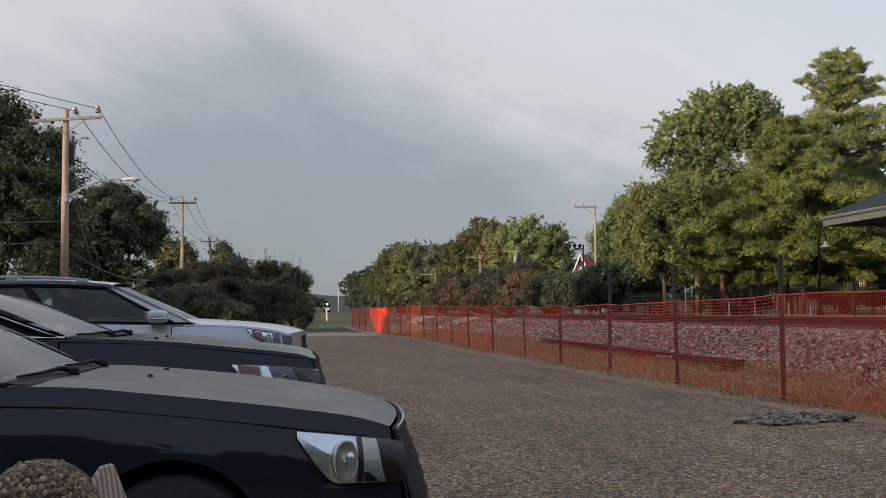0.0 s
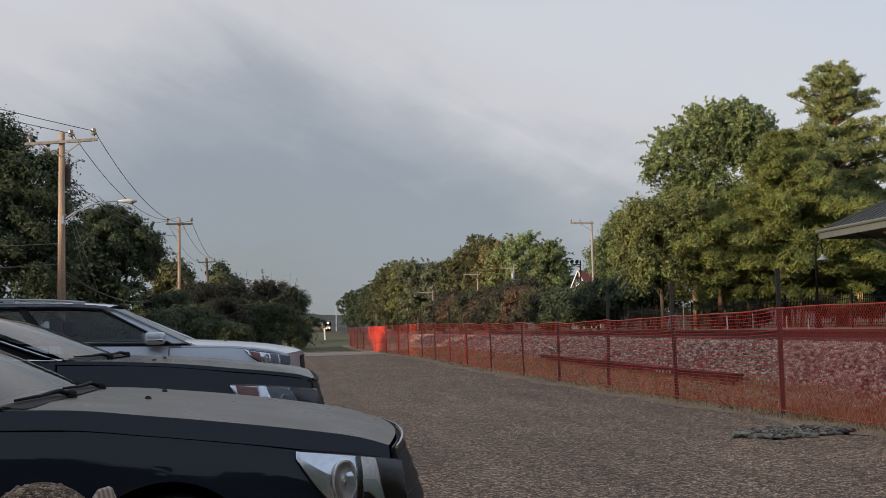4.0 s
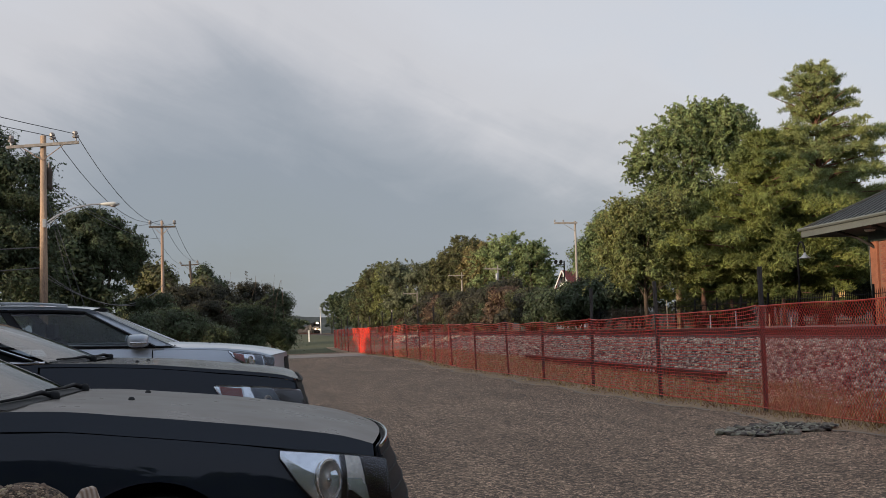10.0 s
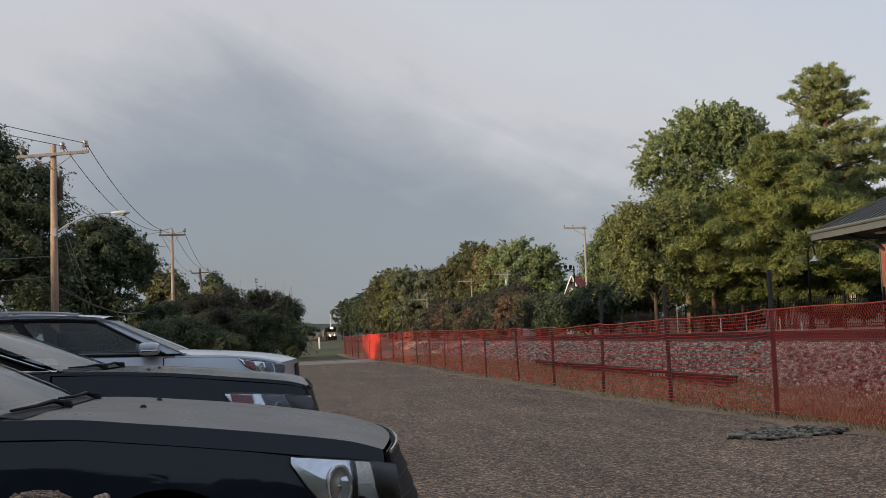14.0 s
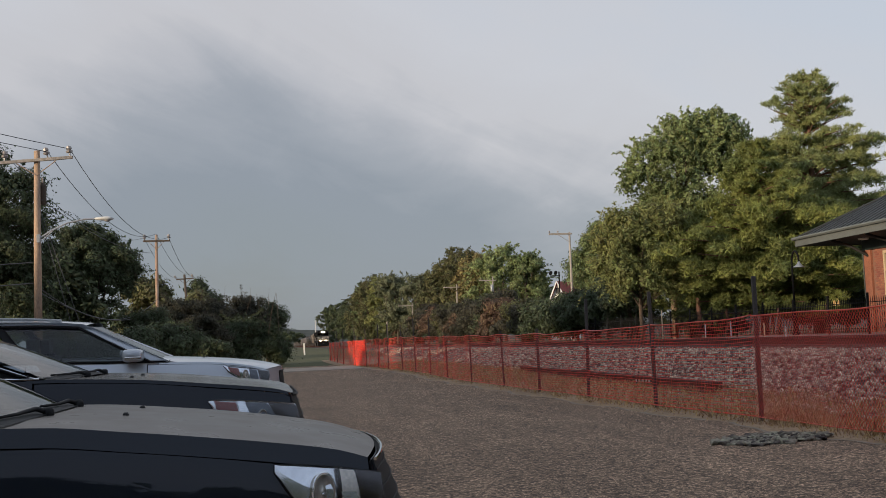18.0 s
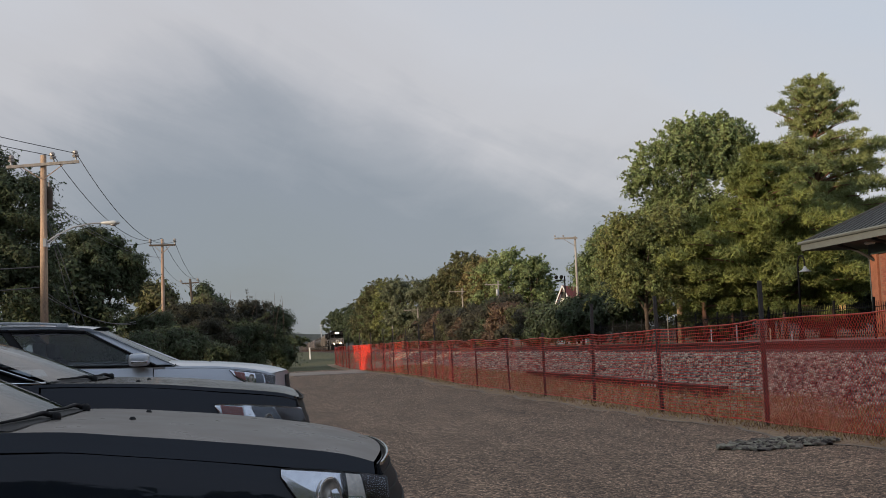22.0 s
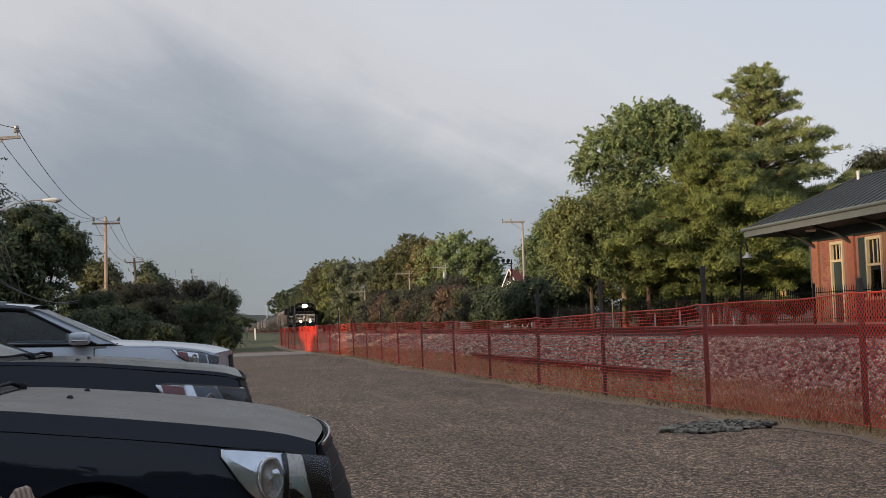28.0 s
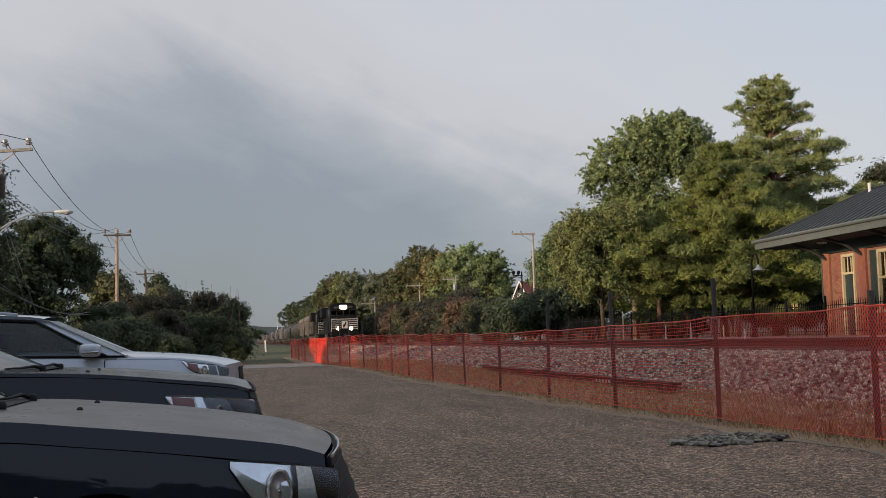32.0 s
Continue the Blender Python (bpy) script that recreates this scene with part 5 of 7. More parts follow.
def build_platform():
    tagged(finish("platform", bbox(13.55, 19.9, 6, 44, 0.3, PZ, 0.02), M["paver"]), "low paved station platform beside the track", "platform", kind="structure")
    edge = thing("platform_edge", "timber edge beam of the low platform", "platform edge", kind="structure", at=pose(13.42, 6, 0))
    me = None
    for i in range(11):
        if me is None:
            o = part("edge_beam", bbox(-0.13, 0.13, 0.01, 3.43, 0.62, PZ + 0.02, 0.015), M["edge"], edge)
            me = o.data
        else:
            share("edge_beam", me, pose(0, i * 3.45, 0), edge)
    # far end of the platform: a ramp of gravel
    tagged(finish("platform_ramp", prism([(13.4, 0.5), (15.2, 0.5), (15.2, 0.93), (13.4, 0.88)], 34, Matrix.Translation((0, 44.05, 0))), M["shade_dark_bed"]), "gravel walk beyond the platform", "gravel", kind="structure")
    # picket fence of black iron, in panels
    me, rail_me, post_me = None, None, None
    y = 16.0
    while y < 60:
        t = thing("iron_fence", "black iron picket fence panel behind the platform", "fence", "iron fence panels", at=pose(16.9, y, PZ))
        if me is None:
            o = part("picket", tubes(([(0, 0, 0.06), (0, 0, 1.0), (0, 0, 1.1)], [0.011, 0.011, 0.002]), seg=5), M["iron"], t)
            me = o.data
            o.matrix_basis = pose(0, 0.12, 0)
            for z in (0.16, 0.92):
                r = part("rail", boxes((-0.016, 0.016, 0, 2.4, -0.012, 0.012)), M["iron"], t)
                rail_me = r.data
                r.matrix_basis = pose(0, 0, z)
            p = part("post", bbox(-0.03, 0.03, -0.03, 0.03, 0, 1.2, 0.006), M["iron"], t)
            post_me = p.data
            rest = range(1, 20)
        else:
            for z in (0.16, 0.92):
                share("rail", rail_me, pose(0, 0, z), t)
            share("post", post_me, Matrix(), t)
            rest = range(0, 20)
        for k in rest:
            share("picket", me, pose(0, 0.12 + k * 0.118, 0), t)
        y += 2.4
    # platform lamp with a shepherd's crook
    for lx, ly in ((18.0, 37.4),):
        t = thing("platform_lamp", "black crook-necked platform lamp with a bell shade", "lamp post", at=pose(lx, ly, PZ))
        crook = [(0, 0, 0), (0, 0, 2.55)] + [(0, -0.27 + 0.27 * math.cos(a), 2.6 + 0.36 * math.sin(a)) for a in np.linspace(0.1, math.pi, 9)] + [(0, -0.54, 2.5)]
        part("pole", tubes((crook, [0.05] + [0.035] * (len(crook) - 1)), seg=8), M["iron"], t, smooth=True)
        part("base", lathe([(0.13, 0), (0.13, 0.1), (0.08, 0.16), (0.07, 0.5), (0.05, 0.55)], 12), M["iron"], t, smooth=True)
        part("shade", lathe([(0.03, 0.16), (0.05, 0.1), (0.1, 0.03), (0.21, -0.04), (0.215, -0.055), (0.1, -0.01)], 18, pose(0, -0.54, 2.42)), M["galv"], t, "pale enamelled bell shade", smooth=True)
    # small lit lantern window seen through the trees
    t = thing("lit_window_box", "small lit window far behind the fence", "window", at=pose(23.3, 44.5, PZ + 1.06))
    part("frame", boxes((-0.19, 0.19, 0, 0.05, 0, 0.44)), M["iron"], t)
    for sx in (-0.08, 0.08):
        part("pane", boxes((sx - 0.05, sx + 0.05, -0.02, -0.004, 0.06, 0.38)), M["window_glow"], t, "warmly lit pane")
    # stakes and markers by the track
    for i, (x, y, h, m) in enumerate(((13.9, 35.5, 0.48, "white_paint"), (14.3, 31.8, 0.42, "cream"), (14.0, 33.6, 0.55, "galv"), (13.9, 29.5, 0.30, "white_paint"), (14.2, 40.6, 1.1, "cream"))):
        tagged(finish("marker_stake", bbox(x - 0.016, x + 0.016, y - 0.016, y + 0.016, PZ - 0.05, PZ + h, 0.005), M[m]), "thin marker stake on the platform", "stake", "marker stakes")
    for i, (x, y, h, r) in enumerate(((17.8, 46.2, 1.7, 0.11), (20.2, 43.5, 1.1, 0.08), (19.0, 46.0, 1.2, 0.07), (22.6, 44.0, 1.2, 0.07))):
        tagged(finish("tree_trunk", tubes(([(x, y, 0.9), (x + 0.05, y, PZ + h * 0.5), (x, y, PZ + h)], [r * 1.2, r, r * 0.7])), M["bark_red"], smooth=True), "reddish bare trunk under the pines", "tree trunk", "trunks under the pines")


build_platform()


def build_depot():
    XW, Y1, Y0, XB = 20.0, 36.3, 8.0, 24.6
    Z0, ZT = PZ, 4.25
    depot = thing("station_depot", "red brick railway depot with a dark standing-seam hip roof", "station building", at=pose(0.22, 0, 0))
    # trackside wall with its openings: door, windows
    opens = [(34.3, 35.1, Z0, 3.70), (32.0, 32.9, 1.75, 3.70), (29.2, 30.1, 1.75, 3.70), (26.4, 27.3, 1.75, 3.7), (22, 23, Z0, 3.7)]
    ys = sorted({Y0, Y1, *[o[0] for o in opens], *[o[1] for o in opens]})
    zs = sorted({Z0, 1.75, 3.70, ZT})
    bm = bmesh.new()
    for a, b in zip(ys, ys[1:]):
        for c, d in zip(zs, zs[1:]):
            if any(o[0] <= a and b <= o[1] and o[2] <= c and d <= o[3] for o in opens):
                continue
            box(bm, XW, XW + 0.3, a, b, c, d)
    bmesh.ops.remove_doubles(bm, verts=bm.verts[:], dist=0.001)
    wall = part("wall", bm, M["mortar"], depot, "red brick wall facing the track")
    part("wall", boxes((XW + 0.3, XB, Y1 - 0.3, Y1, Z0, ZT)), M["mortar"], depot, "red brick end wall")
    part("wall", boxes((XB, XB + 0.3, Y0, Y1, Z0, ZT)), M["mortar"], depot)
    part("wall", boxes((XW + 0.3, XB, Y0, Y0 + 0.3, Z0, ZT)), M["mortar"], depot)
    part("floor", boxes((XW + 0.3, XB, Y0 + 0.3, Y1 - 0.3, Z0 - 0.1, Z0)), M["soffit"], depot)
    # brick pilasters and the corner
    for y in (36.06, 33.75, 31.0, 28.3):
        part("pilaster", bevelled(boxes((XW - 0.09, XW, y - 0.22, y + 0.22, Z0, ZT)), 0.006), M["brick"], depot, "projecting brick pilaster")
    # dark board added where the eaves throw their shade on the wall
    part("eaves_shade_board", bevelled(boxes((XW - 0.12, XW - 0.004, Y0 + 0.02, Y1 - 0.02, 3.80, ZT - 0.01)), 0.006), M["green_paint"], depot, "dark board added for the shade of the eaves on the wall")
    part("corner_board", boxes((XW - 0.10, XW + 0.02, Y1, Y1 + 0.05, Z0, ZT)), M["fascia"], depot)
    for (a, b, c, d) in opens[:4]:
        door = c < 1.0
        w = part("door_frame" if door else "window", boxes((XW - 0.05, XW + 0.12, a, a + 0.08, c, d), (XW - 0.05, XW + 0.12, b - 0.08, b, c, d), (XW - 0.05, XW + 0.12, a + 0.08, b - 0.08, d - 0.1, d)), M["cream"], depot, "cream painted frame")
        mid = 3.0 if door else 2.75
        part("transom_bar", boxes((XW - 0.04, XW + 0.12, a + 0.08, b - 0.08, mid, mid + 0.08)), M["cream"], w)
        for k in (1, 2):
            yy = a + 0.08 + (b - a - 0.16) * k / 3
            part("glazing_bar", boxes((XW + 0.02, XW + 0.05, yy - 0.015, yy + 0.015, mid + 0.08, d - 0.1)), M["cream"], w)
        part("blind", boxes((XW + 0.09, XW + 0.10, a + 0.08, b - 0.08, mid + 0.08, d - 0.1)), M["blind"], w, "pale drawn blind")
        part("pane", boxes((XW + 0.055, XW + 0.06, a + 0.08, b - 0.08, mid + 0.08, d - 0.1)), M["window_glass"], w)
        if door:
            leaf = part("door", bevelled(boxes((XW + 0.03, XW + 0.08, a + 0.085, b - 0.085, c + 0.02, mid - 0.01)), 0.006), M["green_paint"], depot, "dark green panelled door")
            for zz in (c + 0.25, c + 1.15):
                part("panel", bevelled(boxes((XW + 0.018, XW + 0.028, a + 0.2, b - 0.2, zz, zz + 0.7)), 0.004), M["green_paint"], leaf)
            part("door_handle", bbox(XW - 0.02, XW + 0.016, a + 0.12, a + 0.15, c + 1.0, c + 1.12, 0.004), M["galv"], leaf)
        else:
            part("pane", boxes((XW + 0.055, XW + 0.06, a + 0.08, b - 0.08, c + 0.06, mid)), M["window_glass"], w)
            part("sill", bbox(XW - 0.12, XW + 0.1, a - 0.06, b + 0.06, c - 0.09, c - 0.002, 0.008), M["cream"], w, "stone sill")
            part("shutter", bevelled(boxes((XW - 0.045, XW - 0.004, b + 0.03, b + 0.42, 1.75, 3.70)), 0.006), M["green_paint"], w, "dark green window shutter")
            part("interior", boxes((XW + 0.28, XW + 0.30, a, b, c, d)), M["soffit"], w, "dark room behind the glass")
    # hip roof with a flat deck, seams and a deep fascia
    EX, EY, EZ = 18.3, 38.0, 4.43
    RX, RY, RZ = 21.2, 35.1, 5.95
    BX, RBX, EY0 = 26.3, 23.4, 6.3
    e = [(EX, EY0), (BX, EY0), (BX, EY), (EX, EY)]
    r = [(RX, EY0 + 2.9), (RBX, EY0 + 2.9), (RBX, RY), (RX, RY)]
    bm = bmesh.new()
    ev = [bm.verts.new((*p, EZ)) for p in e]
    rv = [bm.verts.new((*p, RZ)) for p in r]
    lv = [bm.verts.new((*p, EZ - 0.06)) for p in e]
    for i in range(4):
        bm.faces.new((ev[i], ev[(i + 1) % 4], rv[(i + 1) % 4], rv[i]))
        bm.faces.new((lv[i], lv[(i + 1) % 4], ev[(i + 1) % 4], ev[i]))
    bm.faces.new(rv)
    bm.faces.new(lv[::-1])
    roof = part("roof", bm, M["roof"], depot, "dark grey standing-seam metal roof")
    # seams run down the slope facing the track, and down the hip end
    y = EY0 + 0.4
    slope = (RZ - EZ) / (RX - EX)
    while y < EY - 0.1:
        run = min(RX - EX, max(0.0, EY - y), max(0.0, y - EY0))
        part("seam", tubes(([(EX, y, EZ + 0.012), (EX + run, y, EZ + slope * run + 0.012)], 0.02), seg=4), M["roof"], roof)
        y += 0.41
    x = EX + 0.35
    while x < BX:
        run = min(2.9, x - EX, BX - x)
        part("seam", tubes(([(x, EY, EZ + 0.012), (x, EY - run, EZ + slope * run + 0.012)], 0.02), seg=4), M["roof"], roof)
        x += 0.41
    part("ridge_cap", tubes(([(EX, EY, EZ + 0.02), (RX, RY, RZ + 0.02)], 0.045), ([(RX, RY, RZ + 0.02), (RX, EY0 + 2.9, RZ + 0.02)], 0.045), ([(RX, RY, RZ + 0.02), (RBX, RY, RZ + 0.02)], 0.045), seg=6), M["roof"], roof)
    fa = part("fascia", boxes((EX - 0.05, EX - 0.004, EY0, EY + 0.05, EZ - 0.30, EZ + 0.03), (EX - 0.05, BX, EY + 0.004, EY + 0.05, EZ - 0.30, EZ + 0.03)), M["fascia"], depot, "deep grey-green painted eaves board")
    part("gutter", tubes(([(EX - 0.1, EY0, EZ - 0.02), (EX - 0.1, EY + 0.1, EZ - 0.02)], 0.06), seg=6), M["fascia"], fa)
    part("soffit", boxes((EX, BX, EY0, EY, EZ - 0.26, EZ - 0.2)), M["soffit"], depot, "dark boarded soffit")
    for y in (36.0, 33.7, 31.0, 28.3):
        part("eaves_bracket", tubes(([(XW, y, 3.55), (XW - 0.7, y, 3.95), (XW - 1.4, y, EZ - 0.27)], 0.05), seg=6), M["soffit"], depot, "dark timber eaves bracket")
    vent = part("roof_vent", lathe([(0.05, 0), (0.05, 0.28), (0.065, 0.28), (0.065, 0.32)], 10, pose(21.0, 34.8, 5.82)), M["lamp_white"], roof, "pale vent pipe")
    part("soffit_lamp", lathe([(0.16, 0), (0.18, 0.04), (0.18, 0.06)], 14, pose(19.4, 35.3, EZ - 0.33)), M["white_paint"], depot, "round white soffit lamp")
    # bricks that stand out on the near wall
    me = None
    rng = np.random.default_rng(61)
    spans = [(35.12, 35.83), (33.1, 33.5)]
    z, row = 2.0, 0
    count = 0
    while z < 4.1 and count < 290:
        for a, b in spans:
            yy = a + (0.11 if row % 2 else 0.0)
            while yy + 0.2 < b and count < 290:
                if me is None:
                    o = part("brick", bbox(-0.006, 0.0, 0, 0.2, 0, 0.06, 0.002), M["brick"], wall)
                    me = o.data
                    o.matrix_basis = pose(XW, yy, z)
                else:
                    share("brick", me, pose(XW, yy, z), wall)
                count += 1
                yy += 0.215
        z += 0.075
        row += 1


build_depot()


def build_house():
    """A small house with a white gable and a red roof, mostly hidden by shrubs."""
    h = thing("house", "small house with a white gable and red roof among trees", "house", at=pose(28.2, 112, 0.9, 0, 0, -32))
    w, z0, z1, d = 0.86, 4.6, 6.05, 4.5
    part("wall", bevelled(boxes((-w, w, 0, d, 0, z0)), 0.02), M["white_paint"], h, "white clapboard wall")
    bm = bmesh.new()
    a = [bm.verts.new(p) for p in ((-w * 0.72, -0.02, z0), (w * 0.72, -0.02, z0), (0, -0.02, z1 - 0.3), (-w * 0.72, d, z0), (w * 0.72, d, z0), (0, d, z1 - 0.3))]
    for f in ((0, 1, 2), (5, 4, 3), (0, 3, 4, 1), (1, 4, 5, 2), (2, 5, 3, 0)):
        bm.faces.new([a[i] for i in f])
    part("gable", bm, M["white_paint"], h, "white painted gable")
    M["red_roof"] = material("red_roof", (0.30, 0.06, 0.045), 0.8, vary=0.2, scale=3, grain=20, bump=0.2)
    for s in (-1, 1):
        bm = bmesh.new()
        q = [(0, z1), (s * w * 1.05, z0 - 0.55), (s * w * 1.05, z0 - 0.67), (0, z1 - 0.14)]
        va = [bm.verts.new((x, -0.35, z)) for x, z in q]
        vb = [bm.verts.new((x, d + 0.35, z)) for x, z in q]
        for i in range(4):
            bm.faces.new((va[i], va[(i + 1) % 4], vb[(i + 1) % 4], vb[i]))
        bm.faces.new(va[::-1])
        bm.faces.new(vb)
        part("roof", bm, M["red_roof"], h, "red shingled roof slope")
        part("barge_board", tubes(([(0, -0.38, z1 - 0.05), (s * w * 1.05, -0.38, z0 - 0.6)], 0.07), seg=4), M["white_paint"], h, "white barge board")
    part("window", bbox(-0.25, 0.25, -0.06, -0.025, z0 + 0.15, z0 + 0.75, 0.01), M["soffit"], h, "small dark gable window")
    # railway signal, seen edge on above the shrubs
    s = thing("railway_signal", "dark railway signal mast with hooded heads", "railway signal", at=pose(26.6, 105, 0.9))
    part("mast", tubes(([(0, 0, 0), (0, 0, 6.6)], 0.07)), M["iron"], s)
    part("bracket", tubes(([(-0.9, 0, 6.2), (0.1, 0, 6.2)], 0.05)), M["iron"], s)
    for sx in (-0.85, -0.35):
        hd = part("signal_head", lathe([(0.13, 0), (0.17, 0.05), (0.17, 0.1), (0.08, 0.16)], 14, pose(sx, 0, 6.45, 90, 0, 0)), M["iron"], s, smooth=True)
        part("hood", tubes(([(sx, -0.05, 6.55), (sx, -0.35, 6.53)], [0.14, 0.13]), seg=8), M["iron"], hd)


build_house()


def build_foreground():
    # exposed-aggregate bollard with a domed top, and a sawn timber post beside it
    M["aggregate"] = chip_seal("exposed_aggregate_concrete", 210, 120, 0.62)
    M["pebble"] = material("river_pebble", (0.27, 0.19, 0.125), 0.7, vary=0.2, scale=9, grain=60, bump=0.1, thing=0.6)
    M["timber"] = material("weathered_sawn_timber", (0.62, 0.52, 0.44), 0.85, vary=0.12, scale=3, grain=30, bump=0.3, stretch=(9, 9, 0.6), second=(0.46, 0.36, 0.29))
    # wavy growth rings on the cut face
    nt = M["timber"].node_tree
    pb = nt.nodes["Principled BSDF"]
    wave, wm, dark = nt.nodes.new("ShaderNodeTexWave"), nt.nodes.new("ShaderNodeMapping"), nt.nodes.new("ShaderNodeMix")
    wm.inputs["Scale"].default_value = (1.0, 1.0, 0.35)
    wm.inputs["Rotation"].default_value = (0, radians(14), 0)
    wave.inputs["Scale"].default_value, wave.inputs["Distortion"].default_value, wave.inputs["Detail"].default_value, wave.inputs["Detail Scale"].default_value = 26, 3.2, 2, 0.6
    dark.data_type, dark.blend_type = "RGBA", "MULTIPLY"
    dark.inputs[7].default_value = (0.50, 0.40, 0.33, 1)
    nt.links.new(nt.nodes["Texture Coordinate"].outputs["Object"], wm.inputs[0])
    nt.links.new(wm.outputs[0], wave.inputs["Vector"])
    nt.links.new(wave.outputs["Fac"], dark.inputs[0])
    nt.links.new(pb.inputs["Base Color"].links[0].from_socket, dark.inputs[6])
    nt.links.new(dark.outputs[2], pb.inputs["Base Color"])
    b = thing("bollard", "round exposed-aggregate concrete bollard with a domed top", "bollard", at=pose(-0.655, 2.9, 0))
    prof = [(0.155, 0), (0.155, 0.62)] + [(0.155 * math.cos(a), 0.685 + 0.16 * math.sin(a)) for a in np.linspace(0.0, 1.5, 10)]
    body = part("body", lathe(prof, 28), M["aggregate"], b, smooth=True)
    rng = np.random.default_rng(71)
    base = bmesh.new()
    bmesh.ops.create_icosphere(base, subdivisions=2, radius=1)
    o = part("pebble", base, M["pebble"], body, smooth=True)
    me = o.data
    for i in range(290):
        a = rng.uniform(math.pi * 1.02, math.tau * 0.985) if i % 8 else rng.uniform(0, math.tau)
        if rng.uniform() < 0.62:
            e = math.asin(rng.uniform(0, 0.99))
            p = Vector((0.155 * math.cos(e) * math.cos(a), 0.155 * math.cos(e) * math.sin(a), 0.685 + 0.16 * math.sin(e)))
        else:
            p = Vector((0.155 * math.cos(a), 0.155 * math.sin(a), rng.uniform(0.45, 0.69)))
        s = rng.uniform(0.005, 0.0105)
        p = Vector((0, 0, 0.6)).lerp(p, 0.980) if p.z > 0.69 else Vector((p.x * 0.972, p.y * 0.972, p.z))
        m = Matrix.Translation(p) @ pose(0, 0, 0, rng.uniform(0, 360), rng.uniform(0, 360), rng.uniform(0, 360)) @ Matrix.Diagonal((s * 1.3, s, s * 0.8, 1))
        if i == 0:
            o.matrix_basis = m
        else:
            share("pebble", me, m, body)
    t = thing("timber_post", "square weathered timber post with a tapered sawn top", "post", at=pose(-0.512, 2.94, 0, 0, 0, 24))
    bm = bmesh.new()
    rings = [[bm.verts.new(p) for p in ring] for ring in (((-0.078, -0.045, 0), (0.062, -0.045, 0), (0.062, 0.045, 0), (-0.078, 0.045, 0)),
                                                          ((-0.078, -0.045, 0.700), (0.062, -0.045, 0.700), (0.062, 0.045, 0.700), (-0.078, 0.045, 0.700)),
                                                          ((-0.010, -0.012, 0.818), (0.022, -0.012, 0.824), (0.022, 0.012, 0.824), (-0.010, 0.012, 0.818)))]
    for r0, r1 in zip(rings, rings[1:]):
        for k in range(4):
            bm.faces.new((r0[k], r0[(k + 1) % 4], r1[(k + 1) % 4], r1[k]))
    bm.faces.new(rings[0][::-1])
    bm.faces.new(rings[-1])
    part("shaft", bevelled(bm, 0.004), M["timber"], t)
    # white marker on the lawn
    z = ground_z(1.75, 100)
    w = thing("white_marker_post", "short white marker post on the lawn", "post", at=pose(1.85, 100, z - 0.05, 0, -2, 0))
    part("shaft", bevelled(boxes((-0.07, 0.07, -0.05, 0.05, 0, 1.02)), 0.02), M["white_paint"], w)
    part("cap", bbox(-0.08, 0.08, -0.06, 0.06, 1.02, 1.06, 0.01), M["white_paint"], w)


build_foreground()


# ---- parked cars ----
def car_paint(name, colour, top_film=0.0, metal=0.0, rough=0.3):
    """Clear-coated paint; a pale, matt film is mixed in on what faces up."""
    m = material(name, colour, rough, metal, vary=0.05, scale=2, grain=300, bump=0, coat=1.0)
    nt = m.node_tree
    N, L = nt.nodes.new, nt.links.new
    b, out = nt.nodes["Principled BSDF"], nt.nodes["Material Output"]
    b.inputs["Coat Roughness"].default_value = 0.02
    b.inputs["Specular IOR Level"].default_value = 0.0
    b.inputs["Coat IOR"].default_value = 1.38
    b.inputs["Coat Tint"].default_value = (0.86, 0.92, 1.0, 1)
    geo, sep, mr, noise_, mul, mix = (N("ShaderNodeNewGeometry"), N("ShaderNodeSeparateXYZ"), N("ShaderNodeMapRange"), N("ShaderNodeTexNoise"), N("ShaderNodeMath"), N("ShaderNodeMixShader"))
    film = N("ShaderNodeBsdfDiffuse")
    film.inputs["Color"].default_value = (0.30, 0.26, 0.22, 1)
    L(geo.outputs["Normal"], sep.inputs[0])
    mr.inputs[1].default_value, mr.inputs[2].default_value, mr.inputs[3].default_value, mr.inputs[4].default_value = 0.55, 0.95, 0.0, top_film
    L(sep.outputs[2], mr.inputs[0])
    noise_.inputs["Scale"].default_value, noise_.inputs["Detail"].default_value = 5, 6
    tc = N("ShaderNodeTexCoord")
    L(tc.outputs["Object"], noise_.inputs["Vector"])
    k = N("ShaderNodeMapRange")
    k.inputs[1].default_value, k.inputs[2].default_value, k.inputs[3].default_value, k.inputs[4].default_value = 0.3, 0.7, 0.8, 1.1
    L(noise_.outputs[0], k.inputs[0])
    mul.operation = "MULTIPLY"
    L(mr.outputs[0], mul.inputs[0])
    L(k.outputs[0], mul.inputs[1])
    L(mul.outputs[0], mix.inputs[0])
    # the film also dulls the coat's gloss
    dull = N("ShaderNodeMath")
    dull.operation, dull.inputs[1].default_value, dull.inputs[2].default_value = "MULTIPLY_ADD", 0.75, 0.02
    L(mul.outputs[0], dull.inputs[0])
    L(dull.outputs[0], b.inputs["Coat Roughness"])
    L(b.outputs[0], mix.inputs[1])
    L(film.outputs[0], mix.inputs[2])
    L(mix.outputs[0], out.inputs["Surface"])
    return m


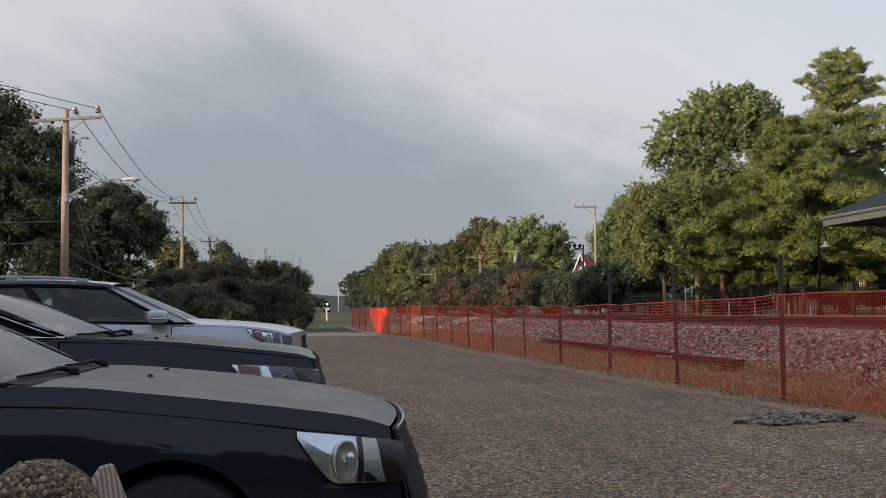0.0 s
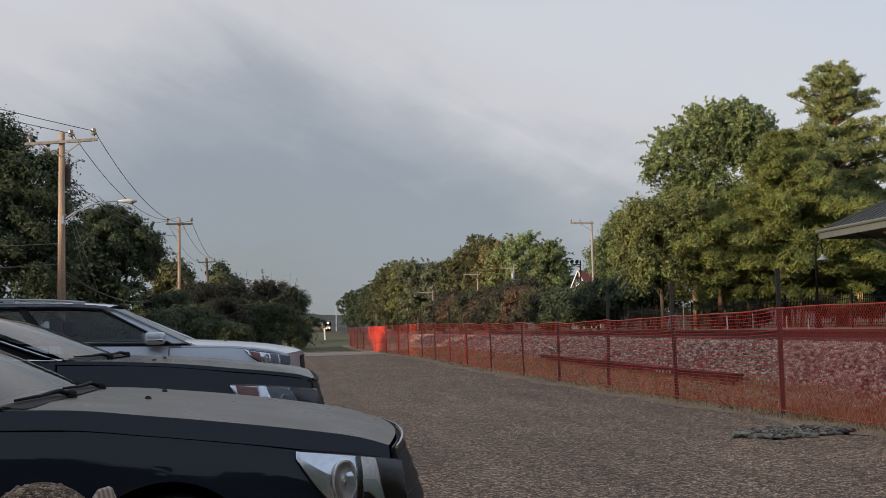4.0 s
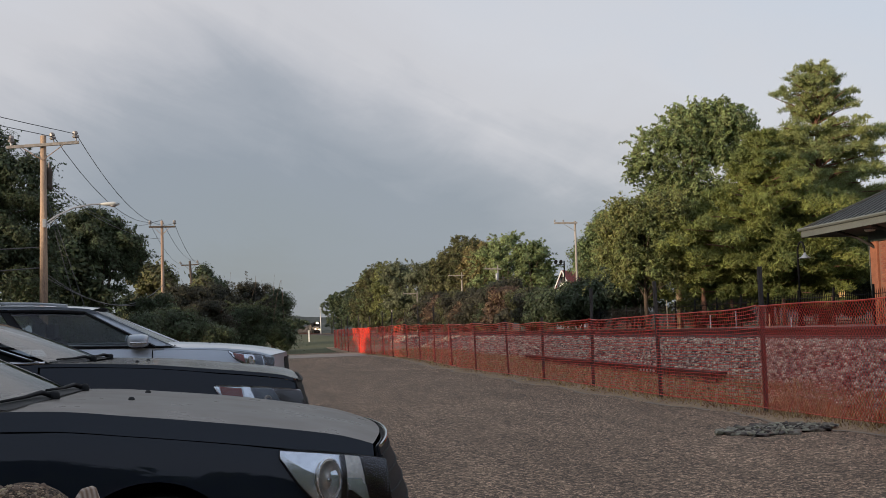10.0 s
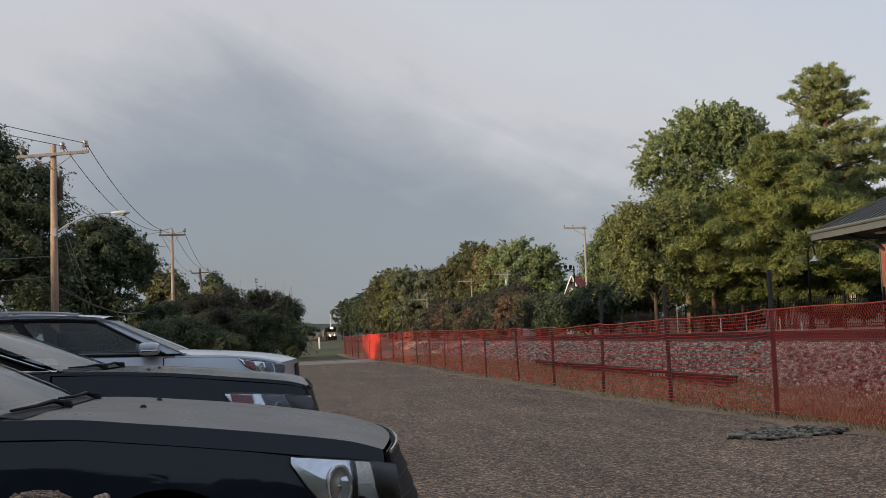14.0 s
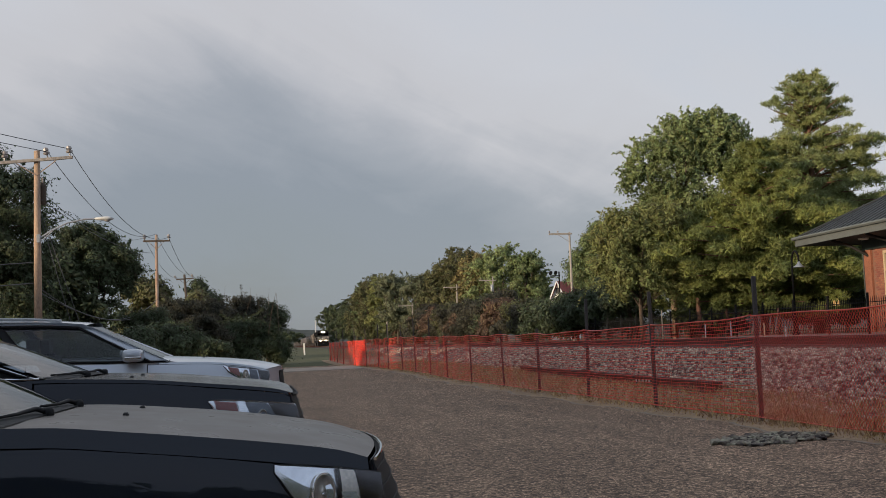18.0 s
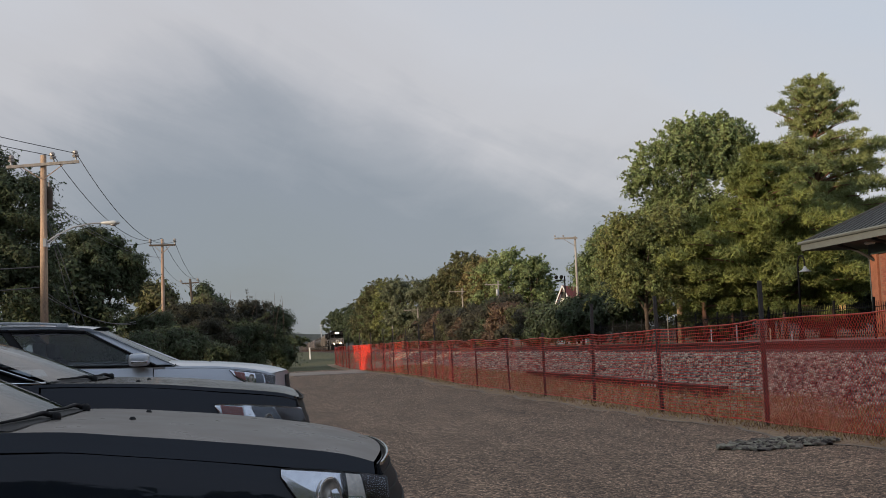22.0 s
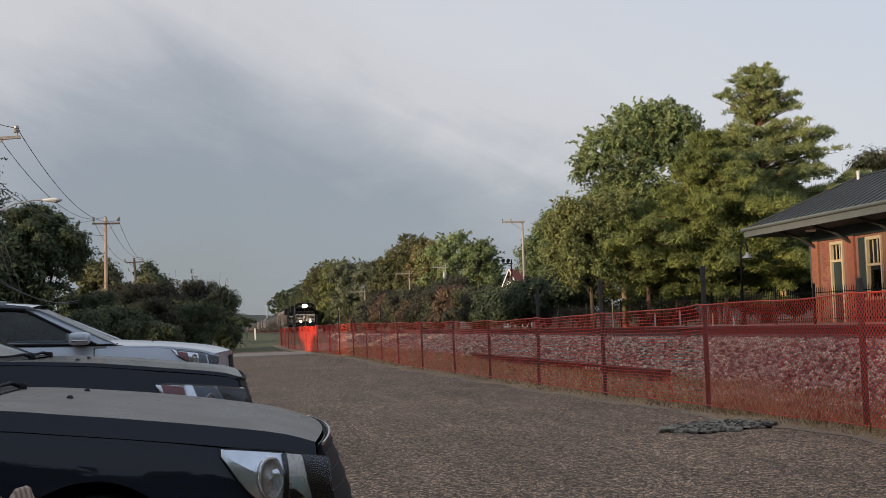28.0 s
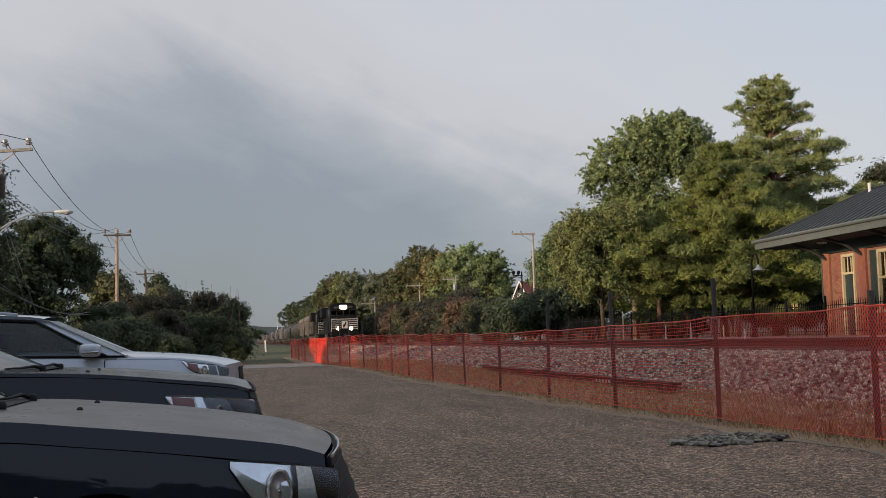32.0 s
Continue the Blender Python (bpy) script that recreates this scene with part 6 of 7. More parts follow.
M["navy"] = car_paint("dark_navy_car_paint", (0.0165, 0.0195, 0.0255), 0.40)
M["navy_blue"] = car_paint("dark_blue_car_paint", (0.0140, 0.0165, 0.0225), 0.20)
M["silver"] = material("silver_car_paint", (0.47, 0.50, 0.54), 0.36, 0.40, vary=0.04, scale=2, grain=300, bump=0, coat=0.8)
M["trim"] = material("black_plastic_trim", (0.012, 0.012, 0.013), 0.65, spec=0.22, vary=0.2, scale=5, grain=80, bump=0.1)
M["rubber"] = material("tyre_rubber", (0.022, 0.022, 0.022), 0.85, vary=0.2, scale=5, grain=60, bump=0.3)
M["chrome"] = material("chrome_trim", (0.75, 0.75, 0.76), 0.12, 1.0, vary=0.05, scale=5, grain=60, bump=0)
M["alloy"] = material("alloy_wheel", (0.45, 0.46, 0.48), 0.35, 0.9, vary=0.1, scale=5, grain=60, bump=0.05)
M["car_glass"] = glass("tinted_car_glass", (0.58, 0.63, 0.65))
M["windscreen"] = glass("windscreen_glass", (0.55, 0.60, 0.58))
M["lamp_glass"] = glass("clear_headlamp_lens", (0.95, 0.96, 0.97), 0.04, 1.33)
M["reflector"] = material("headlamp_reflector", (0.86, 0.87, 0.89), 0.16, 0.75, vary=0.1, scale=10, grain=40, bump=0.05)
M["amber"] = material("amber_lens", (0.25, 0.05, 0.035), 0.25, vary=0.1, scale=10, grain=60, bump=0.05, coat=0.6)
M["bowl"] = material("bronzed_lamp_bowl", (0.75, 0.68, 0.60), 0.3, 0.7, vary=0.15, scale=30, grain=80, bump=0.05)
M["lamp_end"] = material("dark_smoked_lamp_end", (0.022, 0.010, 0.010), 0.2, vary=0.15, scale=20, grain=60, bump=0, coat=0.7)
M["lamp_grey"] = material("grey_lamp_interior", (0.16, 0.17, 0.19), 0.3, 0.5, vary=0.2, scale=20, grain=60, bump=0.05)
M["seat"] = material("dark_seat_cloth", (0.05, 0.05, 0.055), 0.9, vary=0.2, scale=6, grain=60, bump=0.2)


def curve(xs, ys):
    """A smooth (monotone cubic) curve through a few stations."""
    xs, ys = np.array(xs, float), np.array(ys, float)
    h, d = np.diff(xs), np.diff(ys) / np.diff(xs)
    m = np.concatenate([[d[0]], np.where(d[:-1] * d[1:] > 0, 2 * d[:-1] * d[1:] / (d[:-1] + d[1:] + 1e-12), 0), [d[-1]]])

    def f(x):
        x = min(max(x, xs[0]), xs[-1])
        i = min(int(np.searchsorted(xs, x, side="right")) - 1, len(h) - 1)
        i = max(i, 0)
        t = (x - xs[i]) / h[i]
        return float((1 + 2 * t) * (1 - t) ** 2 * ys[i] + t * (1 - t) ** 2 * h[i] * m[i] + t * t * (3 - 2 * t) * ys[i + 1] + t * t * (t - 1) * h[i] * m[i + 1])

    return f


def build_car(name, label, at, p, paint):
    """A car that faces +x, its nose at x = 0; p: its measures. Panels are patches of one smooth body surface."""
    car = thing(name, label, "car", "parked cars", at=at)
    W, LN = p["half"], p["length"]
    zc, zs, zb = curve(*p["centre"]), curve(*p["shoulder"]), curve(*p["sill"])
    hw = curve(*p["width"])
    bend, R = p["bend"], p["wheel_r"]
    wheels = p["wheels"]
    lip = p.get("lip", 0.05)

    def arch_low(x):
        low = zb(x)
        for wx in wheels:
            d = abs(x - wx)
            ra = R + 0.06
            if d < ra:
                low = max(low, R + math.sqrt(ra * ra - d * d))
        return low

    def body(x, v, s):
        """s: side (-1 right, 1 left); v from the sill 0 over the shoulder 0.6 to the middle line 1."""
        low = arch_low(x)
        sh, w = zs(x), hw(x)
        if v < 0.6:
            f = v / 0.6
            z = low + (sh - low) * f
            g = (z - 0.2) / max(0.05, sh - 0.2)
            y = w * (0.985 - p.get("tumble", 0.075) * max(0.0, g - 0.5) ** 2 / 0.25 - lip * max(0.0, g - 0.9) / 0.1)
            if g < 0.22:
                y -= 0.09 * w * ((0.22 - g) / 0.22) ** 1.5
        else:
            f = (v - 0.6) / 0.4
            ys = w * (0.985 - lip - p.get("tumble", 0.075))
            y = ys * (1 - f)
            c = zc(x)
            z = sh + (c - sh) * (1 - (1 - f) ** 2.4)
        nose = max(0.0, 1 - abs(x) / 1.15) ** 1.6
        tail = max(0.0, 1 - abs(x + LN) / 0.9) ** 1.6
        q = (y / W) ** 2
        rake = max(0.0, 1 - abs(x) / 0.6) ** 1.5 * (1 - min(max((z - 0.22) / (sh - 0.22), 0.0), 1.0))
        xx = x - bend * q * nose + 0.16 * q * tail + p["slant"] * rake
        return Vector((xx, s * y, z))

    def panel(nm, x0, x1, v0, v1, s, nu, nv, mat=paint, lab="", parent=car, push=0.0):
        def fn(u, v):
            P = body(x0 + (x1 - x0) * u, v0 + (v1 - v0) * v, s)
            if push:
                e = 0.01
                a = body(x0 + (x1 - x0) * u + e, v0 + (v1 - v0) * v, s) - P
                b = body(x0 + (x1 - x0) * u, min(1, v0 + (v1 - v0) * v + e), s) - P
                n = a.cross(b)
                n.normalize()
                if n.y * s < 0 and v1 <= 0.62 or n.z < 0 and v0 >= 0.58:
                    n = -n
                P = P + n * push
            return P
        return part(nm, sheet(fn, nu, nv, 0.018), mat, parent, lab, smooth=True)

    xc, xa1, xd, xb, xr = p["cowl"], p["roof_front"], p["doors"], p["rear_deck"], p["roof_rear"]
    g = 0.006
    # bonnet in one piece across the car, wings, doors, quarters, tail
    vh = p["bonnet_v"]
    xh = p["bonnet_front"]

    def shut(x):
        """Where the bonnet's side edge lies: a little below the shoulder."""
        low = arch_low(x)
        return 0.6 * (zs(x) - vh - low) / (zs(x) - low)

    def bonnet(u, v):
        x = xc + (xh - xc) * u
        e = shut(x)
        s, k = (-1, 2 * v) if v <= 0.5 else (1, 2 - 2 * v)
        # the side of the bonnet, a tight rounded edge, then the wide top
        vv = e + (0.5985 - e) * k / 0.20 if k <= 0.20 else 0.5985 + 0.0045 * (k - 0.20) / 0.15 if k <= 0.35 else 0.603 + 0.397 * (k - 0.35) / 0.65
        P = body(x, min(vv, 1.0), s)
        y = P.y / W
        crease = p.get("crease", 0.004)
        P.z += crease * math.exp(-((abs(y) - 0.62) / 0.10) ** 2) * (1 - 0.4 * u) + 0.002
        return P

    bon = part("bonnet", sheet(bonnet, 26, 40, 0.02), paint, car, "smooth car bonnet", smooth=True)
    for s in (-1, 1):
        part("front_wing", sheet(lambda u, v: body(xd[0] + g + (-0.02 - xd[0] - g) * u, (shut(xd[0] + g + (-0.02 - xd[0] - g) * u) - 0.003) * v, s), 48, 14, 0.018), paint, car, smooth=True)
        for i in range(len(xd) - 1):
            dr = panel("door", xd[i + 1] + g, xd[i] - g, 0.02, 0.595, s, 14, 12)
            hx = xd[i + 1] + 0.22
            P = body(hx, 0.50, s)
            part("door_handle", bevelled(boxes((hx - 0.1, hx + 0.1, P.y - 0.02, P.y + 0.02, P.z - 0.02, P.z + 0.02)), 0.012, 2), paint, dr)
        panel("rear_quarter", -LN + 0.02, xd[-1] - g, 0.0, 0.595, s, 26, 12)
        panel("shoulder", xd[-1] - g, xc + 0.02, 0.6, 0.72, s, 16, 4)
        # a thin dark gap filler behind the panels
        part("inner_panel", sheet(lambda u, v: body(-LN + 0.1 + (LN - 0.25) * u, 0.06 + 0.5 * v, s) + Vector((0, -s * 0.03, 0)), 40, 6), M["trim"], car)
    panel("boot_lid", -LN + 0.02, xb, 0.6, 1.0, -1, 12, 10)
    panel("boot_lid", -LN + 0.02, xb, 0.6, 1.0, 1, 12, 10)

    # front and tail faces
    def face(x, out):
        def fn(u, v):
            s = -1 if u < 0.5 else 1
            k = abs(u - 0.5) * 2
            zt, z0 = zs(x) + (zc(x) - zs(x)) * (1 - k ** 2.4), zb(x)
            z = z0 + (zt - z0) * v
            g_ = (z - 0.2) / max(0.05, zs(x) - 0.2)
            y = hw(x) * (0.985 - p.get("tumble", 0.075) * max(0.0, g_ - 0.5) ** 2 / 0.25) * k * (1 - lip * max(0.0, g_ - 0.9) / 0.1)
            nose = bend * (y / W) ** 2 if out > 0 else -0.16 * (y / W) ** 2
            return Vector((x + out * p.get("chin", 0.07) * math.sin(math.pi * min(1, 0.15 + v * 0.85)) * (1 - 0.6 * k ** 3) - nose + (p["slant"] * (1 - min(max((z - 0.22) / (zs(x) - 0.22), 0.0), 1.0)) if out > 0 else 0), s * y, z))
        return fn
    bump = part("front_bumper", sheet(face(-0.02, 1), 28, 14), paint, car, "", smooth=True)
    part("rear_bumper", sheet(face(-LN + 0.02, -1), 24, 10), paint, car, "", smooth=True)
    fn = face(-0.02, 1)
    gr = p["grille"]
    grille = part("grille", sheet(lambda u, v: fn(gr[0] + (1 - 2 * gr[0]) * u, gr[1] + (gr[2] - gr[1]) * v) + Vector((0.006, 0, 0)), 24, 6, 0.02), M["trim"], car, "black mesh grille", smooth=True)
    for k in range(p.get("bars", 5)):
        vv = gr[1] + (gr[2] - gr[1]) * (k + 0.5) / p.get("bars", 5)
        part("grille_bar", tubes(([fn(gr[0] + (1 - 2 * gr[0]) * i / 24, vv) + Vector((0.008, 0, 0)) for i in range(25)], 0.004), seg=5), M["trim"], grille)
    part("grille_surround", tubes(([fn(gr[0] + (1 - 2 * gr[0]) * i / 24, gr[2]) + Vector((0.012, 0, 0.004)) for i in range(25)], 0.007), seg=6), M["chrome"] if p.get("chrome_grille") else M["trim"], car, "chrome grille strip" if p.get("chrome_grille") else "black grille strip")
    part("lower_intake", sheet(lambda u, v: fn(0.14 + 0.72 * u, 0.12 + 0.16 * v) + Vector((0.006, 0, 0)), 20, 4, 0.02), M["trim"], car, "black lower air intake", smooth=True)

    # headlamps: reflector, dark inner bezel, projectors and indicator under a clear lens that wraps the corner
    for s in (-1, 1):
        hx0, hx1, zt0, zt1, zb0, zb1 = p["lamp"]

        def lamp(u, v, out):
            x = hx0 + (hx1 - hx0) * u
            top = zt0 + (zt1 - zt0) * u ** 1.6
            lo = zb0 + (zb1 - zb0) * (1 - (1 - min(1.0, u / p.get("lamp_run", 1.0))) ** p.get("lamp_bow", 2.2))
            z, low = lo + (top - lo) * v, zb(x)
            P = body(x, 0.6 * (z - low) / (zs(x) - low), s)
            d = Vector((0.35 + 0.5 * u, s * (1.0 - 0.4 * u), 0.12)).normalized()
            return P + d * out

        def swell(u, v):
            return 0.019 + 0.026 * (math.sin(math.pi * min(max(u, 0.0), 1.0)) * math.sin(math.pi * v)) ** 0.5 if 0 < u < 1 and 0 < v < 1 else 0.019
        fold = p.get("fold", 0.55)
        hl = part("headlamp", sheet(lambda u, v: lamp(u, v, 0.010 - 0.018 * abs(v - fold) * math.sin(math.pi * min(1, u * 1.2))), 20, 9, 0.012), M["reflector"], car, "bright headlamp reflector with a folded facet")
        part("lens", sheet(lambda u, v: lamp(u, v, swell(u, v)), 20, 10), M["lamp_glass"], hl, "clear headlamp lens", smooth=True)
        part("seal", tubes(([lamp(u, 0, 0.006) for u in np.linspace(0, 1, 16)] + [lamp(1, v, 0.006) for v in np.linspace(0, 1, 6)] + [lamp(u, 1, 0.006) for u in np.linspace(1, 0, 16)] + [lamp(0, 0, 0.006)], p.get("seal", 0.004)), seg=5), M["chrome"] if p.get("seal") else M["trim"], hl, "chrome lamp surround" if p.get("seal") else "black rubber seal")
        # inner pieces: name, bottom edge from and to, top edge from and to, height from and to, bow of the upright edges
        for (nm, b0, b1, t0, t1, c, d, bow, mat, lift) in p["pieces"]:
            part(nm, sheet(lambda u, v: lamp((b0 + (t0 - b0) * v) + ((b1 + (t1 - b1) * v) - (b0 + (t0 - b0) * v)) * u + bow * math.sin(math.pi * v), c + (d - c) * v, lift), 8, 10, 0.003), M[mat], hl, "", smooth=True)
        for (u, v, r) in p["bulbs"]:
            P = lamp(u, v, 0.0)
            fwd = Vector((0.45, s * 0.88, 0.06)).normalized()
            turn = Matrix.Translation(P) @ fwd.to_track_quat("Z", "Y").to_matrix().to_4x4() @ Matrix.Diagonal((0.62, 1.0, 1.0, 1.0))
            bowl = part("projector", lathe([(r * 0.9, -0.02), (r, 0.018), (r * 0.95, 0.026), (r * 0.88, 0.024), (r * 0.82, 0.012), (r * 0.45, 0.008), (r * 0.2, 0.016), (r * 0.05, 0.018)], 26, turn), M["bowl"], hl, "bronzed projector bowl", smooth=True)
            if r < 0.065:
                continue
            part("projector_ring", tubes(([turn @ Vector((r * math.cos(a), r * math.sin(a), 0.022)) for a in np.linspace(0, math.tau, 29)], 0.005), seg=6), M["reflector"], bowl, "bright ring", smooth=True)
            part("bulb", tubes(([P - fwd * 0.01, P + fwd * 0.022], [r * 0.16, r * 0.10]), seg=10), M["reflector"], bowl, smooth=True)

    # glasshouse
    zr = curve(*p["roof"])
    wr = p["roof_half"]

    def belt(x, s):
        P = body(x, 0.6, s)
        return Vector((x, s * (abs(P.y) - 0.012), P.z - 0.004))

    def rooff(x, s):
        return Vector((x, s * wr, zr(x) - 0.045))

    A0, A1, B0, B1 = xc + 0.10, xa1, xb, xr

    def side(u, v, s, inset=0.0):
        a, b = belt(A0 + (B0 - A0) * u, s), rooff(A1 + (B1 - A1) * u, s)
        P = a.lerp(b, v)
        P.y += s * (0.035 * math.sin(math.pi * v) - inset)
        return P

    for s in (-1, 1):
        # rails and pillars
        part("window_sill_trim", sheet(lambda u, v: side(u, 0.0 + 0.05 * v, s), 24, 1, 0.02), M["chrome"] if p.get("chrome_sill") else M["trim"], car, smooth=True)
        part("roof_rail", sheet(lambda u, v: side(u, 0.93 + 0.07 * v, s), 24, 2, 0.03), paint, car, smooth=True)
        for i, (a, b) in enumerate(p["posts"]):
            part("pillar", sheet(lambda u, v: side(a + (b - a) * u, 0.05 + 0.88 * v, s, -0.004), 3, 8, 0.03), paint if i in (0, len(p["posts"]) - 1) else M["trim"], car, smooth=True)
        for (a, b), (c, d) in zip(p["posts"], p["posts"][1:]):
            part("side_window", sheet(lambda u, v: side(b + (c - b) * u, 0.05 + 0.88 * v, s, 0.004), 10, 6), M["car_glass"], car, "dark tinted side window", smooth=True)
        if p.get("window_chrome"):
            pts = [side(0.01, v, s, -0.01) for v in np.linspace(0.03, 0.95, 8)] + [side(u, 0.95, s, -0.01) for u in np.linspace(0.02, 0.98, 16)]
            part("window_trim", tubes((pts, 0.012), seg=6), M["chrome"], car, "chrome window surround", smooth=True)
            part("window_trim", tubes(([side(u, 0.03, s, -0.01) for u in np.linspace(0.0, 0.98, 16)], 0.012), seg=6), M["chrome"], car, "chrome window surround", smooth=True)

        a = p["posts"][0][1]
        part("mirror_patch", sheet(lambda u, v: side(a - 0.004 + 0.075 * u, 0.05 + 0.30 * v * (1 - u) + 0.004, s, -0.008), 5, 5, 0.006), M["trim"], car, "black triangular mirror mount", smooth=True)
        if p.get("surround"):
            pts = [side(a, v, s, -0.008) for v in np.linspace(0.05, 0.93, 8)] + [side(u, 0.93, s, -0.008) for u in np.linspace(a, 0.93, 16)]
            part("window_seal", tubes((pts, 0.016), seg=6), M["trim"], car, "black window surround", smooth=True)
            part("window_seal", tubes(([side(u, 0.05, s, -0.008) for u in np.linspace(a, 0.93, 16)], 0.012), seg=6), M["trim"], car, "black window surround", smooth=True)
        # mirror on the door
        mx = p["mirror"] - (0.3 if s > 0 else 0.0)
        P = belt(mx, s)
        bm = bmesh.new()
        bmesh.ops.create_icosphere(bm, subdivisions=3, radius=1)
        for v in bm.verts:
            c = v.co
            c.x, c.y, c.z = (abs(c.x) ** 0.55 * math.copysign(1, c.x)) * 0.105, (abs(c.y) ** 0.45 * math.copysign(1, c.y)) * 0.125, (abs(c.z) ** 0.45 * math.copysign(1, c.z)) * 0.068
        mir = part("mirror", bm, paint, car, "door mirror in body colour", smooth=True)
        mir.matrix_basis = pose(P.x, P.y + s * 0.13, P.z + 0.085)
        part("mirror_arm", bevelled(boxes((-0.04, 0.03, min(-s * 0.14, 0), max(-s * 0.14, 0), -0.075, -0.045)), 0.008), M["trim"], mir)
        part("mirror_signal", bevelled(boxes((-0.07, 0.098, -0.128, 0.128, -0.035, -0.012)), 0.006), M["chrome"], mir, "clear signal strip")
    # windscreens
    def screen(x0, x1, fwd):
        def fn(u, v):
            a = belt(x0, -1).lerp(belt(x0, 1), u)
            a.z = zs(x0) + (zc(x0) - zs(x0)) * (1 - abs(2 * u - 1) ** 2.4) + 0.004
            b = rooff(x1, -1).lerp(rooff(x1, 1), u)
            b.z += 0.045 * (1 - abs(2 * u - 1) ** 2.5)
            P = a.lerp(b, v)
            P.x += fwd * p.get("screen_bow", 0.16) * (1 - (2 * u - 1) ** 2) * (1 - 0.6 * v)
            P.z += p.get("screen_rise", 0.03) * math.sin(math.pi * v) - p.get("screen_drop", 0.0) * (1 - (2 * u - 1) ** 2) * (1 - v)
            return P
        return fn
    part("windscreen", sheet(screen(A0, A1, 1), 20, 8), M["windscreen"], car, "raked windscreen", smooth=True)
    part("rear_window", sheet(screen(B0, B1, -1), 16, 6), M["car_glass"], car, smooth=True)

    def roof(u, v):
        x = A1 + (B1 - A1) * u
        k = 2 * v - 1
        P = rooff(x, -1).lerp(rooff(x, 1), v)
        P.z += 0.045 * (1 - abs(k) ** 2.5)
        P.x += 0.064 * (1 - k * k) * (1 - u) - 0.064 * (1 - k * k) * u
        return P
    part("roof", sheet(roof, 24, 16), paint, car, "", smooth=True)
    # cowl, wipers, dashboard, seats
    part("cowl", sheet(lambda u, v: screen(A0, A1, 1)(u, 0.0) + Vector((0.09 * (1 - v) - 0.02, 0, 0.012 - 0.012 * (1 - v))), 20, 3), M["trim"], car, "black plastic cowl", smooth=True)
    f = screen(A0, A1, 1)
    for (u0, u1) in ((0.30, 0.06), (0.72, 0.42)):
        wp = part("wiper", tubes(([f(u0, 0.0) + Vector((0.07, 0, 0.008)), f(u0 - 0.02, 0.015) + Vector((0.045, 0, 0.016)), f((u0 + u1) / 2, 0.008) + Vector((0.02, 0, 0.014)), f(u1, 0.02) + Vector((0.012, 0, 0.010))], [0.013, 0.010, 0.007, 0.005]), seg=6), M["trim"], car, "black wiper arm", smooth=True)
        part("pivot", lathe([(0.022, -0.02), (0.022, 0.016), (0.012, 0.026)], 12, Matrix.Translation(f(u0, 0.0) + Vector((0.07, 0, 0.0)))), M["trim"], wp, smooth=True)
    P = f(0.5, 0.0)
    for sy in (-0.34, 0.34):
        Q = bonnet(0.34, 0.5 + sy * 0.32)
        part("washer_nozzle", lathe([(0.013, -0.004), (0.013, 0.004), (0.007, 0.011)], 10, Matrix.Translation(Q)), M["rubber"], bon, "black washer nozzle")
    part("dashboard", bevelled(boxes((A0 - 0.45, A0 + 0.06, -W * 0.8, W * 0.8, zs(xc) - 0.32, zs(xc) - 0.03)), 0.04, 2), M["trim"], car, "dark dashboard")
    for sx in p["seats"]:
        for sy in (-0.36, 0.36):
            st = part("seat", bevelled(boxes((sx - 0.5, sx, sy - 0.25, sy + 0.25, 0.42, 0.58), (sx - 0.62, sx - 0.45, sy - 0.24, sy + 0.24, 0.5, zs(xc) + 0.12)), 0.04, 2), M["seat"], car, "dark cloth seat")
            part("headrest", bevelled(boxes((sx - 0.63, sx - 0.53, sy - 0.13, sy + 0.13, zs(xc) + 0.14, zs(xc) + 0.30)), 0.035, 2), M["seat"], st)
    part("floor_pan", boxes((-LN + 0.25, -0.3, -W * 0.86, W * 0.86, 0.20, 0.30)), M["trim"], car, "dark underside")
    if p.get("rails"):
        for s in (-1, 1):
            pts = [rooff(x, s) + Vector((0, -s * 0.05, 0.062 - 0.02 * abs(i - 5) / 5)) for i, x in enumerate(np.linspace(A1 - 0.25, B1 + 0.2, 11))]
            rr = part("rack_rail", tubes((pts, 0.014), seg=8), M["galv"], car, "dull metal roof rack rail", smooth=True)
            for x in (A1 - 0.3, (A1 + B1) / 2, B1 + 0.25):
                part("rail_foot", bevelled(boxes((x - 0.06, x + 0.06, s * (wr - 0.05) - 0.02, s * (wr - 0.05) + 0.02, zr(x) - 0.04, zr(x) + 0.01)), 0.008), M["galv"], rr)
    # wheels
    for wx in wheels:
        for s in (-1, 1):
            wh = part("wheel", lathe([(R * 0.62, -0.10), (R * 0.93, -0.11), (R, -0.08), (R, 0.08), (R * 0.93, 0.11), (R * 0.62, 0.10)], 32), M["rubber"], car, "black tyre", smooth=True)
            wh.matrix_basis = pose(wx, s * (W - 0.15), R, 90 * s, 0, 0)
            bm = lathe([(R * 0.64, -0.06), (R * 0.64, 0.085), (R * 0.58, 0.09), (R * 0.56, 0.04), (R * 0.2, 0.03), (0.05, 0.05)], 28)
            rim = part("rim", bm, M["alloy"], wh, "alloy wheel rim", smooth=True)
            rim.matrix_basis = Matrix.Diagonal((1, 1, -1, 1))
            for k in range(5):
                sp = part("spoke", bevelled(boxes((0.05, R * 0.6, -0.03, 0.03, -0.085, -0.05)), 0.01), M["alloy"], wh)
                sp.matrix_basis = pose(0, 0, 0, 0, 0, 72 * k)
            part("arch_liner", tube(bmesh.new(), [(wx, s * (W - 0.41), R), (wx, s * (W - 0.40), R), (wx, s * (W - 0.05), R)], [0.02, R + 0.055, R + 0.055], 24, cap=False), M["rubber"], car, "black wheel arch liner")
    return car


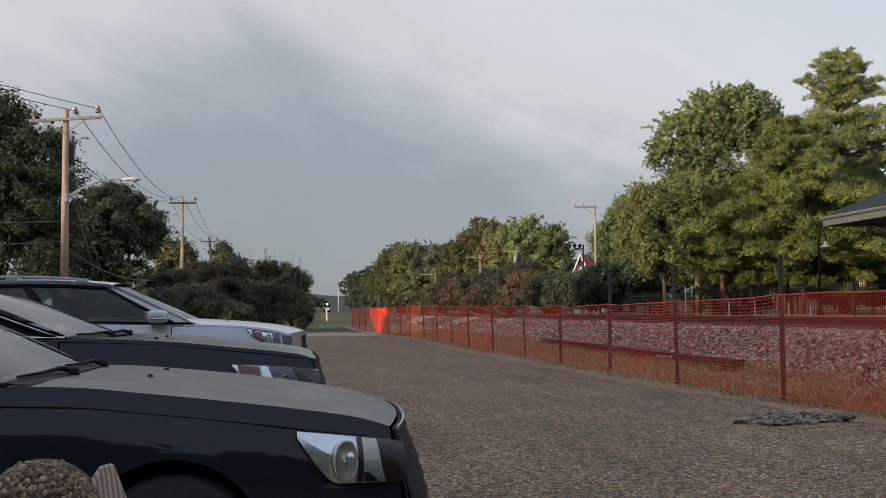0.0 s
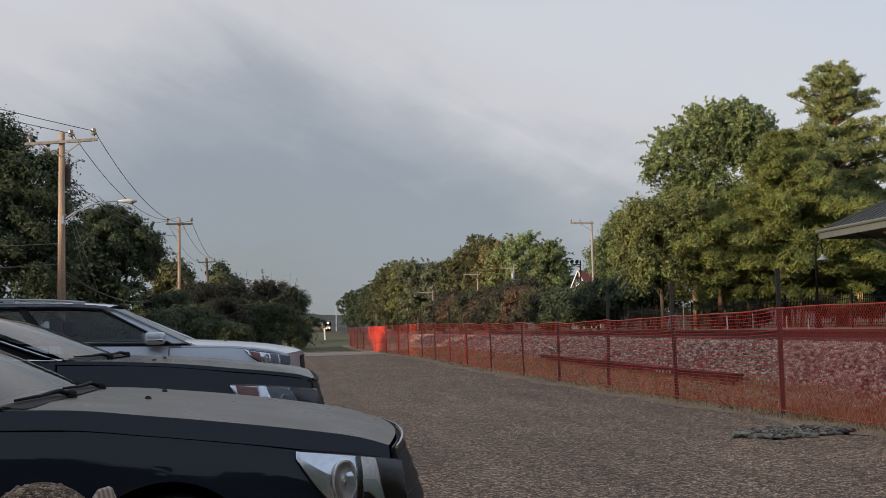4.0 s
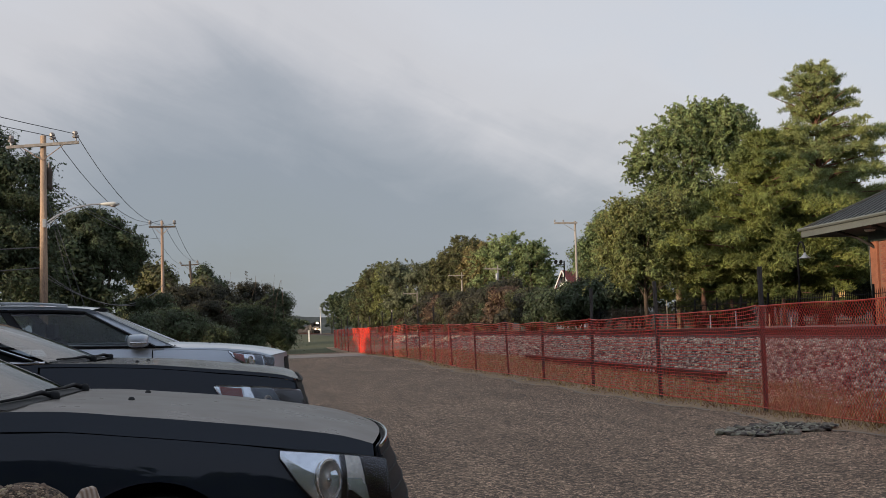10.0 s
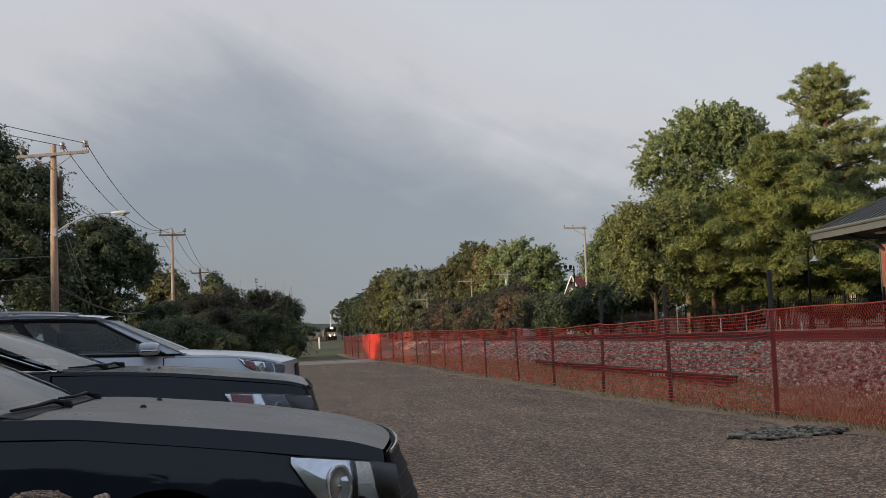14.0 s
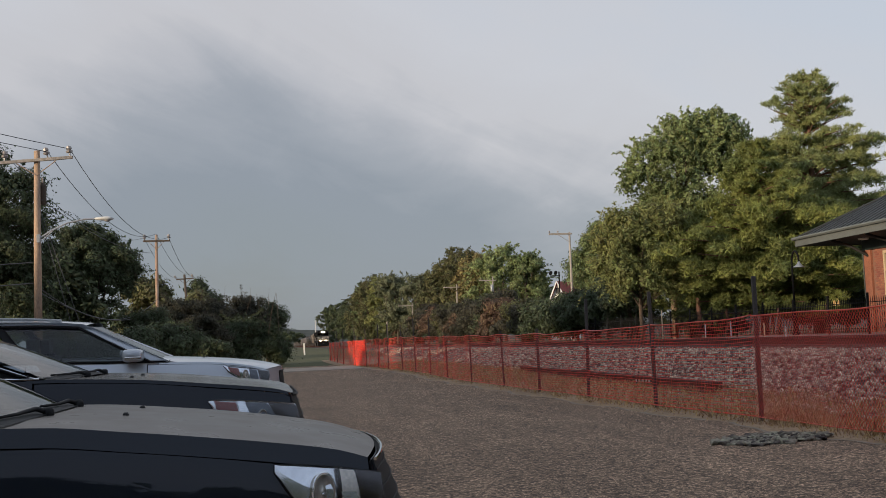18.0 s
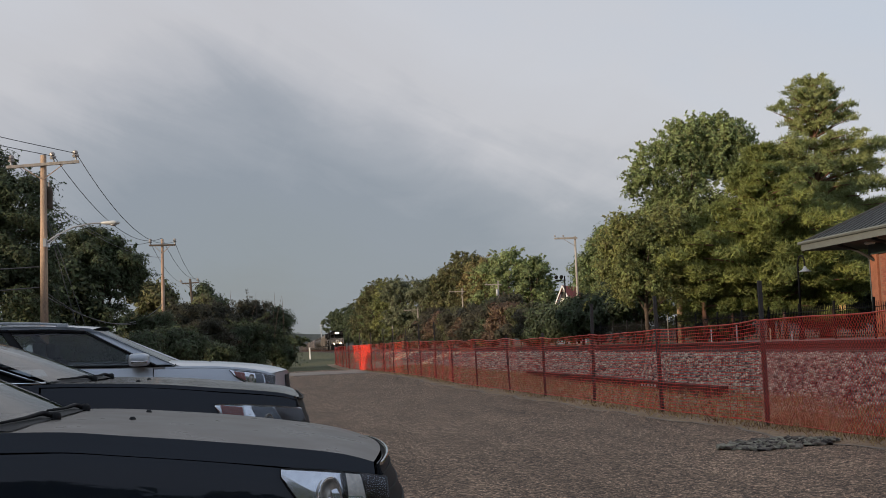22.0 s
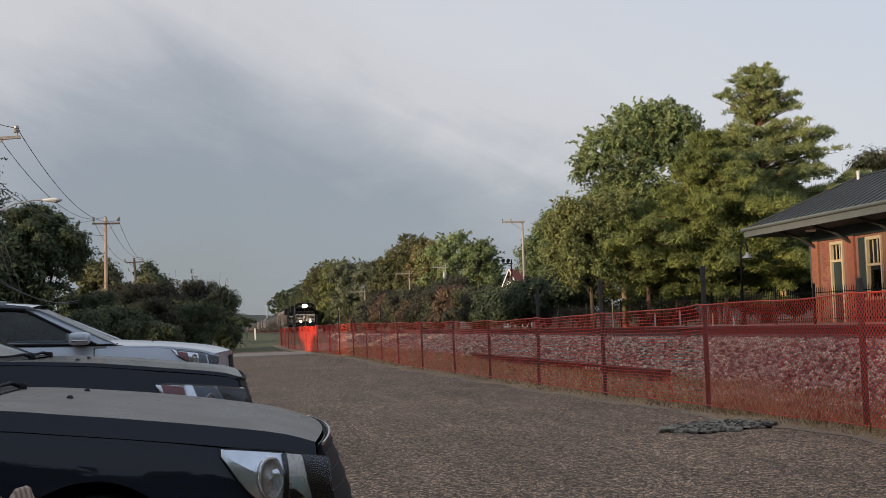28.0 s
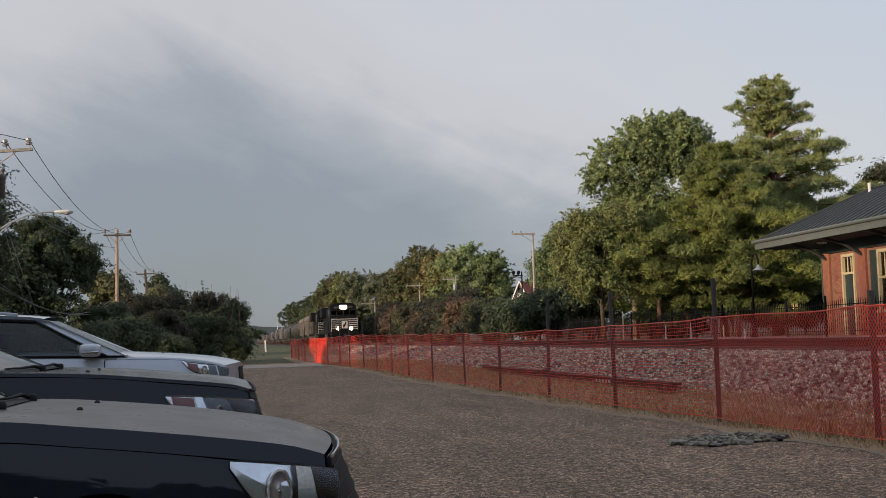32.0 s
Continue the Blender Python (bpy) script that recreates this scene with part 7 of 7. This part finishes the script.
def build_cars():
    sedan = dict(half=0.90, length=4.5, bend=0.11, slant=0.09, wheel_r=0.32, wheels=(-0.88, -3.5),
                 centre=([-4.5, -4.2, -3.9, -1.75, -1.3, -0.8, -0.4, -0.15, 0], [0.86, 1.02, 1.04, 0.985, 0.975, 0.938, 0.884, 0.835, 0.785]),
                 shoulder=([-4.5, -4.3, -3.8, -1.75, -1.26, -0.97, -0.7, -0.41, -0.165, 0], [0.78, 0.93, 0.97, 0.965, 0.955, 0.927, 0.898, 0.863, 0.826, 0.778]),
                 sill=([-4.5, -4.0, -3.0, -1.5, -0.4, 0], [0.32, 0.22, 0.19, 0.19, 0.20, 0.22]),
                 width=([-4.5, -4.2, -3.4, -2.0, -1.2, -0.7, -0.3, 0], [0.74, 0.86, 0.90, 0.90, 0.89, 0.885, 0.865, 0.82]),
                 bonnet_v=0.068, bonnet_front=-0.035, cowl=-1.56, roof_front=-2.5, roof_rear=-3.6, rear_deck=-4.1, doors=(-1.8, -2.75, -3.5),
                 roof=([-4.2, -3.6, -3.0, -2.5], [1.38, 1.45, 1.475, 1.43]), roof_half=0.58, posts=((0.0, 0.035), (0.44, 0.48), (0.86, 1.0)),
                 lamp=(-0.408, -0.003, 0.786, 0.735, 0.762, 0.594), lamp_run=0.36, lamp_bow=1.35, bulbs=((0.44, 0.46, 0.076),),
                 pieces=(("dark_gap", 0.535, 0.585, 0.555, 0.60, 0.04, 0.97, 0.018, "lamp_end", 0.016), ("second_bowl", 0.575, 0.77, 0.60, 0.745, 0.36, 0.97, 0.02, "bowl", 0.012), ("low_reflector", 0.63, 0.785, 0.60, 0.74, 0.05, 0.50, 0.012, "reflector", 0.016), ("bowl_shade", 0.60, 0.735, 0.60, 0.64, 0.04, 0.24, 0.0, "lamp_end", 0.019), ("smoked_end", 0.80, 0.998, 0.745, 0.998, 0.01, 0.99, 0.0, "lamp_end", 0.0165)),
                 grille=(0.02, 0.40, 0.985), chrome_grille=True, bars=5,
                 mirror=-2.3, seats=(-2.3, -3.1), lip=0.003, chin=0.055, screen_bow=0.07)
    build_car("sedan", "dark navy sedan parked nose out, glossy paint", pose(0.41, 4.93, -0.014), sedan, M["navy"])
    cross = dict(half=0.92, length=4.7, bend=0.06, slant=0.12, chin=0.035, wheel_r=0.35, wheels=(-0.95, -3.7),
                 centre=([-4.7, -4.3, -3.7, -1.5, -1.2, -0.8, -0.4, -0.15, 0], [0.95, 1.08, 1.12, 1.08, 1.066, 1.038, 0.993, 0.952, 0.905]),
                 shoulder=([-4.7, -4.3, -3.6, -1.5, -0.95, -0.44, -0.15, -0.05, 0], [0.86, 1.0, 1.09, 1.075, 1.054, 1.006, 0.972, 0.952, 0.925]),
                 sill=([-4.7, -4.0, -3.0, -1.5, -0.4, 0], [0.36, 0.26, 0.22, 0.22, 0.22, 0.24]),
                 width=([-4.7, -4.2, -3.4, -2.0, -1.2, -0.7, -0.3, 0], [0.78, 0.88, 0.92, 0.92, 0.91, 0.90, 0.85, 0.77]),
                 bonnet_v=0.02, bonnet_front=-0.03, cowl=-1.54, roof_front=-2.45, roof_rear=-3.75, rear_deck=-4.35, doors=(-1.5, -2.65, -3.6),
                 roof=([-4.3, -3.75, -3.0, -2.5], [1.43, 1.50, 1.52, 1.47]), roof_half=0.60, posts=((0.0, 0.035), (0.44, 0.48), (0.86, 1.0)),
                 lamp=(-0.50, 0.0, 0.916, 0.868, 0.905, 0.72), lamp_run=0.5, seal=0.006, bulbs=((0.60, 0.5, 0.045),),
                 pieces=(("indicator", 0.08, 0.36, 0.05, 0.30, 0.10, 0.92, 0.0, "amber", 0.017), ("light_bar", 0.38, 0.47, 0.31, 0.40, 0.03, 0.97, 0.0, "reflector", 0.018), ("grey_bowl", 0.48, 0.80, 0.41, 0.66, 0.05, 0.95, 0.02, "lamp_grey", 0.014), ("smoked_end", 0.80, 0.995, 0.67, 0.995, 0.03, 0.97, 0.02, "lamp_end", 0.0165)), grille=(0.02, 0.36, 0.99), mirror=-2.12, seats=(-2.1, -3.0), window_chrome=True, lip=0.003, screen_bow=0.10)
    build_car("sedan", "dark blue car with chrome window trim, parked nose out", pose(0.085, 7.50, -0.015), cross, M["navy_blue"])
    suv = dict(half=0.945, length=4.75, bend=0.28, slant=0.02, chin=0.02, wheel_r=0.37, wheels=(-0.95, -3.65),
               centre=([-4.75, -4.4, -3.7, -1.5, -1.2, -0.8, -0.4, -0.15, 0], [1.05, 1.15, 1.18, 1.155, 1.14, 1.115, 1.075, 1.03, 0.98]),
               shoulder=([-4.75, -4.4, -3.6, -1.5, -1.2, -0.8, -0.4, -0.15, 0], [0.96, 1.08, 1.12, 1.085, 1.08, 1.07, 1.04, 1.0, 0.955]),
               sill=([-4.75, -4.0, -3.0, -1.5, -0.4, 0], [0.42, 0.30, 0.26, 0.26, 0.26, 0.28]),
               width=([-4.75, -4.3, -3.4, -2.0, -1.2, -0.7, -0.3, 0], [0.84, 0.92, 0.945, 0.945, 0.94, 0.93, 0.88, 0.79]),
               bonnet_v=0.02, bonnet_front=-0.03, cowl=-1.30, roof_front=-2.10, roof_rear=-4.15, rear_deck=-4.45, doors=(-1.42, -2.65, -3.65),
               roof=([-4.5, -4.1, -3.2, -2.7, -2.3, -1.9], [1.46, 1.53, 1.59, 1.587, 1.565, 1.515]), roof_half=0.62, posts=((-0.012, 0.05), (0.42, 0.46), (0.74, 0.78), (0.93, 1.0)),
               lamp=(-0.56, -0.005, 1.015, 0.945, 1.0, 0.83), bulbs=((0.52, 0.5, 0.045),),
               pieces=(("indicator", 0.16, 0.40, 0.10, 0.34, 0.12, 0.86, 0.0, "amber", 0.017), ("grey_bowl", 0.62, 0.80, 0.58, 0.74, 0.06, 0.94, 0.02, "lamp_grey", 0.014), ("smoked_end", 0.82, 0.995, 0.76, 0.995, 0.04, 0.96, 0.02, "lamp_end", 0.0165)), grille=(0.26, 0.62, 0.93), mirror=-1.55, seats=(-2.1, -3.1), rails=True, lip=0.004, screen_bow=0.0, screen_rise=-0.01, screen_drop=0.06, surround=True)
    build_car("sport_utility_car", "silver sport utility car with roof rails, parked nose out", pose(0.0, 12.97, 0), suv, M["silver"])


build_cars()


# ---- freight train ----
M["loco_black"] = material("grimy_black_locomotive_paint", (0.008, 0.008, 0.009), 0.7, vary=0.3, scale=1.2, grain=20, bump=0.1, spec=0.12)
M["loco_grey"] = material("grimy_locomotive_underframe", (0.05, 0.046, 0.042), 0.8, vary=0.3, scale=2, grain=20, bump=0.2)
M["stripe"] = material("white_nose_stripe", (0.50, 0.47, 0.44), 0.6, vary=0.2, scale=3, grain=30, bump=0.05)
M["headlight"] = material("lit_headlight", (1.0, 0.80, 0.50), 0.3, vary=0.02, scale=3, grain=30, bump=0, emit=45.0)
M["ditch_light"] = material("lit_ditch_light", (1.0, 0.60, 0.30), 0.3, vary=0.02, scale=3, grain=30, bump=0, emit=24.0)
M["hopper_tan"] = material("tan_hopper_paint", (0.17, 0.145, 0.12), 0.7, vary=0.25, scale=0.9, grain=12, bump=0.05, second=(0.085, 0.07, 0.06))
M["hopper_white"] = material("dirty_white_hopper_paint", (0.135, 0.12, 0.125), 0.7, vary=0.25, scale=0.9, grain=12, bump=0.05, second=(0.075, 0.065, 0.065))
M["tank_black"] = material("sooty_black_tank_paint", (0.030, 0.028, 0.030), 0.55, vary=0.3, scale=0.9, grain=12, bump=0.05, second=(0.055, 0.045, 0.04))
M["tank_grey"] = material("grey_tank_paint", (0.10, 0.095, 0.095), 0.55, vary=0.25, scale=0.9, grain=12, bump=0.05)
M["cab_glass"] = glass("cab_glass", (0.12, 0.13, 0.14))


def bogie(parent, y, axles=(-0.9, 0.9)):
    b = part("bogie", bevelled(boxes((-1.12, -0.98, y + axles[0] - 0.55, y + axles[-1] + 0.55, 0.42, 0.72), (0.98, 1.12, y + axles[0] - 0.55, y + axles[-1] + 0.55, 0.42, 0.72), (-1.0, 1.0, y - 0.25, y + 0.25, 0.45, 0.85)), 0.02), M["loco_grey"], parent, "grimy cast steel bogie")
    for a in axles:
        for sx in (-0.78, 0.78):
            part("wheel", tubes(([(sx - 0.065, y + a, 0.46), (sx + 0.05, y + a, 0.46), (sx + (0.07 if sx < 0 else -0.07), y + a, 0.46)], [0.46, 0.46, 0.49]), seg=18), M["rust"], b, "steel wheel")
    return b


def locomotive(label, front=True):
    """A six-axle road locomotive that points to -y; its nose plate is at y = 0, the rail top at z = 0."""
    t = thing("locomotive", label, "locomotive", "train")
    L = 22.2
    part("underframe", bevelled(boxes((-1.5, 1.5, 0.2, L, 1.18, 1.48)), 0.02), M["loco_black"], t)
    part("pilot", bevelled(prism_x([(-1.52, 0.14), (1.52, 0.14), (1.55, 1.18), (-1.55, 1.18)], 0.12, 0.25), 0.015), M["loco_black"], t, "black pilot plate")
    nose = part("nose", bevelled(boxes((-0.78, 0.78, 0.9, 2.6, 1.49, 3.0)), 0.08, 2), M["loco_black"], t, "low black nose")
    # white bands across the nose and the pilot sheet, with a dark emblem in the middle
    part("front_sheet", bevelled(boxes((-1.52, 1.52, 0.42, 0.48, 1.49, 2.75)), 0.01), M["loco_black"], t, "black front sheet with handrails")
    for k in range(5):
        z = 1.62 + k * 0.22
        for a, b in ((-1.47, -0.42), (0.42, 1.47)):
            part("stripe", boxes((a, b, 0.405, 0.417, z, z + 0.06)), M["stripe"], t, "white painted stripe")
    part("stripe", boxes((-1.5, 1.5, 0.405, 0.417, 2.70, 2.78)), M["stripe"], t, "white painted stripe")
    part("emblem", boxes((-0.34, 0.34, 0.404, 0.416, 1.68, 2.55)), M["stripe"], t, "plain white emblem panel")
    part("emblem_mark", prism_x([(-0.2, 1.75), (-0.05, 1.8), (0.16, 2.1), (0.24, 2.42), (0.12, 2.45), (0.0, 2.2), (-0.16, 2.1)], 0.39, 0.403), M["loco_black"], t, "dark plain mark on the emblem")
    cab = part("cab", bevelled(boxes((-1.53, 1.53, 2.0, 4.6, 1.49, 4.28)), 0.05), M["loco_black"], t, "black cab")
    part("cab_roof", bevelled(prism_x([(-1.53, 4.28), (1.53, 4.28), (1.1, 4.62), (-1.1, 4.62)], 1.95, 4.75), 0.03), M["loco_black"], t)
    for x0, x1 in ((-1.38, -0.78), (-0.72, -0.05), (0.05, 0.72), (0.78, 1.38)):
        w = part("window", boxes((x0 - 0.04, x1 + 0.04, 1.985, 1.999, 3.21, 3.84)), M["loco_grey"], cab, "rubber window surround")
        part("pane", boxes((x0, x1, 1.965, 1.983, 3.25, 3.80)), M["cab_glass"], w)
    for s in (-1, 1):
        w = part("window", boxes((min(s * 1.535, s * 1.55), max(s * 1.535, s * 1.55), 2.7, 4.0, 3.15, 3.85)), M["cab_glass"], cab, "cab side window")
        part("number_board", bevelled(boxes((s * 0.75 - 0.32, s * 0.75 + 0.32, 1.93, 2.05, 4.0, 4.24)), 0.01), M["loco_grey"], cab, "plain number board")
        part("handrail", tubes(([(s * 1.5, 0.36, 1.3), (s * 1.5, 0.36, 2.75), (s * 1.15, 0.36, 2.8)], 0.02), seg=5), M["stripe"], t, "white handrail")
        part("steps", boxes(*[(min(s * 1.1, s * 1.56), max(s * 1.1, s * 1.56), 0.5, 0.9, 0.35 + k * 0.3, 0.39 + k * 0.3) for k in range(3)]), M["stripe"], t, "white edged steps")
        for y in np.arange(5.5, L - 1, 2.1):
            part("stanchion", tubes(([(s * 1.48, y, 1.48), (s * 1.48, y, 2.5)], 0.018), seg=5), M["loco_black"], t)
        part("side_rail", tubes(([(s * 1.48, 5, 2.5), (s * 1.48, L - 0.5, 2.5)], 0.02), seg=5), M["loco_black"], t)
    hood = part("long_hood", bevelled(boxes((-0.92, 0.92, 4.62, L - 0.9, 1.49, 4.25)), 0.06, 2), M["loco_black"], t, "black engine hood")
    for k in range(9):
        y = 5.2 + k * 1.45
        for s in (-1, 1):
            part("hood_door", bevelled(boxes((min(s * 0.925, s * 0.95), max(s * 0.925, s * 0.95), y, y + 1.3, 1.7, 3.8)), 0.008), M["loco_black"], hood)
    part("radiator", bevelled(boxes((-1.45, 1.45, L - 5.2, L - 1.0, 3.3, 4.55)), 0.06), M["loco_black"], t, "flared black radiator")
    part("exhaust", bevelled(boxes((-0.35, 0.35, 9, 10.2, 4.25, 4.5)), 0.03), M["loco_grey"], t)
    part("fuel_tank", bevelled(boxes((-1.35, 1.35, 8.3, 13.8, 0.3, 1.17)), 0.15, 2), M["loco_grey"], t)
    bogie(t, 4.2, (-1.9, 0, 1.9))
    bogie(t, L - 4.0, (-1.9, 0, 1.9))
    part("coupler", bevelled(boxes((-0.14, 0.14, -0.35, 0.3, 0.72, 1.0)), 0.03), M["loco_grey"], t)
    if front:
        hb = part("headlight_housing", bevelled(boxes((-0.44, 0.44, 1.78, 1.95, 3.88, 4.40)), 0.02), M["loco_black"], t)
        for s in (-1, 1):
            part("headlight", lathe([(0.23, 0), (0.23, 0.02), (0.08, 0.05)], 20, pose(s * 0.19, 1.775, 4.14, 90, 0, 0)), M["headlight"], hb, "glowing headlight")
            part("ditch_housing", bevelled(boxes((s * 0.74 - 0.16, s * 0.74 + 0.16, 0.25, 0.40, 1.50, 1.80)), 0.02), M["loco_black"], t)
            part("ditch_light", lathe([(0.18, 0), (0.18, 0.02), (0.06, 0.05)], 20, pose(s * 0.74, 0.245, 1.66, 90, 0, 0)), M["ditch_light"], t, "glowing ditch light")
    return t


def prism_x(profile, y0, y1):
    return prism(profile, y1 - y0, Matrix.Translation((0, y0, 0)))


def hopper_car(mat, label, L=16.5):
    t = thing("hopper_car", label, "freight car", "train")
    prof = [(-1.50, 1.35), (-1.58, 2.4), (-1.52, 3.7), (-1.25, 4.35), (1.25, 4.35), (1.52, 3.7), (1.58, 2.4), (1.50, 1.35)]
    body = part("body", bevelled(prism_x(prof, 1.5, L - 1.5), 0.03), M[mat], t)
    for k in range(9):
        y = 1.7 + (L - 3.4) * k / 8
        for s in (-1, 1):
            part("rib", tubes(([(s * 1.52, y, 1.4), (s * 1.61, y, 2.4), (s * 1.55, y, 3.7)], 0.045), seg=5), M[mat], body)
    for k in range(3):
        y = 2.2 + (L - 4.4) * (k + 0.5) / 3
        part("hopper", bevelled(prism_x([(-1.4, 1.35), (1.4, 1.35), (0.4, 0.5), (-0.4, 0.5)], y - 1.6, y + 1.6), 0.02), M[mat], t)
        part("hatch", bevelled(boxes((-0.4, 0.4, y - 1.5, y + 1.5, 4.36, 4.48)), 0.02), M[mat], t)
    part("running_board", boxes((-0.85, -0.5, 0.6, L - 0.6, 4.44, 4.48), (0.5, 0.85, 0.6, L - 0.6, 4.44, 4.48)), M["loco_grey"], t)
    part("sill", bevelled(boxes((-1.48, 1.48, 0.3, 1.5, 1.05, 1.3), (-1.48, 1.48, L - 1.5, L - 0.3, 1.05, 1.3), (-0.25, 0.25, 0, L, 0.9, 1.1)), 0.02), M["loco_grey"], t)
    for s in (-1, 1):
        part("ladder", tubes(([(s * 1.4, 0.45, 1.2), (s * 1.4, 0.45, 4.3)], 0.02), ([(s * 1.0, 0.45, 1.2), (s * 1.0, 0.45, 4.3)], 0.02), *[([(s * 1.0, 0.45, 1.4 + k * 0.4), (s * 1.4, 0.45, 1.4 + k * 0.4)], 0.015) for k in range(7)], seg=4), M["loco_grey"], t)
        part("end_post", tubes(([(s * 1.2, 0.5, 1.2), (s * 1.1, 1.5, 4.1)], 0.05), ([(s * 1.2, L - 0.5, 1.2), (s * 1.1, L - 1.5, 4.1)], 0.05), seg=5), M[mat], t)
    bogie(t, 2.2)
    bogie(t, L - 2.2)
    return t


def tank_car(mat, label, L=17.0):
    t = thing("tank_car", label, "freight car", "train")
    zc, r = 2.75, 1.5
    ys = [0.9, 1.0, 1.25, 1.6, L / 2, L - 1.6, L - 1.25, L - 1.0, L - 0.9]
    rr = [0.3, 0.85, 1.28, r, r, r, 1.28, 0.85, 0.3]
    tank = part("tank", tubes(([(0, y, zc) for y in ys], rr), seg=24), M[mat], t, "rounded riveted tank", smooth=True)
    part("dome", lathe([(0.45, 0), (0.45, 0.4), (0.4, 0.5), (0.1, 0.52)], 14, pose(0, L / 2, zc + r - 0.08)), M[mat], t, smooth=True)
    for k in range(4):
        y = 2.5 + (L - 5) * k / 3
        part("band", tubes(([(math.sin(a) * (r + 0.012), y, zc + math.cos(a) * (r + 0.012)) for a in np.linspace(-2.2, 2.2, 18)], 0.025), seg=4), M["loco_grey"], tank)
    part("platform", bevelled(boxes((-0.9, 0.9, L / 2 - 1.1, L / 2 + 1.1, zc + r - 0.02, zc + r + 0.03)), 0.008), M["loco_grey"], t)
    part("ladder", tubes(([(-1.55, L / 2 - 0.2, 1.1), (-1.5, L / 2 - 0.2, 4.2)], 0.02), ([(-1.55, L / 2 + 0.2, 1.1), (-1.5, L / 2 + 0.2, 4.2)], 0.02), seg=4), M["loco_grey"], t)
    part("sill", bevelled(boxes((-0.3, 0.3, 0, L, 0.9, 1.25), (-1.4, 1.4, 0.3, 1.2, 1.05, 1.25), (-1.4, 1.4, L - 1.2, L - 0.3, 1.05, 1.25)), 0.02), M["loco_grey"], t)
    bogie(t, 2.2)
    bogie(t, L - 2.2)
    return t


TRAIN = []


def build_train():
    y = 0.0
    park = lambda yy: pose(RAIL_X, 600 + yy, RAIL_Z)
    first = locomotive("black freight locomotive with white nose stripes and lit headlights")
    second = locomotive("trailing black freight locomotive", front=False)
    for t in (first, second):
        t.matrix_basis = park(y)
        TRAIN.append((t, y))
        y += 23.0
    kinds = {"tan": hopper_car("hopper_tan", "tan covered hopper wagon with ribbed sides"),
             "white": hopper_car("hopper_white", "dirty white covered hopper wagon"),
             "black": tank_car("tank_black", "sooty black tank wagon"),
             "grey": tank_car("tank_grey", "dull grey rounded tank wagon")}
    order = ["tan", "tan"] + ["black"] * 4 + ["grey", "white"] + ["white", "black", "white"] + ["black", "grey", "white", "tan"] + ["black"] * 4 + ["white", "grey", "black", "black", "white", "black", "black"] + ["tan", "black", "black", "grey", "white", "black", "black", "black", "white", "tan", "black", "black", "grey", "black", "white", "black"]
    used = set()
    for k in order:
        src = kinds[k]
        if k in used:
            t = copy_thing(src, park(y))
        else:
            used.add(k)
            t = src
            t.matrix_basis = park(y)
        TRAIN.append((t, y))
        y += 17.2 if k in ("tan", "white") else 17.7


build_train()


def motions():
    """The train comes in along the straight track, slowing a little."""
    front = [(0.0, 597.0), (6.0, 499.0), (13.0, 393.5), (19.0, 307.0), (23.0, 250.0), (26.0, 209.0), (32.0, 129.0)]
    for t, off in TRAIN:
        walk(t, [(s, pose(RAIL_X, y - 1.8 + off, RAIL_Z)) for s, y in front])


motions()
